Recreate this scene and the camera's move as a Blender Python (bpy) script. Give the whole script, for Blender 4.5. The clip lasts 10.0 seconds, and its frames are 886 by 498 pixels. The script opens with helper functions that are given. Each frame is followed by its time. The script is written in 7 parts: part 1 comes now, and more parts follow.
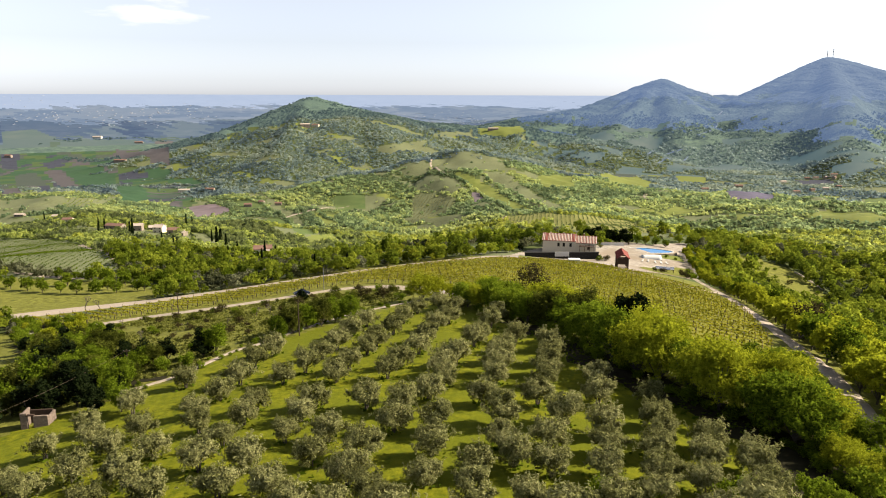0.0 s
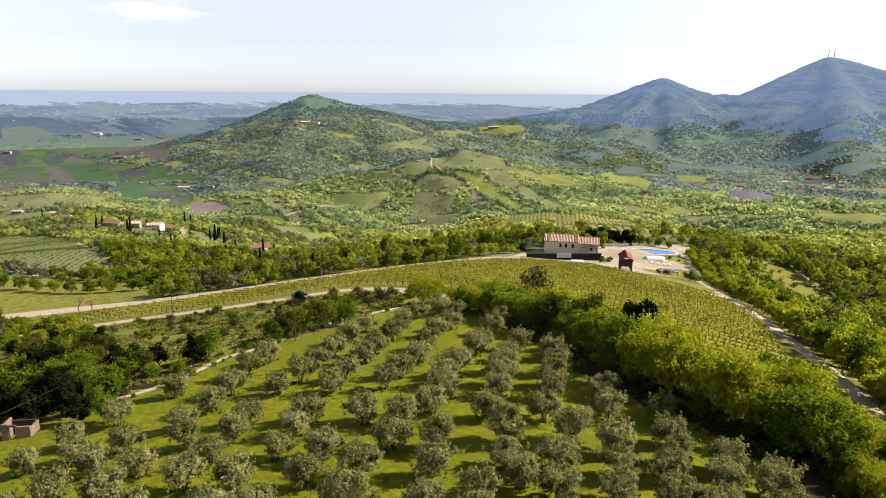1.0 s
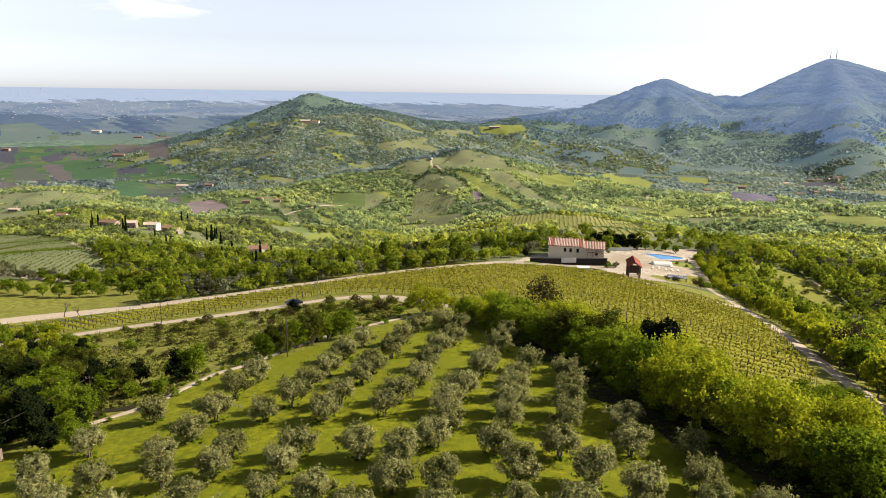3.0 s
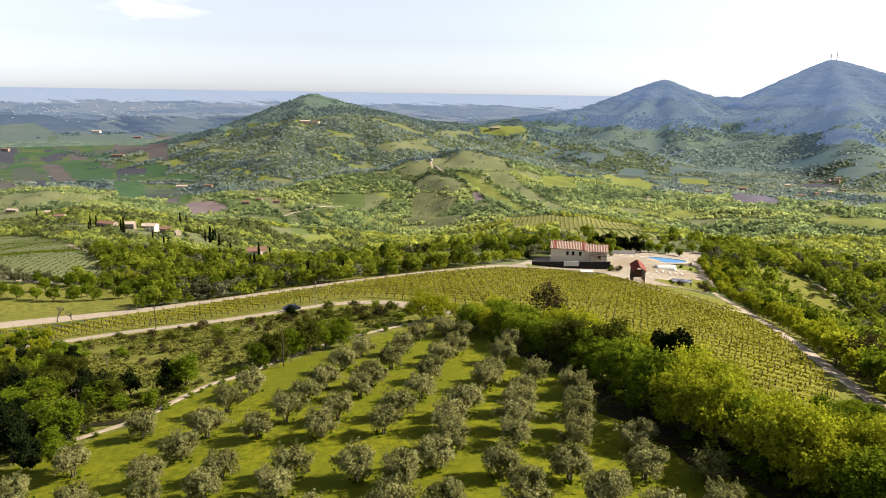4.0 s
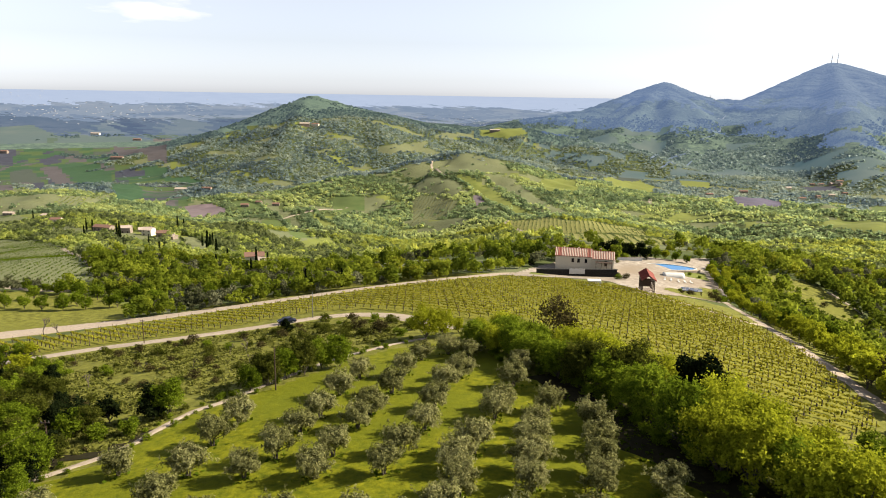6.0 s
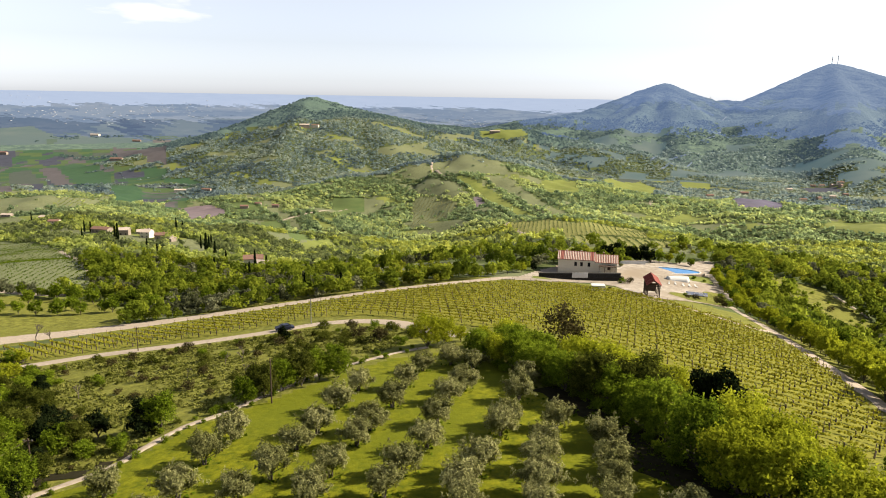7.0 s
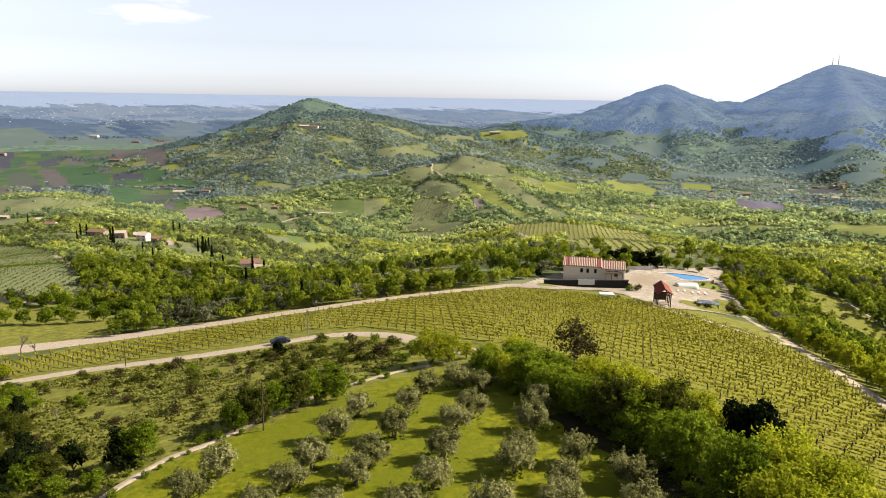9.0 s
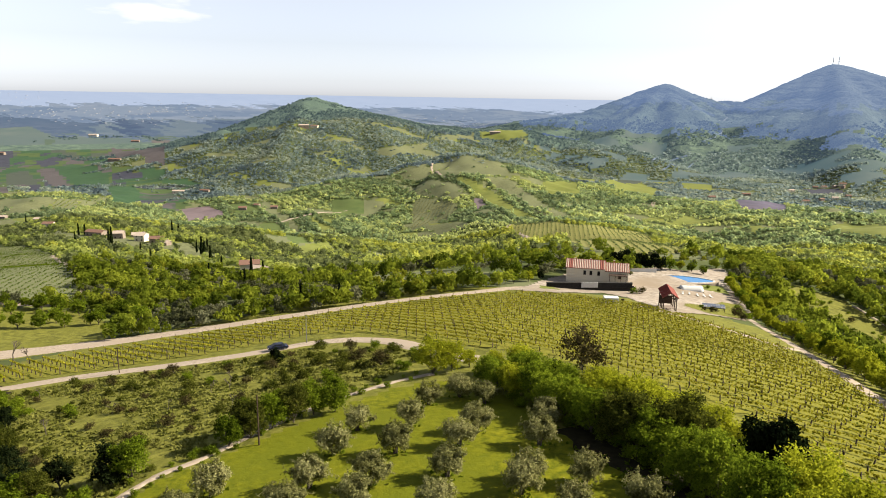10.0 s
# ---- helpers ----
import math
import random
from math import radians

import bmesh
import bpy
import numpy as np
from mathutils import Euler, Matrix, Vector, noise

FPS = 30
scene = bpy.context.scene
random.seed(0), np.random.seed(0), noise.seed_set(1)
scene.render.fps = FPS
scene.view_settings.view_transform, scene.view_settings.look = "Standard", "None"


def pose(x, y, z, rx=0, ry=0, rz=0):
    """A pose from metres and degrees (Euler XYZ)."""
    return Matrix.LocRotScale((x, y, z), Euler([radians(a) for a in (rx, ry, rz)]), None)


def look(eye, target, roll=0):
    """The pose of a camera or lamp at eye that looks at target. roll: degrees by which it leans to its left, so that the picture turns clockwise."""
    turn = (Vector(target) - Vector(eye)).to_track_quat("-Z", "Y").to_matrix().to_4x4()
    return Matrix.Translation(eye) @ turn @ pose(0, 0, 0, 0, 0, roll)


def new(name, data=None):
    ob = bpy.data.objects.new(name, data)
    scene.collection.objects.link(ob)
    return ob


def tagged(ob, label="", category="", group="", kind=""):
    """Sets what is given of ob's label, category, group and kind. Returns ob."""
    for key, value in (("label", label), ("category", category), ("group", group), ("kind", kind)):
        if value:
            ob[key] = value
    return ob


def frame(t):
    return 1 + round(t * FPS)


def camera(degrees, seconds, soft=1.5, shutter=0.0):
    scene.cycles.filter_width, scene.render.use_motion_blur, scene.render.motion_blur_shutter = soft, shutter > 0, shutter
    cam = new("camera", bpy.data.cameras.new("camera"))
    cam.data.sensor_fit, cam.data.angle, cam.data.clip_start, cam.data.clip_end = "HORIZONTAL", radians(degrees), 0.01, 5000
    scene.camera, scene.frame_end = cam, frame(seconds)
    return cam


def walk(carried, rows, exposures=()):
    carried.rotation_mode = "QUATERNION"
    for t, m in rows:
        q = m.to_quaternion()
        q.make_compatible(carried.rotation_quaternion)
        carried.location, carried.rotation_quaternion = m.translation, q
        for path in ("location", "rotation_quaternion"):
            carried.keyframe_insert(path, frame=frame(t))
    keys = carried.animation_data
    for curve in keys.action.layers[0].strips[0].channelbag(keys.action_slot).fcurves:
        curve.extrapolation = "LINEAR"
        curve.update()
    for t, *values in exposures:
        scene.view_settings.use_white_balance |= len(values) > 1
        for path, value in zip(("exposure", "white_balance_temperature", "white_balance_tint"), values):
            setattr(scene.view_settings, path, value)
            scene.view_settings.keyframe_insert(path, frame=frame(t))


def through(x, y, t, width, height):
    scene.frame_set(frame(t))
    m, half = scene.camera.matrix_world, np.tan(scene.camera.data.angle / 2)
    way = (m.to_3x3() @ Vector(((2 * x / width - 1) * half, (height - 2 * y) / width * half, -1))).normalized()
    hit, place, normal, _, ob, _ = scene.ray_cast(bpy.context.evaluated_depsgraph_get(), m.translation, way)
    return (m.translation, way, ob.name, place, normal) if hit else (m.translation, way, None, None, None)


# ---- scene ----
cam = camera(66.0, 10.0, soft=1.0)


def aim(x, y, z, yaw, pitch, roll):
    """A camera's pose: yaw to the left from +y, pitch up, roll as in look()."""
    return pose(x, y, z) @ pose(0, 0, 0, 0, 0, yaw) @ pose(0, 0, 0, 90 + pitch, 0, 0) @ pose(0, 0, 0, 0, 0, roll)


walk(cam, [
    (0.0, aim(0.00, 0.00, 64.00, 0.000, -12.706, 0.167)),
    (1.0, aim(-0.26, 4.16, 63.95, -0.023, -12.848, 0.452)),
    (2.0, aim(-0.54, 8.29, 63.91, -0.040, -12.905, 0.655)),
    (3.0, aim(-0.85, 12.38, 63.90, -0.052, -12.895, 0.787)),
    (4.0, aim(-1.17, 16.43, 63.90, -0.061, -12.836, 0.865)),
    (5.0, aim(-1.52, 20.45, 63.92, -0.067, -12.749, 0.901)),
    (6.0, aim(-1.90, 24.43, 63.95, -0.074, -12.651, 0.909)),
    (7.0, aim(-2.29, 28.38, 64.00, -0.081, -12.562, 0.904)),
    (8.0, aim(-2.71, 32.29, 64.07, -0.090, -12.500, 0.899)),
    (9.0, aim(-3.15, 36.16, 64.16, -0.103, -12.484, 0.908)),
    (10.0, aim(-3.61, 40.00, 64.26, -0.122, -12.532, 0.946)),
])

# World, sun and sky
SUN_AT = Vector((0.99, 0.10, 0.0)).normalized()
SUN_HIGH = radians(35)
world = bpy.data.worlds.new("sky")
scene.world = world
world.use_nodes = True
wn = world.node_tree.nodes
sky = wn.new("ShaderNodeTexSky")
sky.sky_type, sky.sun_disc = "NISHITA", False
sky.sun_elevation, sky.sun_rotation = SUN_HIGH, math.atan2(SUN_AT.x, SUN_AT.y)
sky.altitude, sky.air_density, sky.dust_density, sky.ozone_density = 250, 1.0, 0.6, 1.5
wn["Background"].inputs["Strength"].default_value = 0.050
pale = wn.new("ShaderNodeHueSaturation")
pale.inputs["Saturation"].default_value = 0.2
world.node_tree.links.new(sky.outputs["Color"], pale.inputs["Color"])
cool = wn.new("ShaderNodeMix")
cool.data_type, cool.blend_type = "RGBA", "MULTIPLY"
cool.inputs["Factor"].default_value, cool.inputs["B"].default_value = 1.0, (0.81, 0.84, 0.925, 1)
deep = wn.new("ShaderNodeGamma")
deep.inputs["Gamma"].default_value = 1.2
world.node_tree.links.new(pale.outputs["Color"], deep.inputs["Color"])
world.node_tree.links.new(deep.outputs["Color"], cool.inputs["A"])
# a thin streak of cloud low in the north-west
way = wn.new("ShaderNodeTexCoord")
spot = wn.new("ShaderNodeMapping")
spot.vector_type = "POINT"
spot.inputs["Location"].default_value, spot.inputs["Scale"].default_value = (0.36, -0.91, -0.57), (1, 1, 5.2)
far_off = wn.new("ShaderNodeVectorMath")
far_off.operation = "LENGTH"
shred = wn.new("ShaderNodeTexNoise")
shred.inputs["Scale"].default_value, shred.inputs["Detail"].default_value = 11.0, 7
fade, veil = wn.new("ShaderNodeMapRange"), wn.new("ShaderNodeMapRange")
fade.inputs["From Min"].default_value, fade.inputs["From Max"].default_value = 0.02, 0.17
fade.inputs["To Min"].default_value, fade.inputs["To Max"].default_value = 0.24, -0.1
veil.inputs["From Min"].default_value, veil.inputs["From Max"].default_value = 0.62, 0.80
total = wn.new("ShaderNodeMath")
cloud = wn.new("ShaderNodeMix")
cloud.data_type = "RGBA"
cloud.inputs["B"].default_value = (8.0, 8.0, 8.3, 1)
for a, b in ((way.outputs["Generated"], spot.inputs["Vector"]), (spot.outputs["Vector"], far_off.inputs[0]), (spot.outputs["Vector"], shred.inputs["Vector"]), (far_off.outputs["Value"], fade.inputs["Value"]), (fade.outputs["Result"], total.inputs[0]), (shred.outputs["Fac"], total.inputs[1]), (total.outputs["Value"], veil.inputs["Value"]), (veil.outputs["Result"], cloud.inputs["Factor"]), (cool.outputs["Result"], cloud.inputs["A"]), (cloud.outputs["Result"], wn["Background"].inputs["Color"])):
    world.node_tree.links.new(a, b)
sun = new("sun", bpy.data.lights.new("sun", "SUN"))
sun.data.energy, sun.data.angle, sun.data.color = 5.0, radians(0.6), (1.0, 0.88, 0.68)
sun_way = Vector((SUN_AT.x * math.cos(SUN_HIGH), SUN_AT.y * math.cos(SUN_HIGH), math.sin(SUN_HIGH)))
sun.matrix_world = look(sun_way * 300, (0, 0, 0))
scene.view_settings.exposure = 1.51


# ---- materials ----
def surface(name, low, high, grain=1.0, wide=0.08, rough=0.85, bump=0.3, relief=0.02, wide_to=None, metal=0.0, glow=None, space="Position"):
    """A rough surface that wanders between two colours at a fine scale, and towards a third at a wide one."""
    m = bpy.data.materials.new(name)
    m.use_nodes = True
    n, ln = m.node_tree.nodes, m.node_tree.links
    b = n["Principled BSDF"]
    if space == "Position":
        at = n.new("ShaderNodeNewGeometry").outputs["Position"]
    else:
        at = n.new("ShaderNodeTexCoord").outputs["Object"]
    fine = n.new("ShaderNodeTexNoise")
    fine.inputs["Scale"].default_value, fine.inputs["Detail"].default_value, fine.inputs["Roughness"].default_value = grain, 6, 0.65
    broad = n.new("ShaderNodeTexNoise")
    broad.inputs["Scale"].default_value, broad.inputs["Detail"].default_value = wide, 4
    for t in (fine, broad):
        ln.new(at, t.inputs["Vector"])
    ramp = n.new("ShaderNodeValToRGB")
    ramp.color_ramp.elements[0].position, ramp.color_ramp.elements[1].position = 0.34, 0.66
    ramp.color_ramp.elements[0].color, ramp.color_ramp.elements[1].color = (*low, 1), (*high, 1)
    ln.new(fine.outputs["Fac"], ramp.inputs["Fac"])
    mix = n.new("ShaderNodeMix")
    mix.data_type = "RGBA"
    spread = n.new("ShaderNodeMapRange")
    spread.inputs["From Min"].default_value, spread.inputs["From Max"].default_value = 0.42, 0.64
    ln.new(broad.outputs["Fac"], spread.inputs["Value"])
    ln.new(spread.outputs["Result"], mix.inputs["Factor"])
    ln.new(ramp.outputs["Color"], mix.inputs["A"])
    mix.inputs["B"].default_value = (*(wide_to or [0.5 * (p + q) for p, q in zip(low, high)]), 1)
    ln.new(mix.outputs["Result"], b.inputs["Base Color"])
    b.inputs["Roughness"].default_value, b.inputs["Metallic"].default_value = rough, metal
    b.inputs["Specular IOR Level"].default_value = 0.08 if rough > 0.9 else 0.25
    if bump:
        bp = n.new("ShaderNodeBump")
        bp.inputs["Strength"].default_value, bp.inputs["Distance"].default_value = bump, relief
        ln.new(fine.outputs["Fac"], bp.inputs["Height"])
        ln.new(bp.outputs["Normal"], b.inputs["Normal"])
    # emission for the far materials: haze painted in, not a light source
    if glow:
        b.inputs["Emission Color"].default_value, b.inputs["Emission Strength"].default_value = (*glow[:3], 1), glow[3]
    return m


def leafage(name, low, high, patch=0.12, through=0.35, other=None, glow=None, vary=0.5):
    """Leaves: each one differs a little, whole clumps differ more, and light comes through."""
    m = bpy.data.materials.new(name)
    m.use_nodes = True
    n, ln = m.node_tree.nodes, m.node_tree.links
    n.remove(n["Principled BSDF"])
    geo = n.new("ShaderNodeNewGeometry")
    noise_at = n.new("ShaderNodeTexNoise")
    noise_at.inputs["Scale"].default_value, noise_at.inputs["Detail"].default_value = patch, 2
    ln.new(geo.outputs["Position"], noise_at.inputs["Vector"])
    info = n.new("ShaderNodeObjectInfo")
    add = n.new("ShaderNodeMath")
    add.operation = "MULTIPLY_ADD"
    ln.new(geo.outputs["Random Per Island"], add.inputs[0])
    add.inputs[1].default_value = vary
    spread = n.new("ShaderNodeMapRange")
    spread.inputs["From Min"].default_value, spread.inputs["From Max"].default_value = 0.35, 0.65
    spread.inputs["To Max"].default_value = 0.8 - vary
    ln.new(noise_at.outputs["Fac"], spread.inputs["Value"])
    ln.new(spread.outputs["Result"], add.inputs[2])
    more = n.new("ShaderNodeMath")
    more.operation = "MULTIPLY_ADD"
    ln.new(info.outputs["Random"], more.inputs[0])
    more.inputs[1].default_value = 0.2
    ln.new(add.outputs["Value"], more.inputs[2])
    ramp = n.new("ShaderNodeValToRGB")
    ramp.color_ramp.elements[0].position, ramp.color_ramp.elements[1].position = 0.1, 0.9
    ramp.color_ramp.elements[0].color, ramp.color_ramp.elements[1].color = (*low, 1), (*high, 1)
    if other:
        e = ramp.color_ramp.elements.new(0.5)
        e.color = (*other, 1)
    ln.new(more.outputs["Value"], ramp.inputs["Fac"])
    dif, tra, mix = n.new("ShaderNodeBsdfDiffuse"), n.new("ShaderNodeBsdfTranslucent"), n.new("ShaderNodeMixShader")
    mix.inputs["Fac"].default_value = through
    for s in (dif, tra):
        ln.new(ramp.outputs["Color"], s.inputs["Color"])
    ln.new(dif.outputs["BSDF"], mix.inputs[1])
    ln.new(tra.outputs["BSDF"], mix.inputs[2])
    last = mix
    # bluish emission that stands in for haze on the far leaves
    if glow:
        em, last = n.new("ShaderNodeEmission"), n.new("ShaderNodeAddShader")
        em.inputs["Color"].default_value, em.inputs["Strength"].default_value = (*glow[:3], 1), glow[3]
        ln.new(mix.outputs["Shader"], last.inputs[0])
        ln.new(em.outputs["Emission"], last.inputs[1])
    ln.new(last.outputs["Shader"], n["Material Output"].inputs["Surface"])
    return m


GRASS = surface("spring_grass", (0.0541, 0.0693, 0.00302), (0.144, 0.145, 0.00605), 0.9, 0.07, 0.95, 0.9, 0.15, (0.0868, 0.099, 0.00484))
SCRUB = surface("rough_scrub", (0.0582, 0.063, 0.0107), (0.159, 0.158, 0.0312), 0.5, 0.06, 0.95, 0.9, 0.35, (0.109, 0.112, 0.0204))
# Woodland floor: blue raised a little in the colour for aerial haze
WOOD_FLOOR = surface("woodland_floor", (0.0347, 0.0492, 0.015), (0.0763, 0.0908, 0.0308), 0.15, 0.02, 0.95, 0.5, 0.4, (0.0541, 0.0681, 0.0228))
VINE_GROUND = surface("vineyard_sward", (0.0872, 0.093, 0.0123), (0.182, 0.171, 0.0247), 1.1, 0.06, 0.95, 0.6, 0.1, (0.134, 0.132, 0.019))
GRAVEL = surface("pale_gravel", (0.195, 0.16, 0.124), (0.354, 0.301, 0.248), 1.3, 0.12, 0.95, 0.5, 0.03, (0.265, 0.221, 0.177))
YARD_GRAVEL = surface("yard_gravel", (0.153, 0.131, 0.106), (0.339, 0.303, 0.263), 0.5, 0.045, 0.95, 0.6, 0.04, (0.19, 0.156, 0.119))
# Further fields: blue raised in the base colours to stand in for haze
FIELD_GREEN = surface("green_wheat", (0.0538, 0.0829, 0.0257), (0.0876, 0.111, 0.0359), 0.05, 0.004, 0.95, 0.3, 0.2, (0.0674, 0.092, 0.0305))
FIELD_LIGHT = surface("bright_meadow", (0.088, 0.108, 0.0233), (0.136, 0.148, 0.0388), 0.06, 0.01, 0.95, 0.3, 0.2, (0.109, 0.125, 0.0311))
FIELD_OLIVE = surface("young_vines_field", (0.075, 0.0846, 0.0406), (0.127, 0.135, 0.0691), 0.3, 0.01, 0.95, 0.3, 0.2, (0.1, 0.111, 0.0574))
FIELD_BROWN = surface("ploughed_soil", (0.0994, 0.0762, 0.0836), (0.146, 0.111, 0.121), 0.05, 0.006, 0.95, 0.2, 0.1, (0.117, 0.0968, 0.106))
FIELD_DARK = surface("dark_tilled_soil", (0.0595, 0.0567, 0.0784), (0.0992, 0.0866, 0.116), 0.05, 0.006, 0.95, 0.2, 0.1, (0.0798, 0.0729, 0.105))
# Far land: aerial haze is put in as bluish colour and emission
FAR_WOOD = surface("haze_glow_woods", (0.0293, 0.0466, 0.0328), (0.0875, 0.121, 0.0728), 0.04, 0.004, 0.95, 0.5, 8.0, (0.0538, 0.0789, 0.051), glow=(0.18, 0.285, 0.48, 0.0497))
FAR_PLAIN = surface("haze_glow_plain", (0.0315, 0.049, 0.028), (0.07, 0.084, 0.0455), 0.01, 0.0012, 0.95, 0, 0, (0.0455, 0.063, 0.0385), glow=(0.2, 0.35, 0.5, 0.035))
FAR_MOUNTAIN = surface("haze_glow_mountain", (0.0084, 0.014, 0.014), (0.0315, 0.0406, 0.035), 0.06, 0.004, 0.95, 0.7, 10.0, (0.0182, 0.0252, 0.0238), glow=(0.2, 0.3, 0.53, 0.23))
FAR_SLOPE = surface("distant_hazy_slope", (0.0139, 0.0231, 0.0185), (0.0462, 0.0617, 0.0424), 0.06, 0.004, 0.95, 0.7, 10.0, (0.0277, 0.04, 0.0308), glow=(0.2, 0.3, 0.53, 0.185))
FAR_FIELD = surface("haze_glow_fields", (0.0277, 0.0367, 0.0265), (0.0504, 0.0522, 0.0378), 0.006, 0.002, 0.95, 0, 0, (0.0403, 0.0444, 0.0341), glow=(0.2, 0.35, 0.4, 0.118))
FAR_TOWN = surface("haze_glow_soil", (0.0525, 0.049, 0.0455), (0.0983, 0.084, 0.07), 0.02, 0.002, 0.95, 0, 0, (0.07, 0.0666, 0.0595), glow=(0.2, 0.3, 0.45, 0.035))
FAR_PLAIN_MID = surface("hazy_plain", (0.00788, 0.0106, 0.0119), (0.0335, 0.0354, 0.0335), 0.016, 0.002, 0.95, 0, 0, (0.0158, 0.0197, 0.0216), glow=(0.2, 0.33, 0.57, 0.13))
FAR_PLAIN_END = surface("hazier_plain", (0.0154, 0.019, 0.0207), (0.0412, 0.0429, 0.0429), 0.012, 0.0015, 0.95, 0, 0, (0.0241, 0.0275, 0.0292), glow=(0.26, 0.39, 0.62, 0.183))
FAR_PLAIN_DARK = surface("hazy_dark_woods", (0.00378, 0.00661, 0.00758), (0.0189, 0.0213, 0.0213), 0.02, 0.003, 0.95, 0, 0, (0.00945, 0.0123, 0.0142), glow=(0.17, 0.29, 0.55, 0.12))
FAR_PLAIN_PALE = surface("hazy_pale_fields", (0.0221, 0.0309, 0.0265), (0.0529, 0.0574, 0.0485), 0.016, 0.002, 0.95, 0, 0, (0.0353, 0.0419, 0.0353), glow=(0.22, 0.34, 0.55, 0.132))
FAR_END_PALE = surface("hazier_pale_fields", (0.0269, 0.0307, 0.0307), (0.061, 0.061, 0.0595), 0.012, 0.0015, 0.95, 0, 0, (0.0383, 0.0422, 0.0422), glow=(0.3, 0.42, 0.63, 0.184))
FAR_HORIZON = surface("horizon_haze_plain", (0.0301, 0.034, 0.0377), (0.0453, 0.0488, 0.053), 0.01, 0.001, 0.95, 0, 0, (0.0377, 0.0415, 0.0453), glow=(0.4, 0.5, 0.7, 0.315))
# Fields of the plain: muted, bluish colours with aerial haze painted in
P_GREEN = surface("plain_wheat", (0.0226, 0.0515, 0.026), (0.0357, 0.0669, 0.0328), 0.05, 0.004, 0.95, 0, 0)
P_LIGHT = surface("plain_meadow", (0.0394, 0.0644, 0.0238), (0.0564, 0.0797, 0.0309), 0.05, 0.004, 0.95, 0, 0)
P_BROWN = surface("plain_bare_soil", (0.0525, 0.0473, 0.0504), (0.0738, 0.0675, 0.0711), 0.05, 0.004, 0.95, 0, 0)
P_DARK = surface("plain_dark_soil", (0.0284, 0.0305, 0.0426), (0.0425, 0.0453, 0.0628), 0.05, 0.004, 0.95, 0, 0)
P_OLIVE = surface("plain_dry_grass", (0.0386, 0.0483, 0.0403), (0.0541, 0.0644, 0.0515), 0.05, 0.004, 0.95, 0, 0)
OLIVE_LEAF = leafage("olive_leaves", (0.0637, 0.0667, 0.0198), (0.288, 0.281, 0.126), 0.3, 0.4, (0.16, 0.162, 0.0615))
LEAF = leafage("fresh_leaves", (0.016, 0.0292, 0.0027), (0.208, 0.261, 0.0202), 0.07, 0.5, (0.11, 0.155, 0.0101))
LEAF_YELLOW = leafage("yellow_green_leaves", (0.109, 0.128, 0.00622), (0.376, 0.4, 0.0281), 0.07, 0.5, (0.239, 0.261, 0.0156))
LEAF_DARK = leafage("dark_evergreen_leaves", (0.00294, 0.00588, 0.00245), (0.0157, 0.0225, 0.00688), 0.3, 0.12)
LEAF_BROWN = leafage("brownish_leaves", (0.021, 0.021, 0.0084), (0.0672, 0.0545, 0.021), 0.3, 0.2)
WOODS = leafage("woodland_leaves", (0.0334, 0.0539, 0.00679), (0.228, 0.263, 0.0266), 0.07, 0.6, (0.114, 0.145, 0.0131), vary=0.12)
# Leaves further off: aerial haze painted in as paler, bluer base colours
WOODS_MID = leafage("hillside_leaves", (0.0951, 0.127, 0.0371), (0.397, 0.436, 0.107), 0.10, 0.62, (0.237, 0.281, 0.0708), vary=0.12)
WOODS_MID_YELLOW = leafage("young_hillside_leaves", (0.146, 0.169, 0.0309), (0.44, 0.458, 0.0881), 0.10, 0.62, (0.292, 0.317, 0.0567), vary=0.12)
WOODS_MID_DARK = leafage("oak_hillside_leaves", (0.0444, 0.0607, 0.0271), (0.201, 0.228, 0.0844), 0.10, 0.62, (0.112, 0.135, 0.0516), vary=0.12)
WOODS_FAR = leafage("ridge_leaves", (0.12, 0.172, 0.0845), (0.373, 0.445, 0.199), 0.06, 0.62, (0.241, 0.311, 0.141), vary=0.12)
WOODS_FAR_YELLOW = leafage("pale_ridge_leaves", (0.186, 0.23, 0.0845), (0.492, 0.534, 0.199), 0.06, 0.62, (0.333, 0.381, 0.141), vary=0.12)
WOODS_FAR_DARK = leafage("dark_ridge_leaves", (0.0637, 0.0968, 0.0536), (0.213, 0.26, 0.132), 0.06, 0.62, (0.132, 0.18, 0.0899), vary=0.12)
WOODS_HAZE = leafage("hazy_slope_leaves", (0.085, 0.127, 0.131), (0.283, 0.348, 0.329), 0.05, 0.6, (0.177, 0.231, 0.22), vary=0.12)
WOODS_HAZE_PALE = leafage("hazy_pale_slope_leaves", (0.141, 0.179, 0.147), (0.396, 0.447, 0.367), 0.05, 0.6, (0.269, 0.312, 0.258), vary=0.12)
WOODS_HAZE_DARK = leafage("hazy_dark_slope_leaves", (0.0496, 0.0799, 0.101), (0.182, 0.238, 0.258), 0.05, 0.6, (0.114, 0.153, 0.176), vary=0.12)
LEAF_DULL = leafage("dull_olive_green_leaves", (0.0107, 0.0162, 0.00269), (0.134, 0.145, 0.0235), 0.07, 0.5, (0.0571, 0.0672, 0.00944))
WOODS_YELLOW = leafage("yellow_woodland_leaves", (0.0739, 0.0902, 0.00747), (0.25, 0.265, 0.0248), 0.07, 0.6, (0.159, 0.173, 0.0148), vary=0.14)
WOODS_GREY = leafage("grey_grove_leaves", (0.0368, 0.0421, 0.0184), (0.142, 0.147, 0.084), 0.07, 0.4, (0.084, 0.0892, 0.0446), vary=0.12)
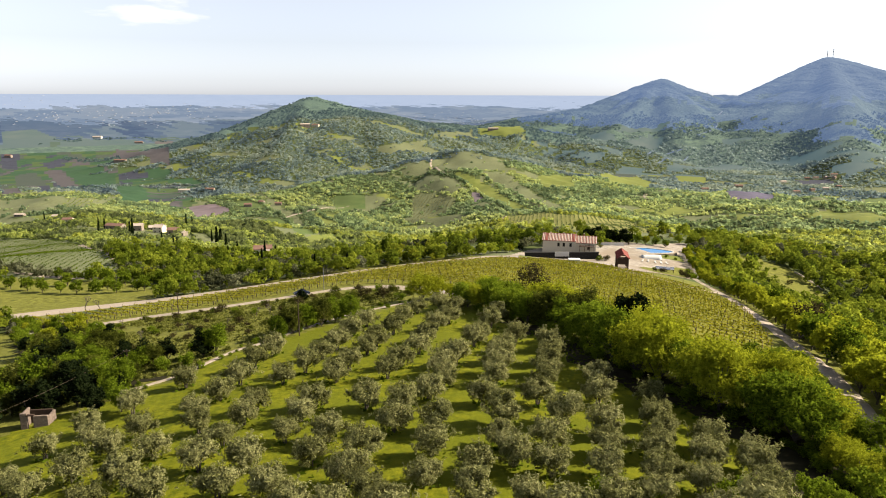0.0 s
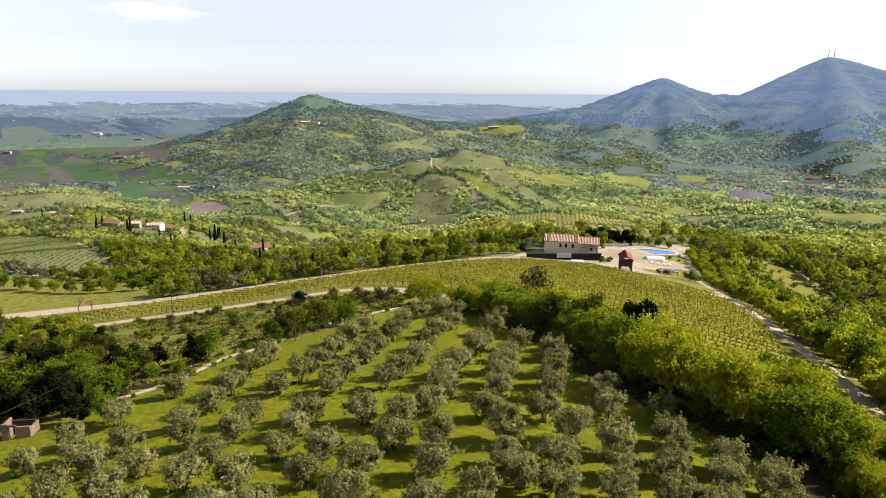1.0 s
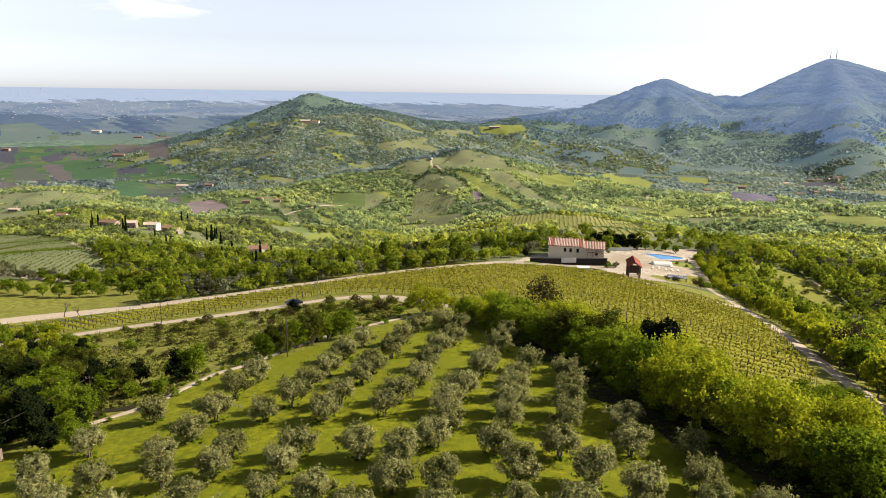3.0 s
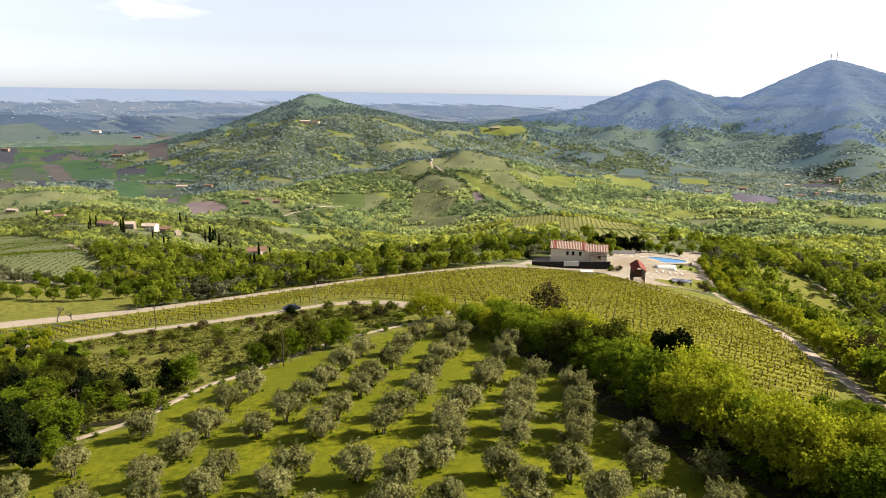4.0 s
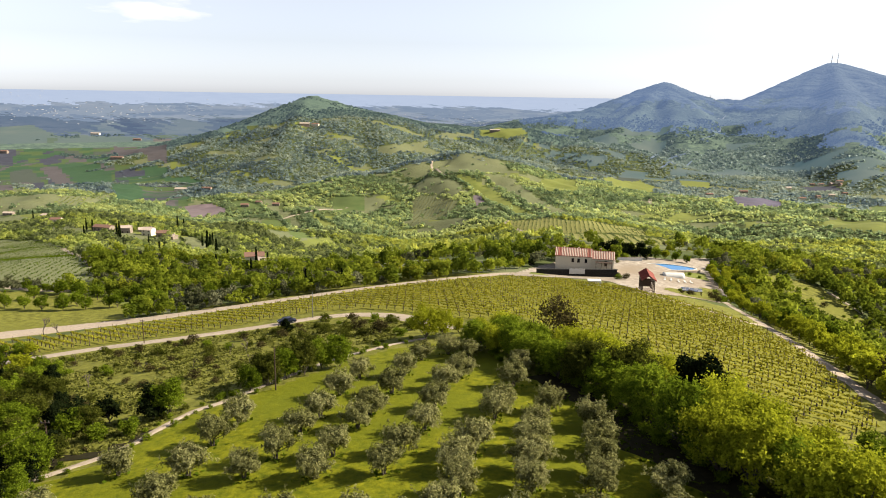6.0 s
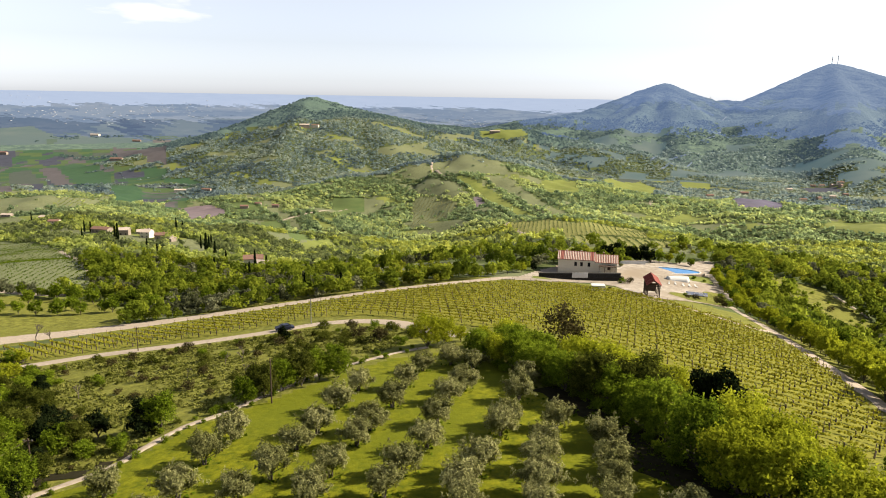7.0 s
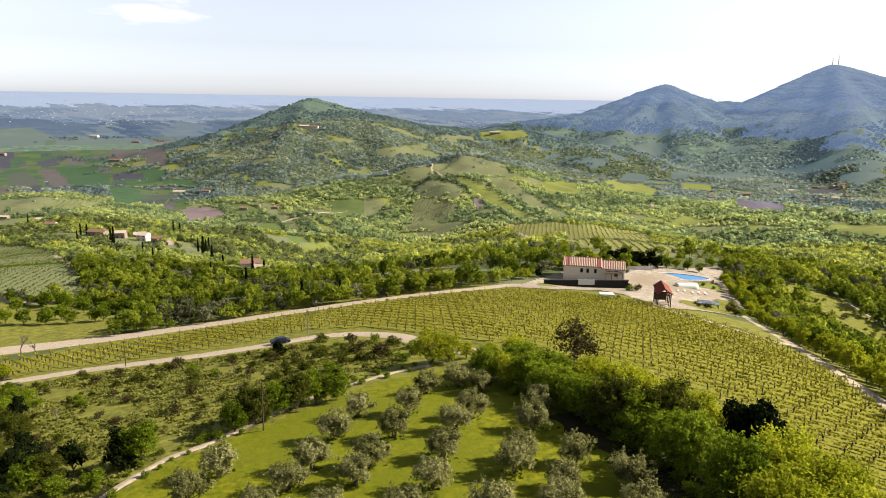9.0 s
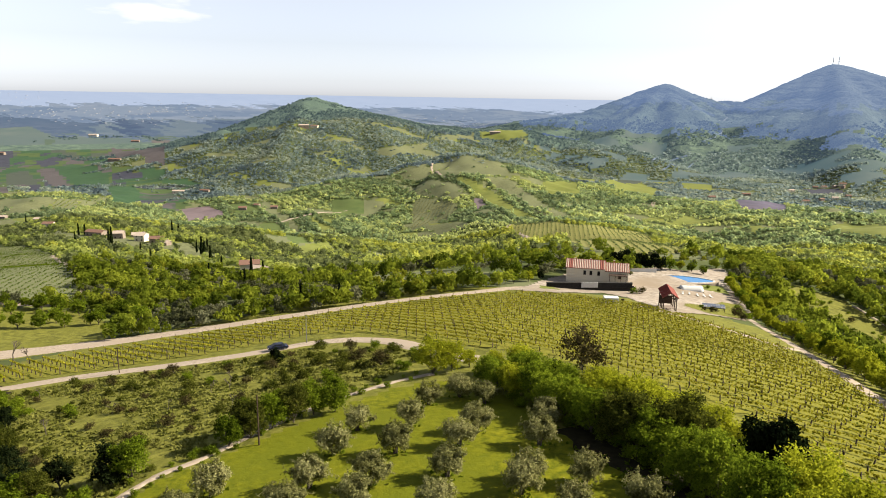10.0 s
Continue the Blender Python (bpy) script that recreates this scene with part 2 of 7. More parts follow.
# Leaves of the last hills glow bluish, with haze painted in as emission
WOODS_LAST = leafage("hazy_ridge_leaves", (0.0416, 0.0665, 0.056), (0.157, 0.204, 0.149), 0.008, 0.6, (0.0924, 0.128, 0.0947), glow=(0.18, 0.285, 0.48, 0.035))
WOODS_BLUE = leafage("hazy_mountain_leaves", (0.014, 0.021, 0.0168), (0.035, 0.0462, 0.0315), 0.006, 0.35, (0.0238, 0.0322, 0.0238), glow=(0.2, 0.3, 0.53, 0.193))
PALE_WALL = surface("cream_plaster", (0.472, 0.42, 0.315), (0.537, 0.491, 0.393), 3, 0.5, 0.9, 0.2, 0.01, (0.498, 0.452, 0.354), space="Object")
STONE = surface("dark_grey_stone", (0.0084, 0.0084, 0.00784), (0.028, 0.0266, 0.0238), 2.5, 0.6, 0.9, 0.6, 0.05, space="Object")
PALE_STONE = surface("pinkish_stone", (0.127, 0.098, 0.0784), (0.245, 0.206, 0.171), 2.5, 0.8, 0.9, 0.6, 0.05, space="Object")
TILE = surface("terracotta_tile", (0.143, 0.042, 0.0315), (0.214, 0.0786, 0.0599), 3, 0.5, 0.85, 0.3, 0.02, (0.178, 0.0617, 0.0473), space="Object")
TILE_PALE = surface("lichened_pale_tile", (0.28, 0.224, 0.185), (0.37, 0.319, 0.274), 3, 0.5, 0.85, 0.3, 0.02, (0.314, 0.252, 0.213), space="Object")
TILE_RED = surface("red_tile", (0.137, 0.0252, 0.0205), (0.21, 0.0504, 0.0365), 3, 0.5, 0.8, 0.3, 0.02, (0.173, 0.0378, 0.0296), space="Object")
DARK_WOOD = surface("dark_stained_wood", (0.0245, 0.0154, 0.0105), (0.0561, 0.035, 0.0245), 6, 1, 0.8, 0.4, 0.01, space="Object")
POST_WOOD = surface("weathered_post_wood", (0.063, 0.0455, 0.0315), (0.14, 0.105, 0.0771), 6, 1, 0.9, 0.4, 0.01, space="Object")
WHITE = surface("white_paint", (0.416, 0.416, 0.404), (0.485, 0.485, 0.473), 2, 0.4, 0.6, 0.1, 0.01, space="Object")
DARK_GLASS = surface("dark_window_glass", (0.007, 0.00771, 0.00908), (0.014, 0.0154, 0.0182), 2, 0.5, 0.12, 0, 0, space="Object")
POOL_WATER = surface("blue_pool_water", (0.021, 0.112, 0.294), (0.035, 0.168, 0.385), 0.8, 0.2, 0.12, 0.15, 0.02)
GREY_METAL = surface("dull_grey_metal", (0.14, 0.14, 0.147), (0.238, 0.238, 0.245), 3, 0.8, 0.45, 0.1, 0.005, metal=0.6, space="Object")
SOLAR = surface("blue_grey_panel", (0.035, 0.042, 0.063), (0.07, 0.0771, 0.105), 3, 0.8, 0.25, 0, 0, space="Object")
CAR_PAINT = surface("dark_blue_car_paint", (0.007, 0.00908, 0.021), (0.0105, 0.014, 0.0315), 2, 0.5, 0.25, 0, 0, space="Object")
RUBBER = surface("black_rubber", (0.0084, 0.0084, 0.0084), (0.0175, 0.0175, 0.0175), 8, 1, 0.8, 0, 0, space="Object")
VINE_LEAF = leafage("young_vine_leaves", (0.128, 0.127, 0.0116), (0.309, 0.291, 0.0299), 0.1, 0.4, (0.221, 0.212, 0.0183))
VINE_WOOD = surface("dark_vine_wood", (0.014, 0.0105, 0.0084), (0.042, 0.0315, 0.0245), 8, 1, 0.9, 0.4, 0.01)
BARK = surface("grey_bark", (0.042, 0.035, 0.028), (0.105, 0.0874, 0.07), 8, 1, 0.9, 0.6, 0.02, space="Object")
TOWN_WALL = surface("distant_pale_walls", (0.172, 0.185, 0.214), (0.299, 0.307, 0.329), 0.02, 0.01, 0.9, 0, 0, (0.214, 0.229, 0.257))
ROUGH_TUFT = leafage("rough_grass_blades", (0.073, 0.0833, 0.0149), (0.203, 0.204, 0.0565), 0.2, 0.45, (0.128, 0.135, 0.0282))
GRASS_TUFT = leafage("grass_blades", (0.0378, 0.0647, 0.00421), (0.101, 0.135, 0.0105), 0.2, 0.45, (0.063, 0.0948, 0.0063))
# Near-black ground colour that paints in the deep shade under hedge and thicket
SHADE_FLOOR = surface("painted_shade_floor", (0.00882, 0.00784, 0.00393), (0.0294, 0.0245, 0.0108), 0.9, 0.1, 0.95, 0.7, 0.1, (0.0171, 0.0157, 0.00688))
OLD_STONE = surface("weathered_brown_stone", (0.0771, 0.0561, 0.0455), (0.182, 0.14, 0.116), 2.5, 0.8, 0.9, 0.6, 0.05, space="Object")
TILE_OLD = surface("weathered_old_tile", (0.106, 0.056, 0.042), (0.168, 0.101, 0.076), 3, 0.5, 0.85, 0.3, 0.02, (0.134, 0.0786, 0.0588), space="Object")
FIELD_PALE = surface("pale_vineyard_sward", (0.129, 0.132, 0.04), (0.191, 0.187, 0.0616), 0.3, 0.01, 0.95, 0.3, 0.2, (0.154, 0.154, 0.0494))


# ---- the shape of the land ----
# Gentle swells of the land: x, y, reach, height in metres
SWELLS_HERE = (
    (0, 20, 15, 5.5), (0, -20, 15, 10.3), (-40, -20, 24, 14.8), (40, 20, 24, 7.6),
    (-40, 20, 15, 7.2), (40, -20, 39, 20.2), (0, 60, 66, 26.7), (0, -60, 15, 22.9),
    (40, 60, 18, 7.1), (-40, 60, 18, 1.8), (-80, 20, 21, 8.0), (80, 20, 21, 13.0),
    (80, 60, 25, 10.2), (-80, 60, 25, 4.0), (120, 20, 30, 1.3), (-120, 20, 30, 1.7),
    (-80, 100, 32, 5.2), (80, 100, 32, 9.4), (120, 60, 34, 14.1), (-120, 60, 34, 2.2),
    (-160, 0, 40, 10.7), (160, 0, 40, 19.4),
)
SWELLS_VALLEY = (
    (160, 60, 43, -22.9), (-160, 60, 43, -0.4), (120, 140, 46, 14.5), (160, 100, 47, 7.2),
    (-160, 100, 123, 14.8), (80, 180, 79, 19.0), (-80, 180, 49, 6.2), (160, 140, 53, -30.2),
    (-160, 180, 60, -1.5), (-40, 260, 66, 4.9), (160, 220, 68, -12.1), (-120, 260, 72, 1.6),
    (0, 300, 75, 10.9), (105, 306, 81, 8.9), (-233, 350, 105, 8.6), (-66, 420, 106, -10.1),
    (80, 440, 112, 8.5), (183, 420, 115, 1.8), (-49, 560, 141, -3.9), (-214, 560, 240, -0.6),
    (0, -600, 150, -84.5),
)
SWELLS_BEYOND = (
    (335, 520, 155, -2.7), (-600, -300, 268, -56.8), (600, -300, 268, -55.6), (-258, 800, 210, -28.5),
    (224, 850, 220, -19.7), (29, 980, 245, 29.9), (538, 900, 419, 10.2), (538, 900, 262, -10.1),
    (378, 1150, 303, -24.4), (-552, 1134, 315, -17.7), (-305, 1300, 334, -15.1), (1500, 300, 612, -29.3),
    (-1500, 300, 382, -29.2), (21, 1700, 425, 44.7), (-996, 1645, 481, -17.8), (765, 1800, 489, -22.5),
    (0, -2000, 2200, 204.0), (0, -2000, 500, -89.2), (0, -2000, 800, -93.1), (-403, 2100, 535, 18.5),
    (-2500, 0, 625, -11.7), (2500, 0, 625, -10.3), (351, 2600, 656, 42.3),
)
# Steeper hills: x, y, top, slope on the west, east and facing side, roundness
PEAKS = (
    (1791, 3300, 243, 0.60, 0.40, 0.27, 22),  # big
    (995, 3200, 139, 0.46, 0.46, 0.32, 16),  # cone
    (1347, 3300, 64, 0.14, 0.14, 0.25, 10),  # saddle
    (973, 2950, 26, 0.35, 0.35, 0.27, 20),  # bump
    (-488, 2500, 52, 0.46, 0.26, 0.22, 6),  # knoll
    (-276, 2350, 5, 0.24, 0.26, 0.20, 25),  # shoulder
    (-690, 2330, -62, 0.60, 0.20, 0.26, 12),  # west_foot
    (-367, 2150, -44, 0.34, 0.20, 0.17, 16),  # front
    (681, 3050, 9, 0.20, 0.14, 0.26, 20),  # foot
)
# The dome with the grove and the vineyard: rising and falling with x and y in hundreds of metres
DOME = (18.758, 6.389, -13.961, -11.388, 0.855, -2.269, -5.985, 0.974, 0.239, 1.266)


# Ridges and spurs beyond the dome: crest line, fall to the west and to the east of it, roundness
RIDGES = (
    (((-150, 258, -9), (-195, 399, -32), (-278, 598, -51), (-485, 815, -82), (-625, 1022, -96)), 0.10, 0.21, 9),  # village spur
    (((-114, 1456, -89), (42, 1540, -60), (97, 1337, -75), (135, 1102, -94), (159, 865, -86), (164, 690, -72), (78, 345, -6)), 0.24, 0.19, 10),  # path hill
    (((-257, 2155, -101), (-32, 2350, -67), (190, 2393, -39), (305, 2381, -44), (438, 2309, -72), (573, 2175, -93), (701, 2021, -138)), 0.22, 0.22, 12),  # hilltop ridge
    (((-479, 2454, -5), (-375, 2138, -64), (-273, 1901, -102), (-244, 1602, -128), (-250, 1347, -137)), 0.24, 0.13, 10),  # foot of the knoll
    (((-612, 2393, -15), (-693, 2214, -52), (-660, 1980, -100)), 0.45, 0.16, 8),  # west foot of the knoll
    (((-398, 1363, -136), (-210, 1131, -132), (-121, 1013, -127)), 0.10, 0.10, 6),  # terraces
    (((331, 1205, -109), (474, 1122, -103), (592, 923, -87), (648, 780, -71)), 0.10, 0.12, 8),  # east shelf
    (((130, 250, -3), (266, 512, -56), (352, 554, -65)), 0.16, 0.20, 10),  # east spur
)
PLAIN = -155.0


def rise(r):
    """How far the plain lifts towards the horizon, which stands in for the many miles beyond."""
    return 219 * np.clip((r - 2600) / 2260, 0, 1) ** 1.3


def ridge(x, y, crest, west, east, r):
    """Height of one ridge: its crest, less the fall with the distance from it."""
    near, z, side = np.full(x.shape, 1e9), np.zeros(x.shape), np.zeros(x.shape)
    for (ax, ay, az), (bx, by, bz) in zip(crest, crest[1:]):
        dx, dy = bx - ax, by - ay
        t = np.clip(((x - ax) * dx + (y - ay) * dy) / (dx * dx + dy * dy), 0, 1)
        px, py = x - (ax + t * dx), y - (ay + t * dy)
        d = np.hypot(px, py)
        closer = d < near
        near, z, side = np.where(closer, d, near), np.where(closer, az + t * (bz - az), z), np.where(closer, px, side)
    u = 0.5 + 0.5 * np.tanh(side / 60)
    return z - np.sqrt((near * (west + (east - west) * u)) ** 2 + r * r) + r


def either(a, b, k):
    """The higher of two surfaces, with a soft seam."""
    m = np.maximum(a, b)
    return m + k * np.log(np.exp((a - m) / k) + np.exp((b - m) / k))


def folds(x, y):
    """Gullies and shoulders of the hill land, between about -1 and 1."""
    return 0.55 * np.sin(x * 0.021 + 1.9 * np.sin(y * 0.008)) * np.sin(y * 0.013 + 1.3 * np.sin(x * 0.011)) + 0.3 * np.sin(x * 0.047 + 2 * np.sin(y * 0.019)) * np.sin(y * 0.034 + np.sin(x * 0.027)) + 0.15 * np.sin(x * 0.11 + 2 * np.sin(y * 0.05)) * np.sin(y * 0.09)


def land(x, y):
    """Height of the ground, for numbers or arrays."""
    x, y = np.asarray(x, float), np.asarray(y, float)
    x, y = np.broadcast_arrays(x, y)
    z = np.full(x.shape, -86.0)
    for cx, cy, r, h in SWELLS_HERE + SWELLS_VALLEY + SWELLS_BEYOND:
        z = z + h * np.exp(-((x - cx) ** 2 + (y - cy) ** 2) / r**2)
    z = np.maximum(z, -110)
    u, v = np.clip(x, -260, 260) / 100, (np.clip(y, -60, 420) - 150) / 100
    terms = (1 + 0 * u, u, v, u * u, u * v, v * v, u**3, u * u * v, u * v * v, v**3)
    w = 1 / (1 + np.exp(np.minimum((np.hypot(x / 135, (y - 150) / 135) - 1) * 9, 60)))
    z = z + w * (sum(c * m for c, m in zip(DOME, terms)) - z)
    z = z - 2.1 * np.exp(-((x - 46) ** 2 / 24**2 + (y - 269) ** 2 / 17**2))
    # the country round the dome
    r = np.hypot(x, y)
    out = np.full(x.shape, PLAIN)
    for crest, west, east, rounded in RIDGES:
        out = either(out, ridge(x, y, crest, west, east, rounded), 5.0)
    hilly = np.clip((out - PLAIN - 3) / 22, 0, 1)
    out = out + hilly * np.interp(r, (330, 700, 1500), (1.5, 6, 11)) * folds(x, y)
    out = out + rise(r)
    for cx, cy, top, west, east, face, rounded in PEAKS:
        far_off = math.hypot(cx, cy)
        dx, dy = ((x - cx) * cy - (y - cy) * cx) / far_off, ((x - cx) * cx + (y - cy) * cy) / far_off
        e = np.sqrt((dx * np.where(dx < 0, west, east)) ** 2 + (dy * face) ** 2 + rounded**2) - rounded
        turn = np.arctan2(dy, dx)
        p = top - e * (1 + 0.08 * np.sin(9 * turn + 1.5 * np.sin(4 * turn) + 0.01 * cx) * np.clip(e / 40, 0, 1) + 0.05 * np.sin(23 * turn + cy) * np.clip(e / 80, 0, 1))
        out = either(out, p, 6.0)
    t = np.clip((np.hypot(x - 10, y - 170) - 195) / 245, 0, 1)
    return z + (out - z) * t * t * (3 - 2 * t)


# ---- small helpers for meshes ----
def mesh_from(name, verts, faces, mats, index=None, smooth=False):
    """A mesh from arrays of corners and of quads (or triangles)."""
    me = bpy.data.meshes.new(name)
    verts, faces = np.asarray(verts, np.float32), np.asarray(faces, np.int32)
    k = faces.shape[1]
    me.vertices.add(len(verts))
    me.vertices.foreach_set("co", verts.ravel())
    me.loops.add(faces.size)
    me.loops.foreach_set("vertex_index", faces.ravel())
    me.polygons.add(len(faces))
    me.polygons.foreach_set("loop_start", np.arange(0, faces.size, k, dtype=np.int32))
    for m in mats if isinstance(mats, (list, tuple)) else [mats]:
        me.materials.append(m)
    if index is not None:
        me.polygons.foreach_set("material_index", np.asarray(index, np.int32))
    if smooth:
        me.polygons.foreach_set("use_smooth", np.ones(len(faces), bool))
    me.update(calc_edges=True)
    return me


def bm_mesh(name, bm, mat, smooth=False):
    me = bpy.data.meshes.new(name)
    bm.to_mesh(me)
    bm.free()
    for m in mat if isinstance(mat, (list, tuple)) else [mat]:
        me.materials.append(m)
    if smooth:
        for p in me.polygons:
            p.use_smooth = True
    return me


def part(name, bm, mat, parent, label="", smooth=False):
    """Links a bmesh, or a mesh, as one part under a thing or a part."""
    me = bm if isinstance(bm, bpy.types.Mesh) else bm_mesh(name, bm, mat, smooth)
    ob = new(name, me)
    ob.parent = parent
    return tagged(ob, label)


def box(bm, x0, y0, z0, x1, y1, z1, bevel=0.0):
    """Adds a box between two corners, with its edges broken if bevel is given."""
    r = bmesh.ops.create_cube(bm, size=1)
    vs = r["verts"]
    bmesh.ops.scale(bm, verts=vs, vec=(x1 - x0, y1 - y0, z1 - z0))
    bmesh.ops.translate(bm, verts=vs, vec=((x0 + x1) / 2, (y0 + y1) / 2, (z0 + z1) / 2))
    if bevel:
        es = list({e for v in vs for e in v.link_edges})
        bmesh.ops.bevel(bm, geom=es, offset=bevel, segments=1, affect="EDGES")
    return bm


def boxed(*a, bevel=0.0):
    return box(bmesh.new(), *a, bevel=bevel)


def tube(bm, p, q, r0, r1, n=6):
    """Adds a tapered round bar from p to q."""
    p, q = Vector(p), Vector(q)
    d = q - p
    m = Matrix.Translation((p + q) / 2) @ d.to_track_quat("Z", "Y").to_matrix().to_4x4()
    bmesh.ops.create_cone(bm, cap_ends=True, segments=n, radius1=r0, radius2=r1, depth=d.length, matrix=m)
    return bm


def inside(outline, x, y):
    """Which of the points lie in an outline of the plan."""
    x, y = np.asarray(x, float), np.asarray(y, float)
    r = np.zeros(np.broadcast(x, y).shape, bool)
    pts = list(outline)
    for (ax, ay), (bx, by) in zip(pts, pts[1:] + pts[:1]):
        c = (ay > y) != (by > y)
        r ^= c & (x < (bx - ax) * (y - ay) / (by - ay if by != ay else 1e-9) + ax)
    return r


def along(line, step):
    """Points every step metres along a smoothed line of the plan, with the way across."""
    p = np.array(line, float)
    for _ in range(3):
        a, b = p[:-1] * 0.75 + p[1:] * 0.25, p[:-1] * 0.25 + p[1:] * 0.75
        p = np.vstack([p[:1], np.stack([a, b], 1).reshape(-1, 2), p[-1:]])
    s = np.r_[0, np.cumsum(np.hypot(*np.diff(p, axis=0).T))]
    t = np.arange(0, s[-1], step)
    q = np.stack([np.interp(t, s, p[:, k]) for k in (0, 1)], 1)
    d = np.gradient(q, axis=0)
    d /= np.linalg.norm(d, axis=1)[:, None] + 1e-9
    return q, np.stack([d[:, 1], -d[:, 0]], 1)


def near_line(line, x, y):
    """Distance of points from a smoothed line of the plan."""
    q, _ = along(line, 3.0)
    x, y = np.asarray(x, float), np.asarray(y, float)
    best = np.full(x.shape, 1e9)
    for px, py in q:
        best = np.minimum(best, (x - px) ** 2 + (y - py) ** 2)
    return np.sqrt(best)


def ragged(x, y, seed=0.0, k=0.05):
    """A smooth wandering value between about -1 and 1 over the plan."""
    x, y = np.asarray(x) * k + seed, np.asarray(y) * k - seed
    return (np.sin(x * 1.7 + 2.1 * np.sin(y * 1.3)) + np.sin(y * 2.3 + 1.7 * np.sin(x * 0.9 + 1)) + np.sin((x + y) * 3.1)) / 3


def drape(name, q, across, half, lift, mat, label, category, cells=4, wobble=0.25):
    """A ribbon laid on the ground."""
    n = len(q)
    u = np.linspace(-1, 1, cells + 1)
    w = half + wobble * ragged(q[:, 0], q[:, 1], 3.0, 0.35)
    w2 = half + wobble * ragged(q[:, 0], q[:, 1], 9.0, 0.3)
    v = []
    for k, t in enumerate(u):
        off = across * (np.where(t < 0, w, w2) * t)[:, None]
        p = q + off
        z = land(p[:, 0], p[:, 1]) + (lift if 0 < k < cells else -0.05)
        v.append(np.c_[p, z])
    v = np.stack(v, 1).reshape(-1, 3)
    i = np.arange(n - 1)[:, None] * (cells + 1) + np.arange(cells)[None]
    f = np.stack([i, i + 1, i + cells + 2, i + cells + 1], -1).reshape(-1, 4)
    ob = new(name, mesh_from(name, v, f, mat, smooth=True))
    return tagged(ob, label, category, kind="structure")


def patch(name, outline, step, lift, mat, label, category, holes=()):
    """A piece of ground cover laid on the land within an outline."""
    o = np.array(outline, float)
    lo, hi = o.min(0), o.max(0)
    xs, ys = np.arange(lo[0], hi[0] + step, step), np.arange(lo[1], hi[1] + step, step)
    X, Y = np.meshgrid(xs, ys, indexing="ij")
    Z = land(X, Y) + lift
    cx, cy = X[:-1, :-1] + step / 2, Y[:-1, :-1] + step / 2
    ok = inside(outline, cx, cy)
    for h in holes:
        ok &= ~inside(h, cx, cy)
    idx = np.arange(X.size).reshape(X.shape)
    f = np.stack([idx[:-1, :-1], idx[1:, :-1], idx[1:, 1:], idx[:-1, 1:]], -1)[ok]
    used, f = np.unique(f, return_inverse=True)
    v = np.c_[X.ravel(), Y.ravel(), Z.ravel()][used]
    ob = new(name, mesh_from(name, v, f.reshape(-1, 4), mat, smooth=True))
    return tagged(ob, label, category, kind="structure")


# ---- plan ----
ROAD_UPPER = [
    (-128.6, 193.1), (-123.2, 198.7), (-104, 206.9), (-83, 215.7), (-59.7, 223.5), (-34.6, 232.4), (-16.8, 238.4), (-1.1, 243.7),
    (11.8, 250.1), (22.8, 261.8), (33.6, 265.1),
]
ROAD_LOWER = [
    (-106.7, 162.3), (-100.5, 164.4), (-90.2, 168.7), (-80.2, 172.6), (-65.7, 173.3), (-52.7, 174.7), (-40, 178.3), (-31.2, 182.8),
    (-21.2, 181.4), (-12.4, 175.4), (-6.7, 166.1), (0.8, 157.1), (4.9, 156.9),
]
LANE = [
    (-49.2, 93), (-45.1, 96.8), (-42.2, 99.5), (-40, 102.8), (-38.7, 108.8), (-36.4, 113.7), (-33.4, 116), (-30.7, 120.4),
    (-23.2, 132.4), (-19.8, 136.2), (-11.3, 144.1), (-3.8, 148.2),
]
ROAD_EAST = [
    (108.5, 307), (99.9, 276), (95, 251.3), (84.7, 205.8), (71.4, 150.8), (61.9, 114.5), (58.6, 98), (53.2, 80.1),
    (48.3, 67.5), (44.8, 57), (42, 44),
]
YARD = [
    (17.9, 251.9), (31, 278.1), (39, 288), (50.5, 301.6), (76.3, 308.3), (88.3, 324.4), (99.5, 319.1), (117.3, 332.8),
    (122.5, 335.8), (111.6, 298.7), (108.4, 280.4), (102, 259.2), (87.4, 234.9), (78.1, 231.3), (68.8, 225.6), (59.9, 219.7),
    (56.6, 233.1), (52.5, 264.8), (32.9, 246.7),
]
VINEYARD = [
    (-120.7, 186.1), (-105, 191.8), (-77.7, 202.7), (-32.9, 221), (-1.1, 233.3), (20.6, 239.2), (38.1, 232.5), (53.5, 221.8),
    (62.6, 207.1), (71.6, 182.7), (68.6, 149.5), (58, 115.9), (52.4, 101.3), (40.6, 95.5), (37.1, 106.8), (39.7, 124.3),
    (31.4, 138.2), (22.7, 147), (13.2, 162.4), (3.4, 166.1), (-7, 174.8), (-22.1, 189.3), (-34.6, 193.4), (-55.1, 182.3),
    (-81.4, 177.7), (-105, 171.2), (-109.8, 170.3),
]
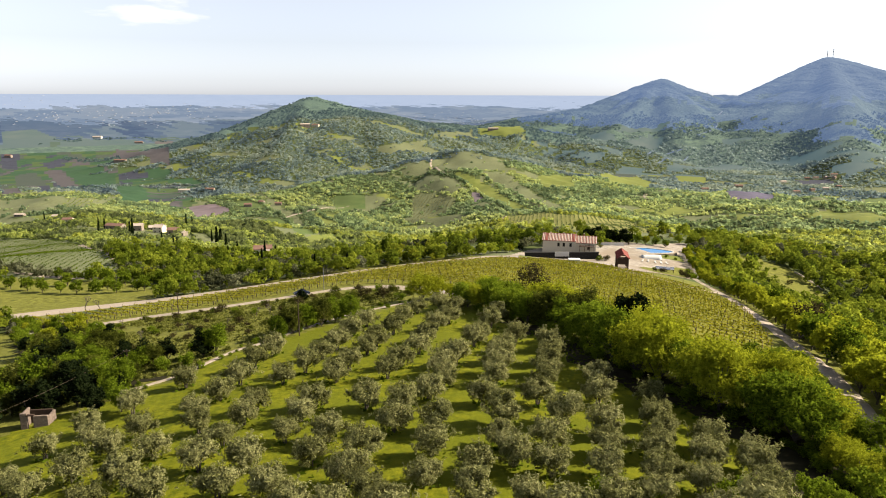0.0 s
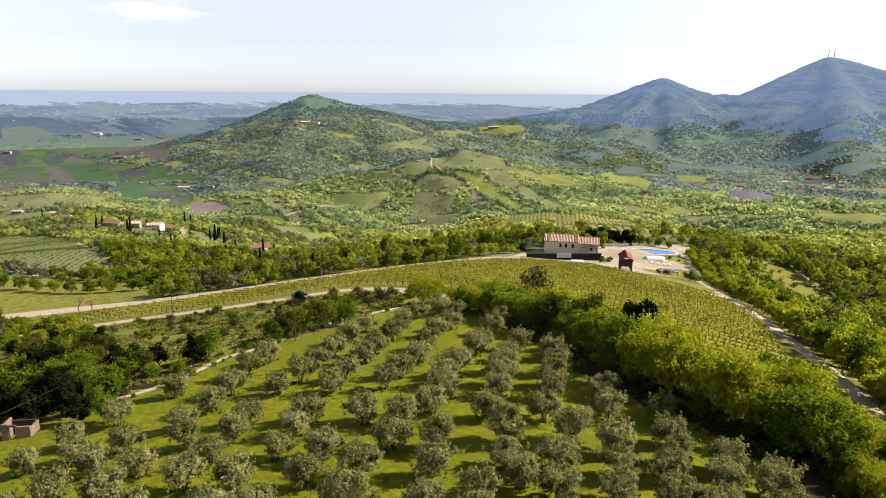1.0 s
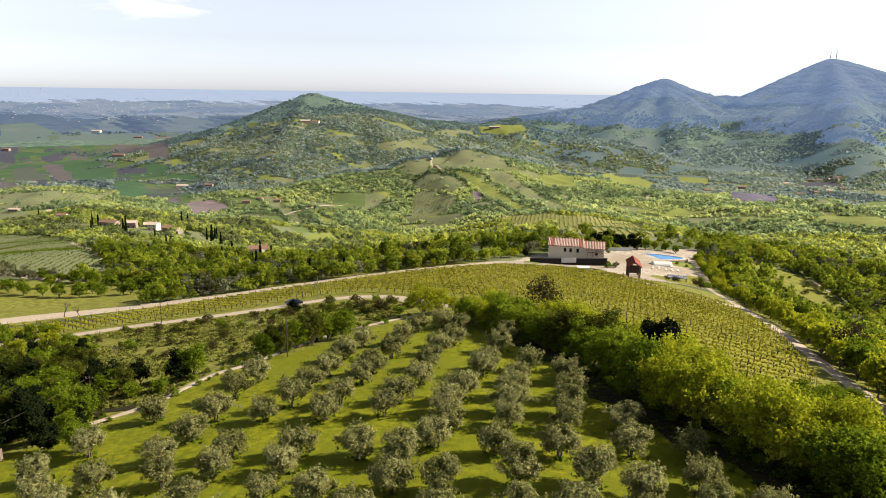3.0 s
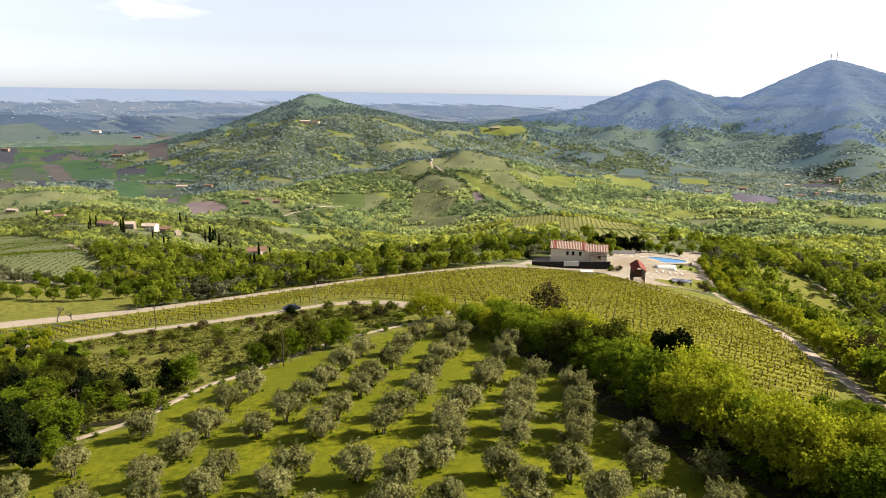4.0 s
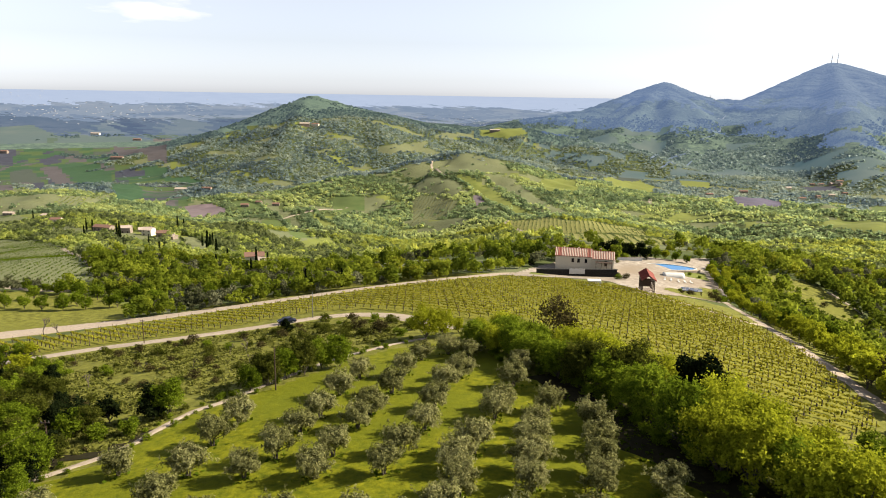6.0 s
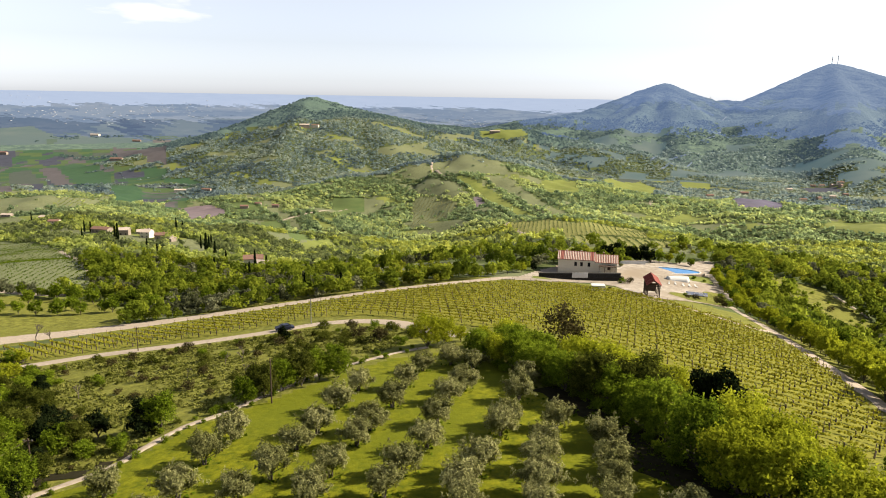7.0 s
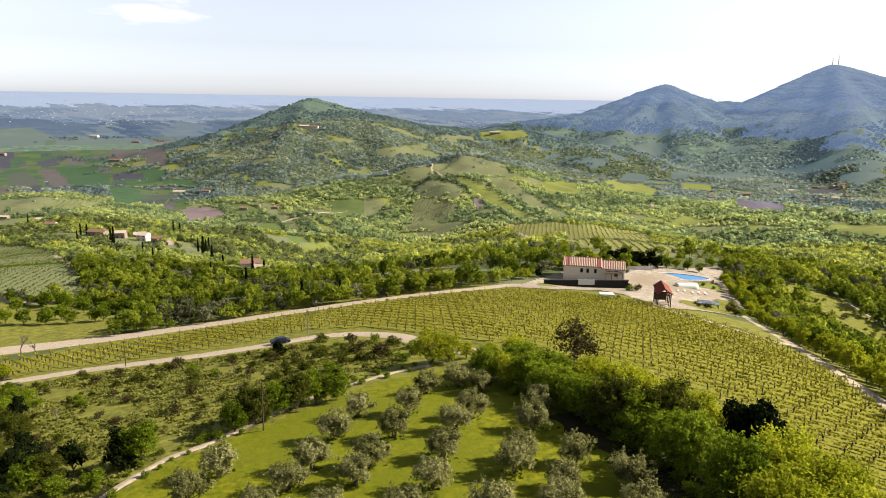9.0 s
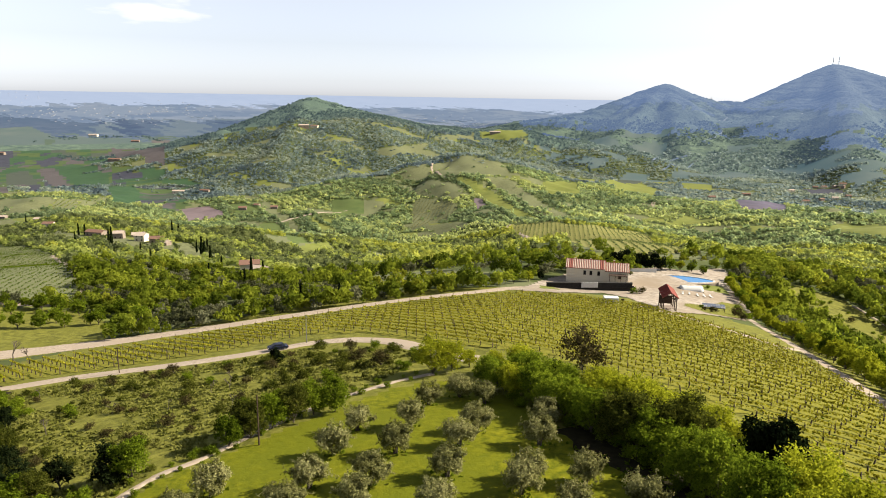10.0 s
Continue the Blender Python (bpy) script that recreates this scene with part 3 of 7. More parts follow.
OLIVES = [
    (-0.6, 134.1), (2.9, 130.5), (1.1, 120), (-2.6, 107), (5.9, 105.4), (-7.4, 122.7), (-1.1, 115.4), (8.5, 114.6),
    (10.2, 122.1), (-8.7, 114), (-5.1, 131.3), (-14.3, 122.5), (-16.2, 114.7), (-17.4, 106.1), (-10.9, 105.9), (-28, 106.1),
    (11.8, 104.2), (-11.9, 101.3), (-19, 101.3), (-13.7, 93.4), (-20.1, 93.7), (-3.7, 99.3), (-6, 93.3), (-22.4, 89.4),
    (-14.8, 88.3), (-7.6, 88.1), (2, 92.3), (8.4, 93), (16.4, 98.5), (15.4, 91.5), (-0.1, 88.3), (7.5, 87.6),
    (14.3, 86.4), (4.9, 102.3), (9.3, 98.2), (-37.6, 93.1), (-29.9, 85.1), (-29, 91.1), (-29.1, 99.3), (-23.4, 79.4),
    (-15.9, 78.7), (-9.3, 77), (-1.7, 78.7), (-41, 83.3), (-31.4, 79.6), (0.1, 82.9), (7, 83.4), (13.3, 82.2),
]
OLIVES += [
    (4.9, 76.2), (11.4, 75.6), (20.1, 82.3), (18.6, 75.6), (24.5, 75.1),
]
SCRUBLAND = [
    (-109.9, 163.1), (-86.8, 162.9), (-77.4, 166.9), (-51, 169.5), (-30.1, 176.3), (-11.9, 168.9), (-6.5, 159.8), (-11.6, 147.8),
    (-20.4, 139.9), (-31.4, 122.8), (-37.2, 115.8), (-39.6, 109.1), (-43.6, 100.8), (-57.3, 99.1),
]
GROVE = [
    (-75, 62), (-48.1, 91.3), (-41.2, 97.5), (-35.8, 112), (-30, 117.8), (-19.1, 131.9), (-10, 141.2), (-0.5, 143.7),
    (7.4, 133.2), (13.2, 115), (22, 103), (28, 88), (34, 75), (44, 50), (55, 20), (-60, 10),
]
THICKET = [
    (-123.2, 181.5), (-101.3, 178.4), (-76.3, 150.9), (-65.2, 127.3), (-49.8, 113.4), (-38.9, 105.5), (-43.1, 99.8), (-48.7, 96.8),
    (-55.8, 90.9),
]
HOUSE_PLOT = [
    (14, 232), (60, 205), (76, 180), (100, 240), (118, 300), (118, 332), (84, 330), (76, 298),
    (40, 296), (18, 264),
]
HOUSE_BACK = [
    (-10, 262), (20, 280), (60, 322), (128, 336), (190, 470), (60, 470), (-40, 400), (-60, 290),
]
MEADOW = [
    (141, 322), (150, 314), (158, 299), (158, 270), (148, 248), (138, 240), (133, 262), (134, 300),
]
HEDGE = [
    (3, 150), (5, 141), (11, 131), (18, 121), (23, 109), (26, 98), (29, 88), (34, 78),
    (38.5, 69), (40.5, 61), (39, 53),
]
OLIVES_NEAR = [
    (-45.5, 71), (-38.4, 64), (-45.1, 62.9), (-37.2, 69.4), (-43.9, 77.7), (-40.7, 59.2), (23.4, 54.1), (28.7, 53.2),
    (20.9, 61), (23.2, 68.5), (17.1, 66.3), (-32.5, 33.7), (-27.6, 33.1), (-20.6, 32.5), (-15.7, 33.9), (-8.6, 33.3),
    (-1.5, 34.7), (3.4, 34.1), (10.4, 33.5), (15.3, 34.9), (22.4, 34.3), (-31.9, 39.6), (-24.8, 39), (-19.9, 38.4),
    (-12.9, 39.8), (-8, 39.2), (-0.9, 40.6), (6.2, 40), (11.1, 39.4), (18.2, 40.8), (23, 40.2), (-36.1, 44.1),
    (-31.3, 45.5), (-24.2, 44.9), (-17.1, 44.3), (-12.2, 45.7), (-5.1, 45.1), (-0.3, 46.5), (6.8, 45.9), (13.9, 45.3),
    (18.8, 46.7), (25.8, 46.1), (-40.4, 50.6), (-35.6, 50), (-28.4, 51.4), (-23.6, 50.8), (-16.5, 50.2), (-9.4, 51.6),
]
OLIVES_NEAR += [
    (-4.5, 51), (2.6, 52.4), (7.4, 51.8), (14.5, 51.2), (-46.9, 55.1), (-32.7, 55.9), (-27.8, 57.3), (-20.8, 56.7),
    (-15.9, 56.1), (-8.8, 57.5), (-1.7, 56.9), (3.2, 58.3), (10.2, 57.7), (15.1, 57.1), (29.3, 57.9), (-51.2, 61.6),
    (-32.1, 61.8), (-25, 63.2), (-20.1, 62.6), (-13.1, 62), (-8.2, 63.4), (-1.1, 62.8), (6, 64.2), (10.9, 63.6),
    (22.8, 64.4), (-31.5, 67.7), (-24.4, 69.1), (-17.3, 68.5), (-12.4, 67.9), (-5.3, 69.3), (-0.5, 68.7), (6.6, 70.1),
    (13.7, 69.5), (-40.6, 72.8), (-35.8, 74.2), (-28.7, 73.6), (-23.8, 75), (-16.7, 74.4), (-4.8, 75.2), (28.2, 40.4),
    (10.2, 49.3), (26.7, 62.6), (25.2, 58.8), (3.3, 42.7), (19.8, 55.9), (26.1, 50.1), (18.3, 52.1), (-20.1, 48.8),
]
OLIVES_NEAR += [
    (-6.6, 54.3), (-27, 42.1), (16.3, 61.7), (7, 59.9), (-13.1, 52.5), (22.4, 48.1), (-21.5, 42),
]
FIELDS = []
# Fields, meadows and plots, as outlines in the plan
for outline in (
    ((18, 1316), (50, 1282), (78, 1231), (99, 1109), (123, 994), (139, 928), (103, 996), (72, 1109), (52, 1216)),
    ((109, 2390), (214, 3069), (272, 2368), (271, 2271), (204, 2237), (123, 2285)),
    ((182, 1321), (271, 1440), (237, 1227), (170, 1155)),
    ((357, 1553), (547, 1953), (513, 1677), (453, 1497), (336, 1362)),
):
    FIELDS.append((outline, FIELD_LIGHT))
for outline in (
    ((649, 1918), (723, 1883), (675, 1734), (614, 1765)),
    ((339, 1040), (379, 1097), (408, 1031), (382, 1009)),
    ((480, 887), (538, 962), (579, 905), (535, 793), (496, 814)),
    ((533, 2650), (580, 2570), (633, 2480), (529, 2255)),
):
    FIELDS.append((outline, FIELD_LIGHT))
for outline in (
    ((-140, 661), (-123, 743), (-107, 689), (-121, 606)),
    ((-216, 1139), (-187, 1148), (-156, 1002), (-178, 999)),
):
    FIELDS.append((outline, FIELD_LIGHT))
for outline in (
    ((-34, 1446), (20, 1549), (69, 1514), (127, 1451), (124, 1337), (72, 1319), (18, 1321), (-9, 1346)),
    ((-115, 1470), (-42, 1487), (-16, 1365), (-74, 1396)),
    ((-33, 2127), (97, 2346), (99, 2240), (-24, 2066)),
    ((-57, 1215), (-40, 1241), (7, 1179), (21, 1123), (7, 1041), (-50, 1027)),
):
    FIELDS.append((outline, FIELD_OLIVE))
for outline in (
    ((-433, 611), (-406, 606), (-327, 559), (-238, 447), (-162, 327), (-134, 278), (-155, 276), (-181, 292), (-202, 301), (-212, 301)),
    ((-726, 1103), (-597, 1074), (-518, 899), (-556, 837), (-586, 817), (-795, 1121)),
    ((-597, 1074), (-636, 1309), (-570, 1191), (-502, 898)),
    ((1130, 1912), (1268, 1961), (1332, 1971), (1113, 1852)),
):
    FIELDS.append((outline, FIELD_OLIVE))
for outline in (
    ((-190, 1851), (-130, 1872), (-40, 2021), (-68, 1853), (-136, 1756)),
    ((123, 1328), (142, 1159), (161, 1079), (176, 959), (144, 932), (124, 1075), (97, 1215), (77, 1298)),
    ((-97, 1379), (-27, 1343), (15, 1287), (42, 1208), (16, 1179), (-41, 1253)),
    ((-408, 1415), (-365, 1384), (-239, 1104), (-175, 915), (-191, 915), (-295, 1186), (-371, 1303)),
):
    FIELDS.append((outline, FIELD_OLIVE))
for outline in (
    ((-182, 1247), (-143, 1276), (-99, 1240), (-124, 1177), (-161, 1170)),
    ((-177, 685), (-152, 702), (-130, 749), (-136, 653), (-161, 645)),
):
    FIELDS.append((outline, FIELD_OLIVE))
for outline in (
    ((80, 925), (134, 892), (181, 828), (238, 823), (126, 395), (95, 369), (77, 419), (88, 839)),
):
    FIELDS.append((outline, FIELD_PALE))
for outline in (
    ((1003, 2223), (1103, 2103), (1278, 1979), (1357, 2011), (1070, 2033)),
    ((311, 1585), (530, 2018), (591, 1996), (366, 1592)),
    ((-1176, 1874), (-1175, 1962), (-962, 1657), (-1028, 1631)),
):
    FIELDS.append((outline, P_OLIVE))
for outline in (
    ((661, 2014), (895, 2176), (967, 2134), (762, 1968)),
    ((1062, 1890), (1201, 1847), (1283, 1887), (1062, 1778)),
    ((-1868, 2918), (-1792, 3032), (-1578, 2817), (-1571, 2574), (-1622, 2522)),
    ((-1354, 2254), (-1329, 2276), (-1233, 2123), (-1265, 2101)),
):
    FIELDS.append((outline, P_LIGHT))
for outline in (
    ((938, 1824), (1024, 1816), (1014, 1740), (909, 1706)),
    ((-1547, 2400), (-1513, 2443), (-1256, 2017), (-1315, 2044)),
    ((-1312, 2228), (-1288, 2301), (-1177, 2130), (-1189, 2059)),
    ((-971, 1628), (-962, 1657), (-767, 1332), (-729, 1225)),
):
    FIELDS.append((outline, P_DARK))
for outline in (
    ((583, 1028), (933, 1488), (1013, 1473), (830, 1197), (578, 961)),
    ((-409, 1316), (-342, 1297), (-308, 1205), (-352, 1181)),
    ((-209, 1280), (-157, 1303), (-135, 1200), (-181, 1164)),
    ((-292, 1095), (-247, 1102), (-134, 705), (-142, 658)),
):
    FIELDS.append((outline, FIELD_GREEN))
for outline in (
    ((-486, 1285), (-436, 1296), (-374, 1188), (-398, 1081)),
    ((47, 1164), (61, 1177), (66, 1100), (51, 1091)),
):
    FIELDS.append((outline, FIELD_BROWN))
for outline in (
    ((648, 1639), (624, 1271), (525, 1075), (503, 1184)),
):
    FIELDS.append((outline, FIELD_DARK))
for outline in (
    ((141, 322), (150, 314), (158, 299), (158, 270), (148, 248), (138, 240), (133, 262), (134, 300)),
    ((-199, 275), (-185, 275), (-126, 266), (-100, 235), (-95, 211), (-126, 184), (-132, 179)),
):
    FIELDS.append((outline, SCRUB))
for outline in (
    ((-1156, 2062), (-1119, 2138), (-908, 1880), (-796, 1653), (-774, 1495), (-968, 1787)),
    ((-742, 1533), (-737, 1650), (-641, 1477), (-563, 1259), (-592, 1251)),
    ((-812, 1860), (-744, 1863), (-687, 1715), (-775, 1795)),
):
    FIELDS.append((outline, P_GREEN))
for outline in (
    ((-1160, 1980), (-1139, 2031), (-861, 1611), (-879, 1573)),
    ((-1241, 2608), (-915, 2303), (-751, 1881), (-843, 1988), (-1050, 2239)),
    ((-1026, 1575), (-1003, 1602), (-740, 1192), (-759, 1167)),
):
    FIELDS.append((outline, P_BROWN))
for outline in (
    ((615, 2544), (700, 2611), (868, 2618), (836, 2578), (708, 2559)),
    ((474, 2325), (590, 2544), (623, 2466), (518, 2270)),
    ((1081, 2180), (1137, 1977), (1212, 1944), (1199, 1902), (1086, 1994)),
    ((962, 2418), (1056, 2411), (1065, 2365), (962, 2368)),
):
    FIELDS.append((outline, FIELD_LIGHT))
for outline in (
    ((643, 2466), (765, 2539), (792, 2467), (610, 2206)),
):
    FIELDS.append((outline, FIELD_LIGHT))
# Houses of the villages and farms
VILLAGE = []
VILLAGE += [
    # x, y, turn, length, depth, height, wall, roof, look
    (-461, 806, -10, 16, 9, 3.5, 0, 2, "pale low farmhouse on the far slope"),
    (-401, 718, 5, 12, 8, 3.5, 1, 0, "white walled house with red-brown roof"),
    (-539, 857, 0, 14, 7, 3, 0, 2, "pale long outbuilding among trees"),
    (-302, 618, -12, 19, 9, 4, 2, 0, "old stone house with a long terracotta roof"),
    (-260, 571, 8, 9, 8, 5.5, 0, 2, "pale two-storey house with yellowish wall"),
    (-263, 610, 20, 10, 8, 3.5, 0, 2, "low cream house beside trees"),
    (-234, 553, -5, 9, 9, 5.6, 1, 2, "white house with a pale flat-looking roof"),
    (-220, 546, 10, 10, 8, 4.5, 2, 1, "small house with an orange-red roof"),
    (-208, 534, -20, 7, 6, 3, 0, 2, "small cream annexe in a garden"),
    (-115, 425, 15, 13, 9, 5.2, 1, 0, "white house on the wooded slope"),
]
VILLAGE += [
    # x, y, turn, length, depth, height, wall, roof, look
    (-107, 416, -15, 9, 7, 3.5, 2, 2, "stone outbuilding beside the white house"),
    (-587, 1539, 4, 30, 12, 5, 1, 2, "long white farm building on the plain"),
    (-514, 1497, -4, 22, 10, 5, 0, 0, "farmstead with red roof in the valley"),
    (-353, 1221, 10, 16, 10, 5, 2, 0, "valley farmhouse with terracotta roof"),
    (-336, 1251, -20, 12, 9, 5, 0, 1, "valley house with a red roof"),
    (-300, 1230, 6, 14, 9, 5, 2, 0, "stone valley house among trees"),
    (812, 1560, 0, 18, 10, 6, 1, 0, "white village house in the eastern valley"),
    (870, 1601, 20, 14, 9, 6, 0, 0, "cream village house in the eastern valley"),
    (917, 1628, -15, 16, 10, 6, 1, 2, "pale village house in the eastern valley"),
    (971, 1669, 5, 15, 9, 6, 0, 1, "red-roofed village house in the eastern valley"),
]
VILLAGE += [
    # x, y, turn, length, depth, height, wall, roof, look
    (725, 1667, -10, 22, 11, 6, 2, 0, "stone farm in the eastern valley"),
    (616, 1600, 12, 20, 10, 5, 0, 0, "roadside farm in the eastern valley"),
    (-951, 2016, 4, 40, 14, 6, 0, 0, "long farm buildings on the plain"),
    (-1441, 2875, -6, 44, 16, 7, 1, 2, "pale farm sheds far out on the plain"),
    (-1229, 2781, 10, 36, 14, 6, 0, 0, "farmstead far out on the plain"),
    (-1481, 2335, 0, 26, 14, 9, 2, 0, "tall dark farmhouse on the plain"),
    (-418, 2091, 14, 34, 14, 9, 0, 2, "pale hillside village house"),
    (-390, 2112, -8, 26, 12, 8, 1, 0, "white hillside village house"),
    (1004, 1837, 0, 16, 10, 6, 1, 0, "white house in the far eastern village"),
    (1024, 1822, 20, 14, 10, 6, 0, 2, "cream house in the far eastern village"),
]
VILLAGE += [
    # x, y, turn, length, depth, height, wall, roof, look
    (981, 1837, -20, 15, 9, 6, 2, 0, "stone house in the far eastern village"),
    (1031, 1796, 40, 13, 9, 7, 0, 1, "red-roofed house in the far eastern village"),
    (876, 1754, 10, 18, 10, 6, 1, 2, "pale farm in the far eastern village"),
    (1043, 1821, -5, 20, 10, 6, 1, 0, "white farm in the far eastern village"),
    (166, 2312, 3, 40, 12, 7, 2, 2, "dark ruin on the grassy hilltop"),
]
# Lines of trees and shrubs between the fields
HEDGEROWS = []
HEDGEROWS += [
    [(-402, 1354), (-308, 1200), (-221, 1020), (-134, 705)],
    [(-365, 1384), (-273, 1230), (-178, 999)],
    [(-295, 1308), (-218, 1158), (-150, 1009)],
    [(-473, 1395), (-394, 1323), (-308, 1290)],
    [(-365, 1122), (-277, 1034), (-191, 915)],
    [(-250, 1332), (-176, 1276), (-103, 1302)],
    [(-252, 1651), (-151, 1460), (-76, 1434)],
    [(-539, 1414), (-538, 1319), (-487, 1063)],
    [(-715, 1601), (-648, 1673), (-498, 1551)],
    [(272, 1221), (332, 1180), (421, 1209)],
]
HEDGEROWS += [
    [(345, 1119), (428, 1138), (451, 974)],
    [(169, 1145), (235, 1189), (361, 1363)],
    [(18, 1295), (53, 1210), (71, 1098), (100, 974)],
    [(62, 1323), (97, 1215), (124, 1085), (148, 967)],
    [(497, 1245), (743, 1622), (909, 1706), (1008, 1679)],
    [(494, 979), (561, 985), (621, 950)],
    [(-390, 1538), (-309, 1514), (-215, 1396)],
    [(-122, 998), (-91, 1154), (-66, 1239)],
    [(-836, 1460), (-804, 1592), (-724, 1590)],
    [(-1532, 2568), (-1451, 2652), (-1271, 2637)],
]
HEDGEROWS += [
    [(-476, 715), (-377, 629), (-330, 627), (-297, 644)],
    [(-176, 374), (-213, 517), (-212, 619)],
    [(-715, 1189), (-709, 1249), (-741, 1406), (-706, 1442)],
    [(-1449, 2620), (-1410, 2649), (-1369, 2694)],
    [(-1327, 2565), (-1285, 2611)],
    [(-1446, 2464), (-1419, 2505)],
    [(-1329, 3040), (-1245, 3144), (-1119, 3111)],
    [(-1336, 2789), (-1242, 2754), (-915, 2303)],
    [(-1591, 2472), (-1524, 2529)],
    [(-977, 1893), (-944, 1958)],
]
HEDGEROWS += [
    [(-678, 1573), (-660, 1645), (-566, 1533), (-451, 1415)],
]


# ---- ground ----
def sheet(r0, r1, rings, spokes, chooser, mats, name):
    """A round sheet of land between two radii, finer to the north where the view lies."""
    r = np.geomspace(r0, r1, rings)
    if r0 < 50:
        r[0] = 0.2
    front = np.linspace(radians(-46), radians(46), spokes)
    back = np.linspace(radians(46), radians(314), 50)[1:-1]
    a = np.r_[front, back]
    R, A = np.meshgrid(r, a, indexing="ij")
    X, Y = R * np.sin(A), R * np.cos(A)
    Z = land(X, Y)
    if r1 > 2900:
        rough = np.clip((R - 2250) / 350, 0, 1) * np.clip((Z - PLAIN - 10 - rise(R)) / 110, 0, 1) * np.clip(1.3 - (Z + 70) / 300, 0.25, 1)
        Z = Z + rough * (12 * ragged(X, Y, 1.0, 0.006) + 9 * ragged(X, Y, 5.0, 0.015) + 5 * ragged(X, Y, 8.0, 0.04) + 2.5 * ragged(X, Y, 2.0, 0.11))
    n = len(a)
    i = np.arange(rings - 1)[:, None] * n + np.arange(n)[None]
    j = np.arange(rings - 1)[:, None] * n + (np.arange(n)[None] + 1) % n
    f = np.stack([i, i + n, j + n, j], -1).reshape(-1, 4)
    v = np.c_[X.ravel(), Y.ravel(), Z.ravel()]
    c = v[f].mean(1)
    return new(name, mesh_from(name, v, f, mats, chooser(c), smooth=True))


GROUND_MATS = [GRASS, SCRUB, WOOD_FLOOR, FIELD_GREEN, FIELD_LIGHT, FIELD_OLIVE, FIELD_BROWN, FIELD_DARK, P_GREEN, P_LIGHT, P_OLIVE, P_BROWN, P_DARK, FIELD_PALE, FAR_WOOD, FAR_SLOPE, FAR_MOUNTAIN, FAR_FIELD]


def dotted(a, b):
    """A chance number for each pair of whole numbers."""
    h = np.sin(a * 12.9898 + b * 78.233) * 43758.5453
    return h - np.floor(h)


def plots(x, y, size=1.0):
    """The patchwork of strip fields on the plain: a chance number for each point."""
    a = radians(21)
    u, v = (x * math.cos(a) + y * math.sin(a)) / size, (-x * math.sin(a) + y * math.cos(a)) / size
    cu, cv = np.floor((u + 40 * np.sin(v / 310)) / 300), np.floor((v + 50 * np.sin(u / 270)) / 360)
    turn = dotted(cu, cv) < 0.7
    wide = 42 + 60 * dotted(cv, cu + 5)
    strip = np.floor(np.where(turn, u, v) / wide)
    half = np.floor(np.where(turn, v, u) / 230)
    return dotted(strip + 7 * cu, half + 3 * cv)


def clearing(x, y):
    """Low where the woods leave a clearing."""
    return ragged(x, y, 2.0, 0.012) + 0.5 * ragged(x, y, 7.0, 0.04)


def on_plain(c):
    return (c[:, 2] < PLAIN + 14) & (c[:, 0] < -0.355 * c[:, 1] - 20 + 40 * ragged(c[:, 0], c[:, 1], 5.0, 0.01)) & (c[:, 1] > 1200)


def ground_kind(c):
    x, y = c[:, 0], c[:, 1]
    k = np.full(len(c), 2)
    clear = clearing(x, y)
    k[clear < -0.5] = 5
    k[(clear < -0.5) & (ragged(x, y, 3.0, 0.02) > 0.2)] = 4
    k[np.hypot(x / 120, (y - 130) / 130) < 1] = 1
    k[inside(GROVE, x, y)] = 0
    # painted haze: past 2250 m the glowing, bluish far materials take over
    high = c[:, 2] + 30 * ragged(x, y, 2.0, 0.008) + 22 * ragged(x, y, 7.0, 0.05)
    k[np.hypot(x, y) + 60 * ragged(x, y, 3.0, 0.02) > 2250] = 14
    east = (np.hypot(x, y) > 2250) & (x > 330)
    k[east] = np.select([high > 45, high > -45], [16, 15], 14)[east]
    pl = on_plain(c)
    h = plots(x, y, 0.5)
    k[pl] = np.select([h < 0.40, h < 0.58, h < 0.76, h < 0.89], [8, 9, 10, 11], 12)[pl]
    for outline, m in FIELDS:
        k[inside(outline, x, y)] = GROUND_MATS.index(m)
    # distant eastern fields switch to the glowing haze colour
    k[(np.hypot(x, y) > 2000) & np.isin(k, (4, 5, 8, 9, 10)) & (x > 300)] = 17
    return k


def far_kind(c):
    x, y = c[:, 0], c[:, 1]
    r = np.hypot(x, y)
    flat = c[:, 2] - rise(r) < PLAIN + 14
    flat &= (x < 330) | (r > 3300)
    # haze painted in steps: bluer with height, paler and brighter-glowing with distance
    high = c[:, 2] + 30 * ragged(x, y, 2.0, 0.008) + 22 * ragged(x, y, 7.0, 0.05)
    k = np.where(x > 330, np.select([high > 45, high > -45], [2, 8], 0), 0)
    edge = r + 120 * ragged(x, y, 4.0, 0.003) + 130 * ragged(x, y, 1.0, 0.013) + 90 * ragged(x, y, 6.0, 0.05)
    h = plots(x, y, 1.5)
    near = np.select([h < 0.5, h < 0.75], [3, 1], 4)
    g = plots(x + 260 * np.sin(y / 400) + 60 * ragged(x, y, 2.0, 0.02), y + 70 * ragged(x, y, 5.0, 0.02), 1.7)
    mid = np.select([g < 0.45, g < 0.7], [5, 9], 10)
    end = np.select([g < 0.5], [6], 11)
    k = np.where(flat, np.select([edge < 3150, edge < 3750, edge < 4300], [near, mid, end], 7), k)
    for outline, m in FIELDS:
        k[inside(outline, x, y)] = 3
    return k


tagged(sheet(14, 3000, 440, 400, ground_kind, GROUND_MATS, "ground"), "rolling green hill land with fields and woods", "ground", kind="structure")
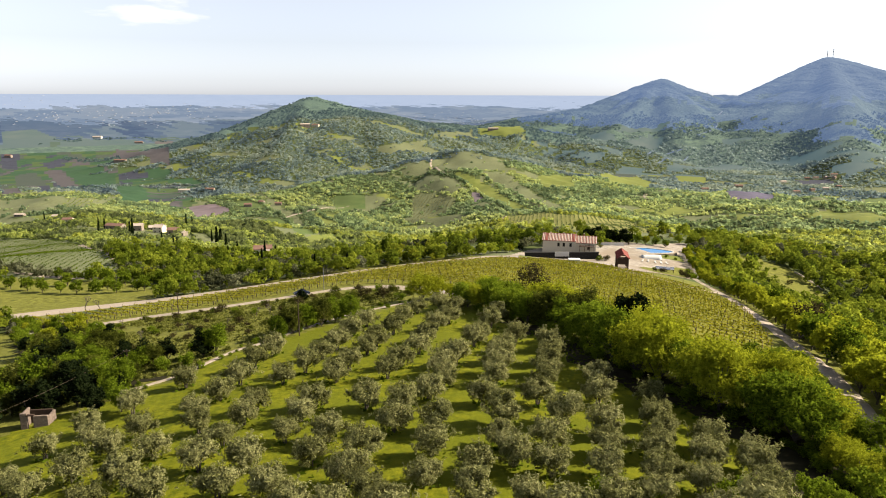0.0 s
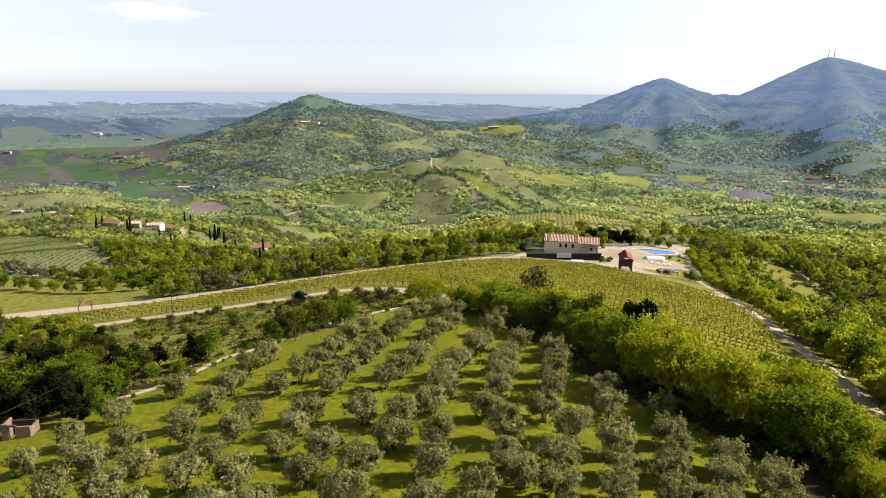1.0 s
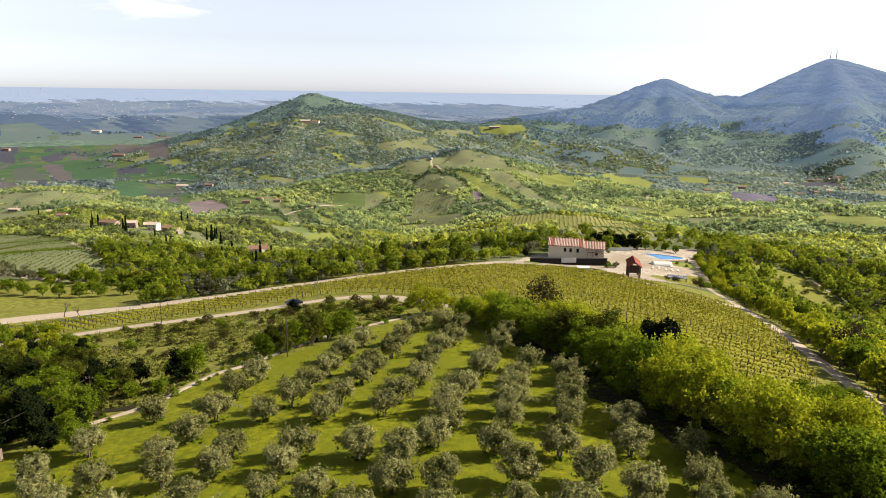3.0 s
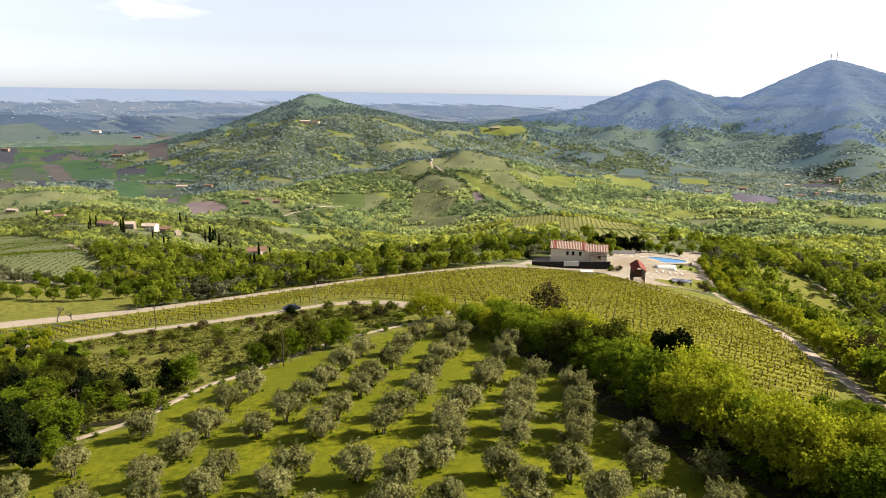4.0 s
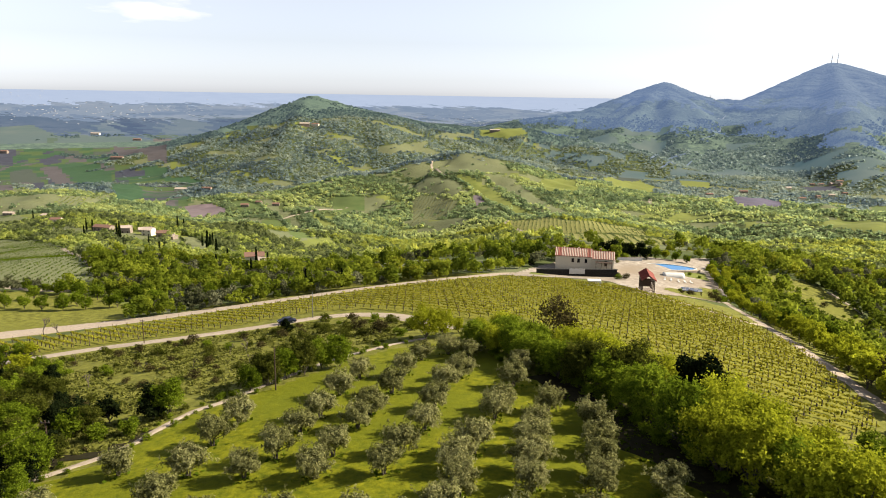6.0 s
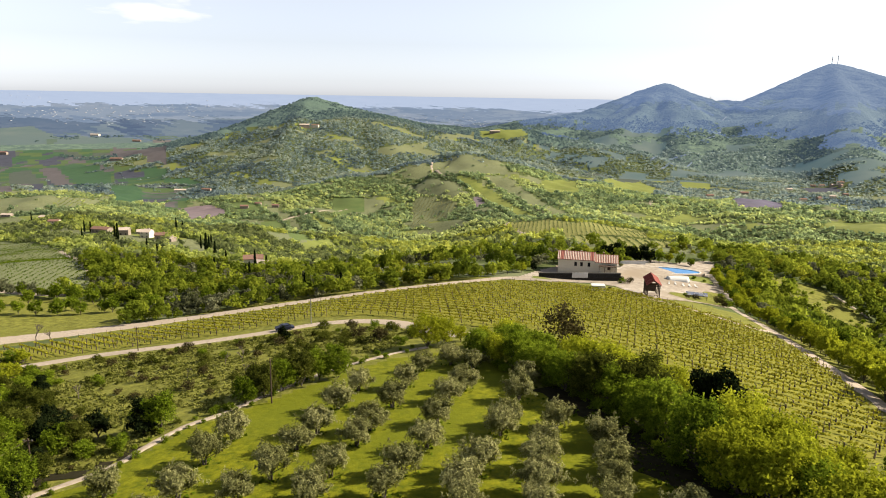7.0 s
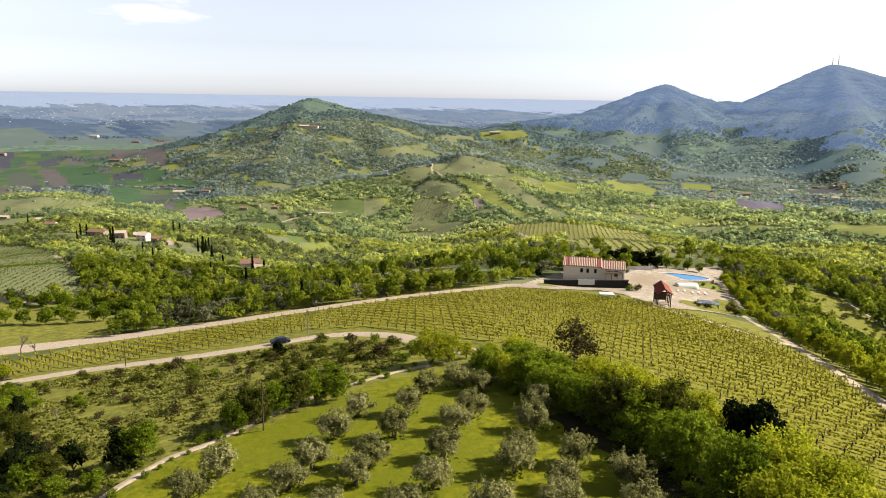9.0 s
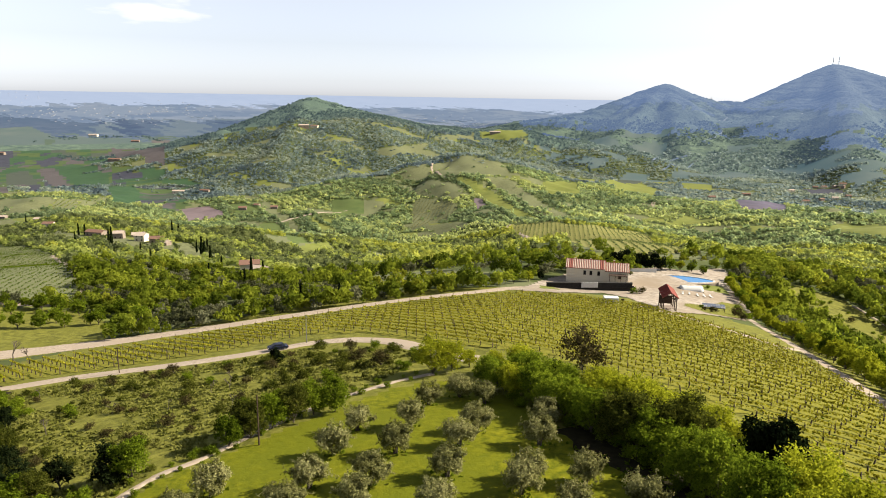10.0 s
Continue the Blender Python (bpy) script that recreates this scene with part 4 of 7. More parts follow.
# the backdrop's haze is emission in its materials
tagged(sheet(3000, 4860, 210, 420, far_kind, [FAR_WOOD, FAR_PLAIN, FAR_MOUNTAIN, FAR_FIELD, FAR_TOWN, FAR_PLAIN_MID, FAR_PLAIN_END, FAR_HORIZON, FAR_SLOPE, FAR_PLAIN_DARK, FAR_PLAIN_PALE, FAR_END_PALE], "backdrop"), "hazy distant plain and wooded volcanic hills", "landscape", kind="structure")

q, s = along(ROAD_UPPER, 2.0)
half = np.interp(q[:, 0], (-130, -60, -15), (7.0, 5.2, 3.7))
drape("road_upper", q - s * (half - 3.7)[:, None], s, half, 0.14, GRAVEL, "pale unpaved gravel road along the vineyard crest", "road", 6, 0.5)
q, s = along(ROAD_LOWER, 2.0)
drape("road_lower", q, s, 2.7, 0.14, GRAVEL, "pale gravel track with two worn wheel ruts", "road", 6, 0.3)
q, s = along(LANE, 1.5)
drape("lane", q, s, 0.75, 0.12, GRAVEL, "narrow pale lane between scrub and olive grove", "path", 4, 0.35)
q, s = along(ROAD_EAST, 2.0)
drape("road_east", q, s, 1.5, 0.14, GRAVEL, "gravel road between vineyard and tree line", "road", 6, 0.4)
patch("yard", YARD, 1.5, 0.17, YARD_GRAVEL, "bare pale gravel yard round the house", "yard")
q, s = along([(52, 226), (57, 221), (66, 207), (74.5, 186), (80, 190)], 2.0)
drape("vineyard_edge", q, s, 1.3, 0.13, GRAVEL, "pale worn strip along the vineyard's upper edge", "path", 4, 0.4)
patch("vineyard_ground", VINEYARD, 2.0, 0.08, VINE_GROUND, "grassy vineyard ground with dry tufts", "ground")
# a dark strip where the hedge's shade falls, the shade put into its colour
q, s = along([(x - 4.2, y - 0.5) for x, y in HEDGE[3:]], 2.0)
drape("hedge_shade", q, s, 4.2, 0.10, SHADE_FLOOR, "dark ground strip painted as the hedge's shade", "ground", 6, 1.6)
# a dark sheet that paints the thicket's shade onto the ground
patch("thicket_shade", THICKET, 2.0, 0.09, SHADE_FLOOR, "dark ground sheet painted as shade under the thicket", "ground", (SCRUBLAND,))


# ---- trees ----
def leaf_quads(c, size, rng, out=None, long=1.5, lean=0.5):
    """Corners of small leaf-like quads round the centres c; out: the way that each one faces by and large."""
    n = len(c)
    w = rng.normal(size=(n, 3))
    if out is not None:
        w = w * lean + out
    w /= np.linalg.norm(w, axis=1)[:, None] + 1e-9
    t = np.cross(w, rng.normal(size=(n, 3)))
    t /= np.linalg.norm(t, axis=1)[:, None] + 1e-9
    b = np.cross(w, t)
    s = size * rng.uniform(0.6, 1.3, (n, 1))
    t, b = t * s * 0.5 * long, b * s * 0.5
    bend = w * s * 0.22
    return np.stack([c - t - bend, c + b * 1.0, c + t - bend, c - b * 1.0], 1).reshape(-1, 3)


def leaf_points(c, size, rng, out, long=1.5, lean=0.5):
    """Corners of small pointed leaves, three each."""
    v = leaf_quads(c, size, rng, out, long, lean).reshape(-1, 4, 3)
    mid = v[:, :3].mean(1, keepdims=True) * 0.5 + v[:, 2:3] * 0.5
    half = (v[:, 1:2] - v[:, 3:4]) * 0.5
    return np.concatenate([v[:, :1], mid + half, mid - half], 1).reshape(-1, 3)


def lobed(n, lobes, rng, hollow=0.55):
    """Points in the outer part of several round lobes (x, y, z, r), and the way out of each."""
    lo = np.array(lobes)
    pick = rng.choice(len(lo), n, p=lo[:, 3] ** 2 / (lo[:, 3] ** 2).sum())
    d = rng.normal(size=(n, 3))
    d /= np.linalg.norm(d, axis=1)[:, None]
    r = lo[pick, 3] * rng.uniform(hollow, 1.0, n) ** 0.6
    return lo[pick, :3] + d * r[:, None] * (1, 1, 0.85), d


def crown_lobes(rng, high, wide, base, n, small=1.0):
    """Lobes of a broad crown between base and high."""
    out = [(0, 0, base + (high - base) * 0.5, wide * 0.30)]
    for k in range(n):
        a, u = k * 2.4 + rng.uniform(0, 1.0), rng.uniform(0, 1)
        z = base + (high - base) * (0.18 + 0.68 * u)
        rad = wide * 0.5 * math.sqrt(max(0.1, 1 - (1.5 * u - 0.55) ** 2)) * rng.uniform(0.5, 0.8)
        out.append((rad * math.cos(a), rad * math.sin(a), z, wide * small * rng.uniform(0.15, 0.25)))
    return out


def limbs(lobes, base, r, rng, stems=1):
    """A trunk, or several stems, that parts into limbs up to the lobes."""
    bm = bmesh.new()
    fork = Vector((rng.uniform(-0.1, 0.1), rng.uniform(-0.1, 0.1), base * 0.8))
    for k in range(stems):
        a = k * 6.28 / stems
        foot = Vector((math.cos(a), math.sin(a), 0)) * (0.35 * r * stems if stems > 1 else 0)
        tube(bm, foot + Vector((0, 0, -0.3)), fork + foot * 1.6, r, r * 0.7, 6)
    for x, y, z, lr in lobes[:7]:
        m = fork.lerp(Vector((x, y, z)), 0.5) + Vector((0, 0, 0.1 * lr))
        tube(bm, fork, m, r * 0.5, r * 0.3, 4)
        tube(bm, m, (x, y, z), r * 0.3, r * 0.12, 3)
    return bm


def tree_kind(name, seed, high, wide, base, n, leaves, size, leaf, trunk_r, stems=1, hollow=0.5, long=1.5, lobes=9, shoots=0.0):
    """The trunk and crown meshes of one kind of tree."""
    rng = np.random.default_rng(seed)
    lo = crown_lobes(rng, high, wide, base, lobes, (12 / max(12, lobes)) ** 0.9)
    if shoots:
        # leafy shoots that stand out of the lobes
        p, w = lobed(leaves // 13, lo, rng, hollow)
        w = w + rng.normal(0, 0.45, w.shape) + (0, 0, 0.5)
        w /= np.linalg.norm(w, axis=1)[:, None]
        u = rng.uniform(-0.3, 1, (len(p), 13, 1)) * rng.uniform(0.5, 1, (len(p), 1, 1)) * shoots
        c = (p[:, None] + w[:, None] * u + rng.normal(0, 0.14, u.shape[:2] + (3,))).reshape(-1, 3)
        d = np.repeat(w, 13, 0)
    else:
        c, d = lobed(leaves, lo, rng, hollow)
    keep = c[:, 2] > base * 0.6
    c, d = c[keep], d[keep]
    d = d + (0, 0, 0.6)
    v = leaf_points(c, size, rng, d, long, 1.2)
    crown = mesh_from(name + "_crown", v, np.arange(len(v)).reshape(-1, 3), leaf)
    trunk = bm_mesh(name + "_trunk", limbs(lo, base, trunk_r, rng, stems), BARK)
    return trunk, crown, n


def plant(kinds, x, y, scale, turn, name, label, category="tree", group="", tall=1.0, sink=0.05):
    """A tree of its own on the ground: an empty at its foot, a trunk and a crown."""
    trunk, crown, _ = kinds
    ob = new(name)
    ob.empty_display_size = 0.2
    ob.matrix_world = Matrix.LocRotScale((x, y, float(land(x, y)) - sink), Euler((0, 0, turn)), (scale, scale, scale * tall))
    part("trunk", trunk, None, ob)
    part("crown", crown, None, ob)
    return tagged(ob, label, category, group)


def olive_kind(seed, high=3.7, wide=4.0):
    """An olive: several leaning stems, and long leafy shoots that stand out of an open crown."""
    rng = np.random.default_rng(seed)
    bm = bmesh.new()
    cs = []
    for k in range(9):
        a, up = k * 0.7 + rng.uniform(-0.3, 0.3), rng.uniform(0.5, 1.25)
        way = Vector((math.cos(a) * math.cos(up), math.sin(a) * math.cos(up), math.sin(up)))
        foot, fork = Vector((math.cos(a) * 0.1, math.sin(a) * 0.1, -0.3)), Vector((math.cos(a) * 0.22, math.sin(a) * 0.22, 0.75))
        if k % 3 == 0:
            tube(bm, foot, fork, 0.12, 0.08, 5)
        long = rng.uniform(0.42, 0.62) * wide
        tip = fork + way * long
        tip.z = min(tip.z, high - 0.5)
        tube(bm, fork, tip, 0.05, 0.015, 3)
        for _ in range(10):
            u = rng.uniform(0.25, 1.0)
            p = np.array(fork.lerp(tip, u))
            w = np.array(way) * 0.6 + rng.normal(0, 0.55, 3) + (0, 0, 0.45)
            w /= np.linalg.norm(w)
            n = 22
            v = rng.uniform(0, 1, n) ** 0.8
            pts = p + w * (v * rng.uniform(0.5, 1.05))[:, None] + rng.normal(0, 0.13, (n, 3)) * (1.2 - 0.7 * v)[:, None]
            cs.append(pts)
    body, _ = lobed(2300, crown_lobes(rng, high * 0.93, wide * 0.95, 0.55, 18, 0.8), rng, 0.3)
    c = np.vstack(cs + [body])
    c = c[c[:, 2] > 0.4]
    v = leaf_points(c, 0.115, rng, c - (0, 0, 1.2), 3.4, 1.1)
    crown = mesh_from("olive_crown", v, np.arange(len(v)).reshape(-1, 3), OLIVE_LEAF)
    return bm_mesh("olive_trunk", bm, BARK), crown, 0


OLIVE = [olive_kind(10 + k) for k in range(6)]
BROAD = [tree_kind("broadleaf", 30 + k, 7.0, 6.2, 1.0, 0, 2700, 0.37, LEAF, 0.20, 1, 0.5, 1.5, 16, 0.7) for k in range(4)]
YELLOW = [tree_kind("locust", 50 + k, 6.5, 6.0, 0.8, 0, 2700, 0.36, LEAF_YELLOW, 0.18, 1, 0.45, 1.6, 16, 0.9) for k in range(4)]
BROAD_FINE = [tree_kind("broadleaf_fine", 40 + k, 7.0, 6.2, 0.45, 0, 7150, 0.205, LEAF, 0.20, 1, 0.35, 1.7, 22, 0.9) for k in range(3)]
YELLOW_FINE = [tree_kind("locust_fine", 60 + k, 6.5, 6.0, 0.4, 0, 7150, 0.19, LEAF_YELLOW, 0.18, 1, 0.3, 1.9, 22, 1.2) for k in range(3)]
DULL_FINE = [tree_kind("oak_fine", 45 + k, 6.8, 6.0, 0.45, 0, 7150, 0.2, LEAF_DULL, 0.20, 1, 0.35, 1.7, 22, 0.8) for k in range(3)]
DULL_BUSH = [tree_kind("dull_bush", 75 + k, 2.4, 3.2, 0.2, 0, 1700, 0.175, LEAF_DULL, 0.06, 3, 0.35, 1.7, 9, 0.6) for k in range(2)]
BUSH = [tree_kind("bush", 70 + k, 2.6, 3.2, 0.2, 0, 1700, 0.18, LEAF, 0.06, 3, 0.35, 1.6, 9, 0.5) for k in range(3)]
DARK = [tree_kind("evergreen", 90 + k, 7.0, 4.6, 0.5, 0, 4200, 0.28, LEAF_DARK, 0.2, 1, 0.4, 1.5, 16, 0.5) for k in range(2)]
BROWN = [tree_kind("brownish_bush", 95 + k, 3.2, 3.6, 0.3, 0, 1700, 0.17, LEAF_BROWN, 0.07, 3, 0.35, 1.7, 9, 0.7) for k in range(2)]


def cypress_kind(seed, high=8.0, wide=1.5):
    rng = np.random.default_rng(seed)
    n = 1100
    u = rng.uniform(0, 1, n)
    r = wide * 0.5 * np.minimum(1, (u + 0.03) * 7) * (1 - u) ** 0.55 * (1 + 0.12 * np.sin(u * 23)) + 0.05
    a = rng.uniform(0, 6.283, n)
    rr = r * rng.uniform(0.6, 1.0, n)
    c = np.c_[rr * np.cos(a), rr * np.sin(a), 0.25 + u * (high - 0.3)]
    d = np.c_[np.cos(a), np.sin(a), np.full(n, 0.6)]
    v = leaf_quads(c, 0.34, rng, d, 1.9, 0.4)
    crown = mesh_from("cypress_crown", v, np.arange(len(v)).reshape(-1, 4), LEAF_DARK)
    return bm_mesh("cypress_trunk", tube(bmesh.new(), (0, 0, -0.3), (0, 0, high * 0.8), 0.14, 0.04, 6), BARK), crown, 0


CYPRESS = [cypress_kind(5), cypress_kind(6, 7.5, 1.9)]

# The olive grove: every tree that stands in the planted rows
for k, (x, y) in enumerate(OLIVES):
    plant(OLIVE[k % 6], x, y, random.uniform(0.98, 1.18), random.uniform(0, 6.28), "olive_tree", "grey-green olive tree on mown grass", "olive tree", "olives in the grove", random.uniform(0.9, 1.1))
for x, y in OLIVES_NEAR:
    plant(OLIVE[random.randrange(6)], x, y, random.uniform(0.92, 1.18), random.uniform(0, 6.28), "olive_tree", "grey-green olive tree with a spreading feathery crown", "olive tree", "olives in the grove", random.uniform(0.9, 1.1))


# ---- woods ----
def template(seed, n, size, tall, wide, up=0.9, fine=False):
    rng = np.random.default_rng(seed)
    c, d = lobed(n, crown_lobes(rng, tall, wide, tall * 0.12, 7), rng, 0.8)
    if fine:
        return leaf_points(c, size, rng, d + (0, 0, up), 1.4, 0.5)
    return leaf_quads(c, size, rng, d + (0, 0, up), 1.3, 0.45)


def woodland(name, spots, shapes, mat, label, rng, size=(0.7, 1.35)):
    """Many trees that nobody could count, joined into one."""
    vs = []
    pick = rng.integers(0, len(shapes), len(spots))
    z = land(spots[:, 0], spots[:, 1])
    for k, t in enumerate(shapes):
        s = spots[pick == k]
        m = len(s)
        if not m:
            continue
        a, sc, st = rng.uniform(0, 6.283, m), rng.uniform(*size, m), rng.uniform(0.8, 1.25, m)
        ca, sa = np.cos(a) * sc, np.sin(a) * sc
        x = t[None, :, 0] * ca[:, None] - t[None, :, 1] * sa[:, None] + s[:, 0, None]
        y = t[None, :, 0] * sa[:, None] + t[None, :, 1] * ca[:, None] + s[:, 1, None]
        zz = t[None, :, 2] * (sc * st)[:, None] + z[pick == k][:, None] - 0.3
        vs.append(np.stack([x, y, zz], -1).reshape(-1, 3))
    v = np.vstack(vs)
    ob = new(name, mesh_from(name, v, np.arange(len(v)).reshape(-1, 3 if shapes is SHAPES_A else 4), mat))
    return tagged(ob, label, "woods", kind="stuff")


def spread_spots(r0, r1, cell, rng, open_share):
    """Jittered spots in the northern sector, but for fields, roads, yards and clearings."""
    n = int(2 * r1 / cell)
    g = (np.arange(n) - n / 2) * cell
    X, Y = np.meshgrid(g, g + r1 / 2)
    p = np.stack([X.ravel(), Y.ravel()], 1) + rng.uniform(-0.45, 0.45, (X.size, 2)) * cell
    x, y = p[:, 0], p[:, 1]
    r = np.hypot(x, y)
    keep = (r > r0) & (r < r1) & (y > 0) & (np.abs(np.arctan2(x, y)) < radians(38))
    p = p[keep]
    x, y = p[:, 0], p[:, 1]
    z = land(x, y)
    keep = np.ones(len(p), bool)
    for outline, m in FIELDS:
        keep &= ~inside(outline, x, y) | (rng.random(len(p)) < (0.06 if m is FIELD_OLIVE and r0 >= 900 else 0))
    for outline in (VINEYARD, YARD, GROVE, SCRUBLAND, HOUSE_PLOT, MEADOW, ROAD_LOWER + ROAD_UPPER[::-1]):
        keep &= ~inside(outline, x, y)
    for line, gap in ((ROAD_UPPER, 4.5), (ROAD_LOWER, 4), (LANE, 2.5), (ROAD_EAST, 4.5)):
        if r0 < 320:
            keep &= near_line(line, x, y) > gap
    keep &= ~(np.hypot(x / 112, (y - 120) / 118) < 1)
    pl = on_plain(np.c_[x, y, z])
    keep &= ~pl | (rng.random(len(p)) < 0.03)
    keep &= clearing(x, y) > open_share
    for hx, hy, *_ in VILLAGE:
        keep &= (np.abs(x - hx) > 13) | (y - hy > 9) | (hy - y > 26)
    keep &= ~(inside(HOUSE_BACK, x, y) & (rng.random(len(p)) < 0.75))
    rows = [p[keep]]
    for line in HEDGEROWS:
        h, _ = along(line, cell * 0.55)
        rr = np.hypot(h[:, 0], h[:, 1])
        rows.append(h[(rr > r0) & (rr < r1)] + rng.normal(0, cell * 0.16, (int(((rr > r0) & (rr < r1)).sum()), 2)))
    return np.vstack(rows)


rng = np.random.default_rng(3)
SHAPES_A = [template(200 + k, 230, 0.85, 6.2, 6.2, 0.25, True) for k in range(6)]
SHAPES_B = [template(220 + k, 40, 1.7, 5.6, 7.6, 0.5) for k in range(5)]
SHAPES_C = [template(240 + k, 14, 3.2, 5.2, 11.0, 0.8) for k in range(4)]
spots = spread_spots(60, 420, 4.5, rng, -0.95)
species = ragged(spots[:, 0], spots[:, 1], 6.0, 0.035) + rng.normal(0, 0.35, len(spots)) - np.where(spots[:, 0] < -30, 0.35, 0)
woodland("woodland", spots[(species >= -0.42) & (species <= 0.6)], SHAPES_A, WOODS, "dense fresh-green mixed wood on the slopes", rng, (0.5, 1.2))
woodland("woodland", spots[species > 0.6], SHAPES_A, WOODS_YELLOW, "yellow-green young trees in the wood", rng, (0.45, 1.0))
woodland("woodland", spots[species < -0.42], SHAPES_A, WOODS_GREY, "grey-green olive and scrub among the woods", rng, (0.4, 0.8))


def mixed(spots, shapes, mats, seed, k, labels, size, west=0.0):
    """A wood of three sorts of tree that stand in patches of their own."""
    sort = ragged(spots[:, 0], spots[:, 1], seed, k) + rng.normal(0, 0.3, len(spots)) + np.where(spots[:, 0] < -0.12 * spots[:, 1], west, 0.12)
    for pick, m, txt in zip((sort > 0.35, np.abs(sort) <= 0.35, sort < -0.35), mats, labels):
        woodland("woodland", spots[pick], shapes, m, txt, rng, size)


# each band further off takes leaves with more haze in their colour
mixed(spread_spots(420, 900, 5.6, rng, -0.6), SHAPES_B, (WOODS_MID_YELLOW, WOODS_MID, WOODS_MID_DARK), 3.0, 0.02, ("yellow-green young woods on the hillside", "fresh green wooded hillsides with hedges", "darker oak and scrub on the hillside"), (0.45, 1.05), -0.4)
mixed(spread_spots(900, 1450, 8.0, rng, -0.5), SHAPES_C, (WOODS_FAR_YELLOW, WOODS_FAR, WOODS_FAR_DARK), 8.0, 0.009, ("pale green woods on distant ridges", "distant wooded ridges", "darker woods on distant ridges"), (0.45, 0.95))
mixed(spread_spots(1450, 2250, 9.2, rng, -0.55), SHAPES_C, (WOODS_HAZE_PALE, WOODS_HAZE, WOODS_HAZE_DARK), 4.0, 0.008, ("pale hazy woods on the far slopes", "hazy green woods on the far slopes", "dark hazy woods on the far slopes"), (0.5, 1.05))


def far_spots(cell, seed):
    """Spots for clumps on the hills beyond: thick on the slopes, in lines and dots on the plain."""
    g = np.random.default_rng(seed)
    n = int(3600 / cell)
    X, Y = np.meshgrid(np.arange(n) * cell - 1800, np.arange(n) * cell + 1400)
    p = np.stack([X.ravel() * 1.25 + 250, Y.ravel()], 1) + g.uniform(-0.5, 0.5, (X.size, 2)) * cell
    r = np.hypot(p[:, 0], p[:, 1])
    ok_r = (r > 2230) & (r < 3750) & (np.abs(np.arctan2(p[:, 0], p[:, 1])) < radians(40))
    p = p[ok_r]
    x, y = p[:, 0], p[:, 1]
    z = land(x, y) - rise(np.hypot(x, y))
    slope = (z > PLAIN + 14) | ((x > 330) & (np.hypot(x, y) < 3300))
    ok = np.where(slope, ragged(x, y, 2.0, 0.006) + 0.6 * ragged(x, y, 5.0, 0.02) > np.where(x > 330, -0.75, -0.45), (ragged(x, y, 3.0, 0.01) + ragged(x, y, 8.0, 0.004) > 0.75) & (g.random(len(p)) < 0.5) & (r[ok_r] < 3200))
    for outline, _ in FIELDS:
        ok &= ~inside(outline, x, y)
    high = land(x, y) + 22 * ragged(x, y, 2.0, 0.008) + 14 * ragged(x, y, 7.0, 0.05)
    return p[ok], high[ok]


SHAPES_D = [template(260 + k, 8, 5.0, 6.0, 14.0, 0.6) for k in range(3)]
spots, high = far_spots(10.5, 6)
east = spots[:, 0] > 330
# haze painted by height: bluer, glowing leaves higher up the mountain
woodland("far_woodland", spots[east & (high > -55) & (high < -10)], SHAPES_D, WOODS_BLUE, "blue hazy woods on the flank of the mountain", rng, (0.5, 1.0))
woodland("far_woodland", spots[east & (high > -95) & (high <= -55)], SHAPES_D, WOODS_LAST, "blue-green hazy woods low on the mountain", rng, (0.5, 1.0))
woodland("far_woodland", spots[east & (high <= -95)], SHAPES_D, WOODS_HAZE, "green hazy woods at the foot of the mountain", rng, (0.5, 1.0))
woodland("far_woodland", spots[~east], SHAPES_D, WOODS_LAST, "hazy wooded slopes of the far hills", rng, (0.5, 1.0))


# ---- hedgerows and thickets near the grove ----
def jittered(outline, cell, seed):
    r = random.Random(seed)
    o = np.array(outline)
    out = []
    y = o[:, 1].min()
    while y < o[:, 1].max():
        x = o[:, 0].min()
        while x < o[:, 0].max():
            px, py = x + r.uniform(-0.4, 0.4) * cell, y + r.uniform(-0.4, 0.4) * cell
            if inside(outline, px, py):
                out.append((px, py))
            x += cell
        y += cell
    return out


dice = random.Random(11)
q, s = along(HEDGE, 3.4)
for k, (p, n) in enumerate(zip(q, s)):
    if p[1] > 141:
        continue
    for off in (-2.6, 2.2):
        x, y = p + n * (off + dice.uniform(-1.2, 1.2))
        if x > 24 and 97 < y < 110:
            continue
        kind = dice.choice([BROAD_FINE, BROAD_FINE, BROAD_FINE, DULL_FINE, YELLOW_FINE, YELLOW_FINE, BUSH, BUSH] if p[1] > 98 else [BROAD_FINE, BROAD_FINE, YELLOW_FINE, YELLOW_FINE, YELLOW_FINE, YELLOW_FINE, YELLOW_FINE, BUSH])
        sc = dice.uniform(1.0, 1.3) * (1.5 if kind is BUSH else 1.0) * (0.75 if p[1] > 128 else 0.6 if p[1] < 64 else 1.0)
        plant(dice.choice(kind), x, y, sc, dice.uniform(0, 6.28), "hedge_tree", "leafy tree in the hedgerow beside the olive grove", "tree", "hedgerow trees", dice.uniform(0.85, 1.1))
plant(DARK[0], 31.2, 101.8, 1.4, 1.0, "evergreen_tree", "very dark dense evergreen tree in the hedgerow", "tree")
plant(DARK[1], 29.0, 103.5, 1.15, 2.0, "evergreen_tree", "dark low evergreen at the hedge's foot", "tree")
plant(DARK[1], 13.0, 134.0, 0.8, 4.0, "evergreen_tree", "dark rounded evergreen in the hedge", "tree")
plant(BROWN[0], 20.5, 148.0, 2.2, 0.4, "brownish_tree", "round brownish tree against the vineyard", "tree")
plant(BROWN[1], 10.5, 143.5, 1.3, 1.4, "brownish_tree", "brownish bush against the vineyard", "bush")
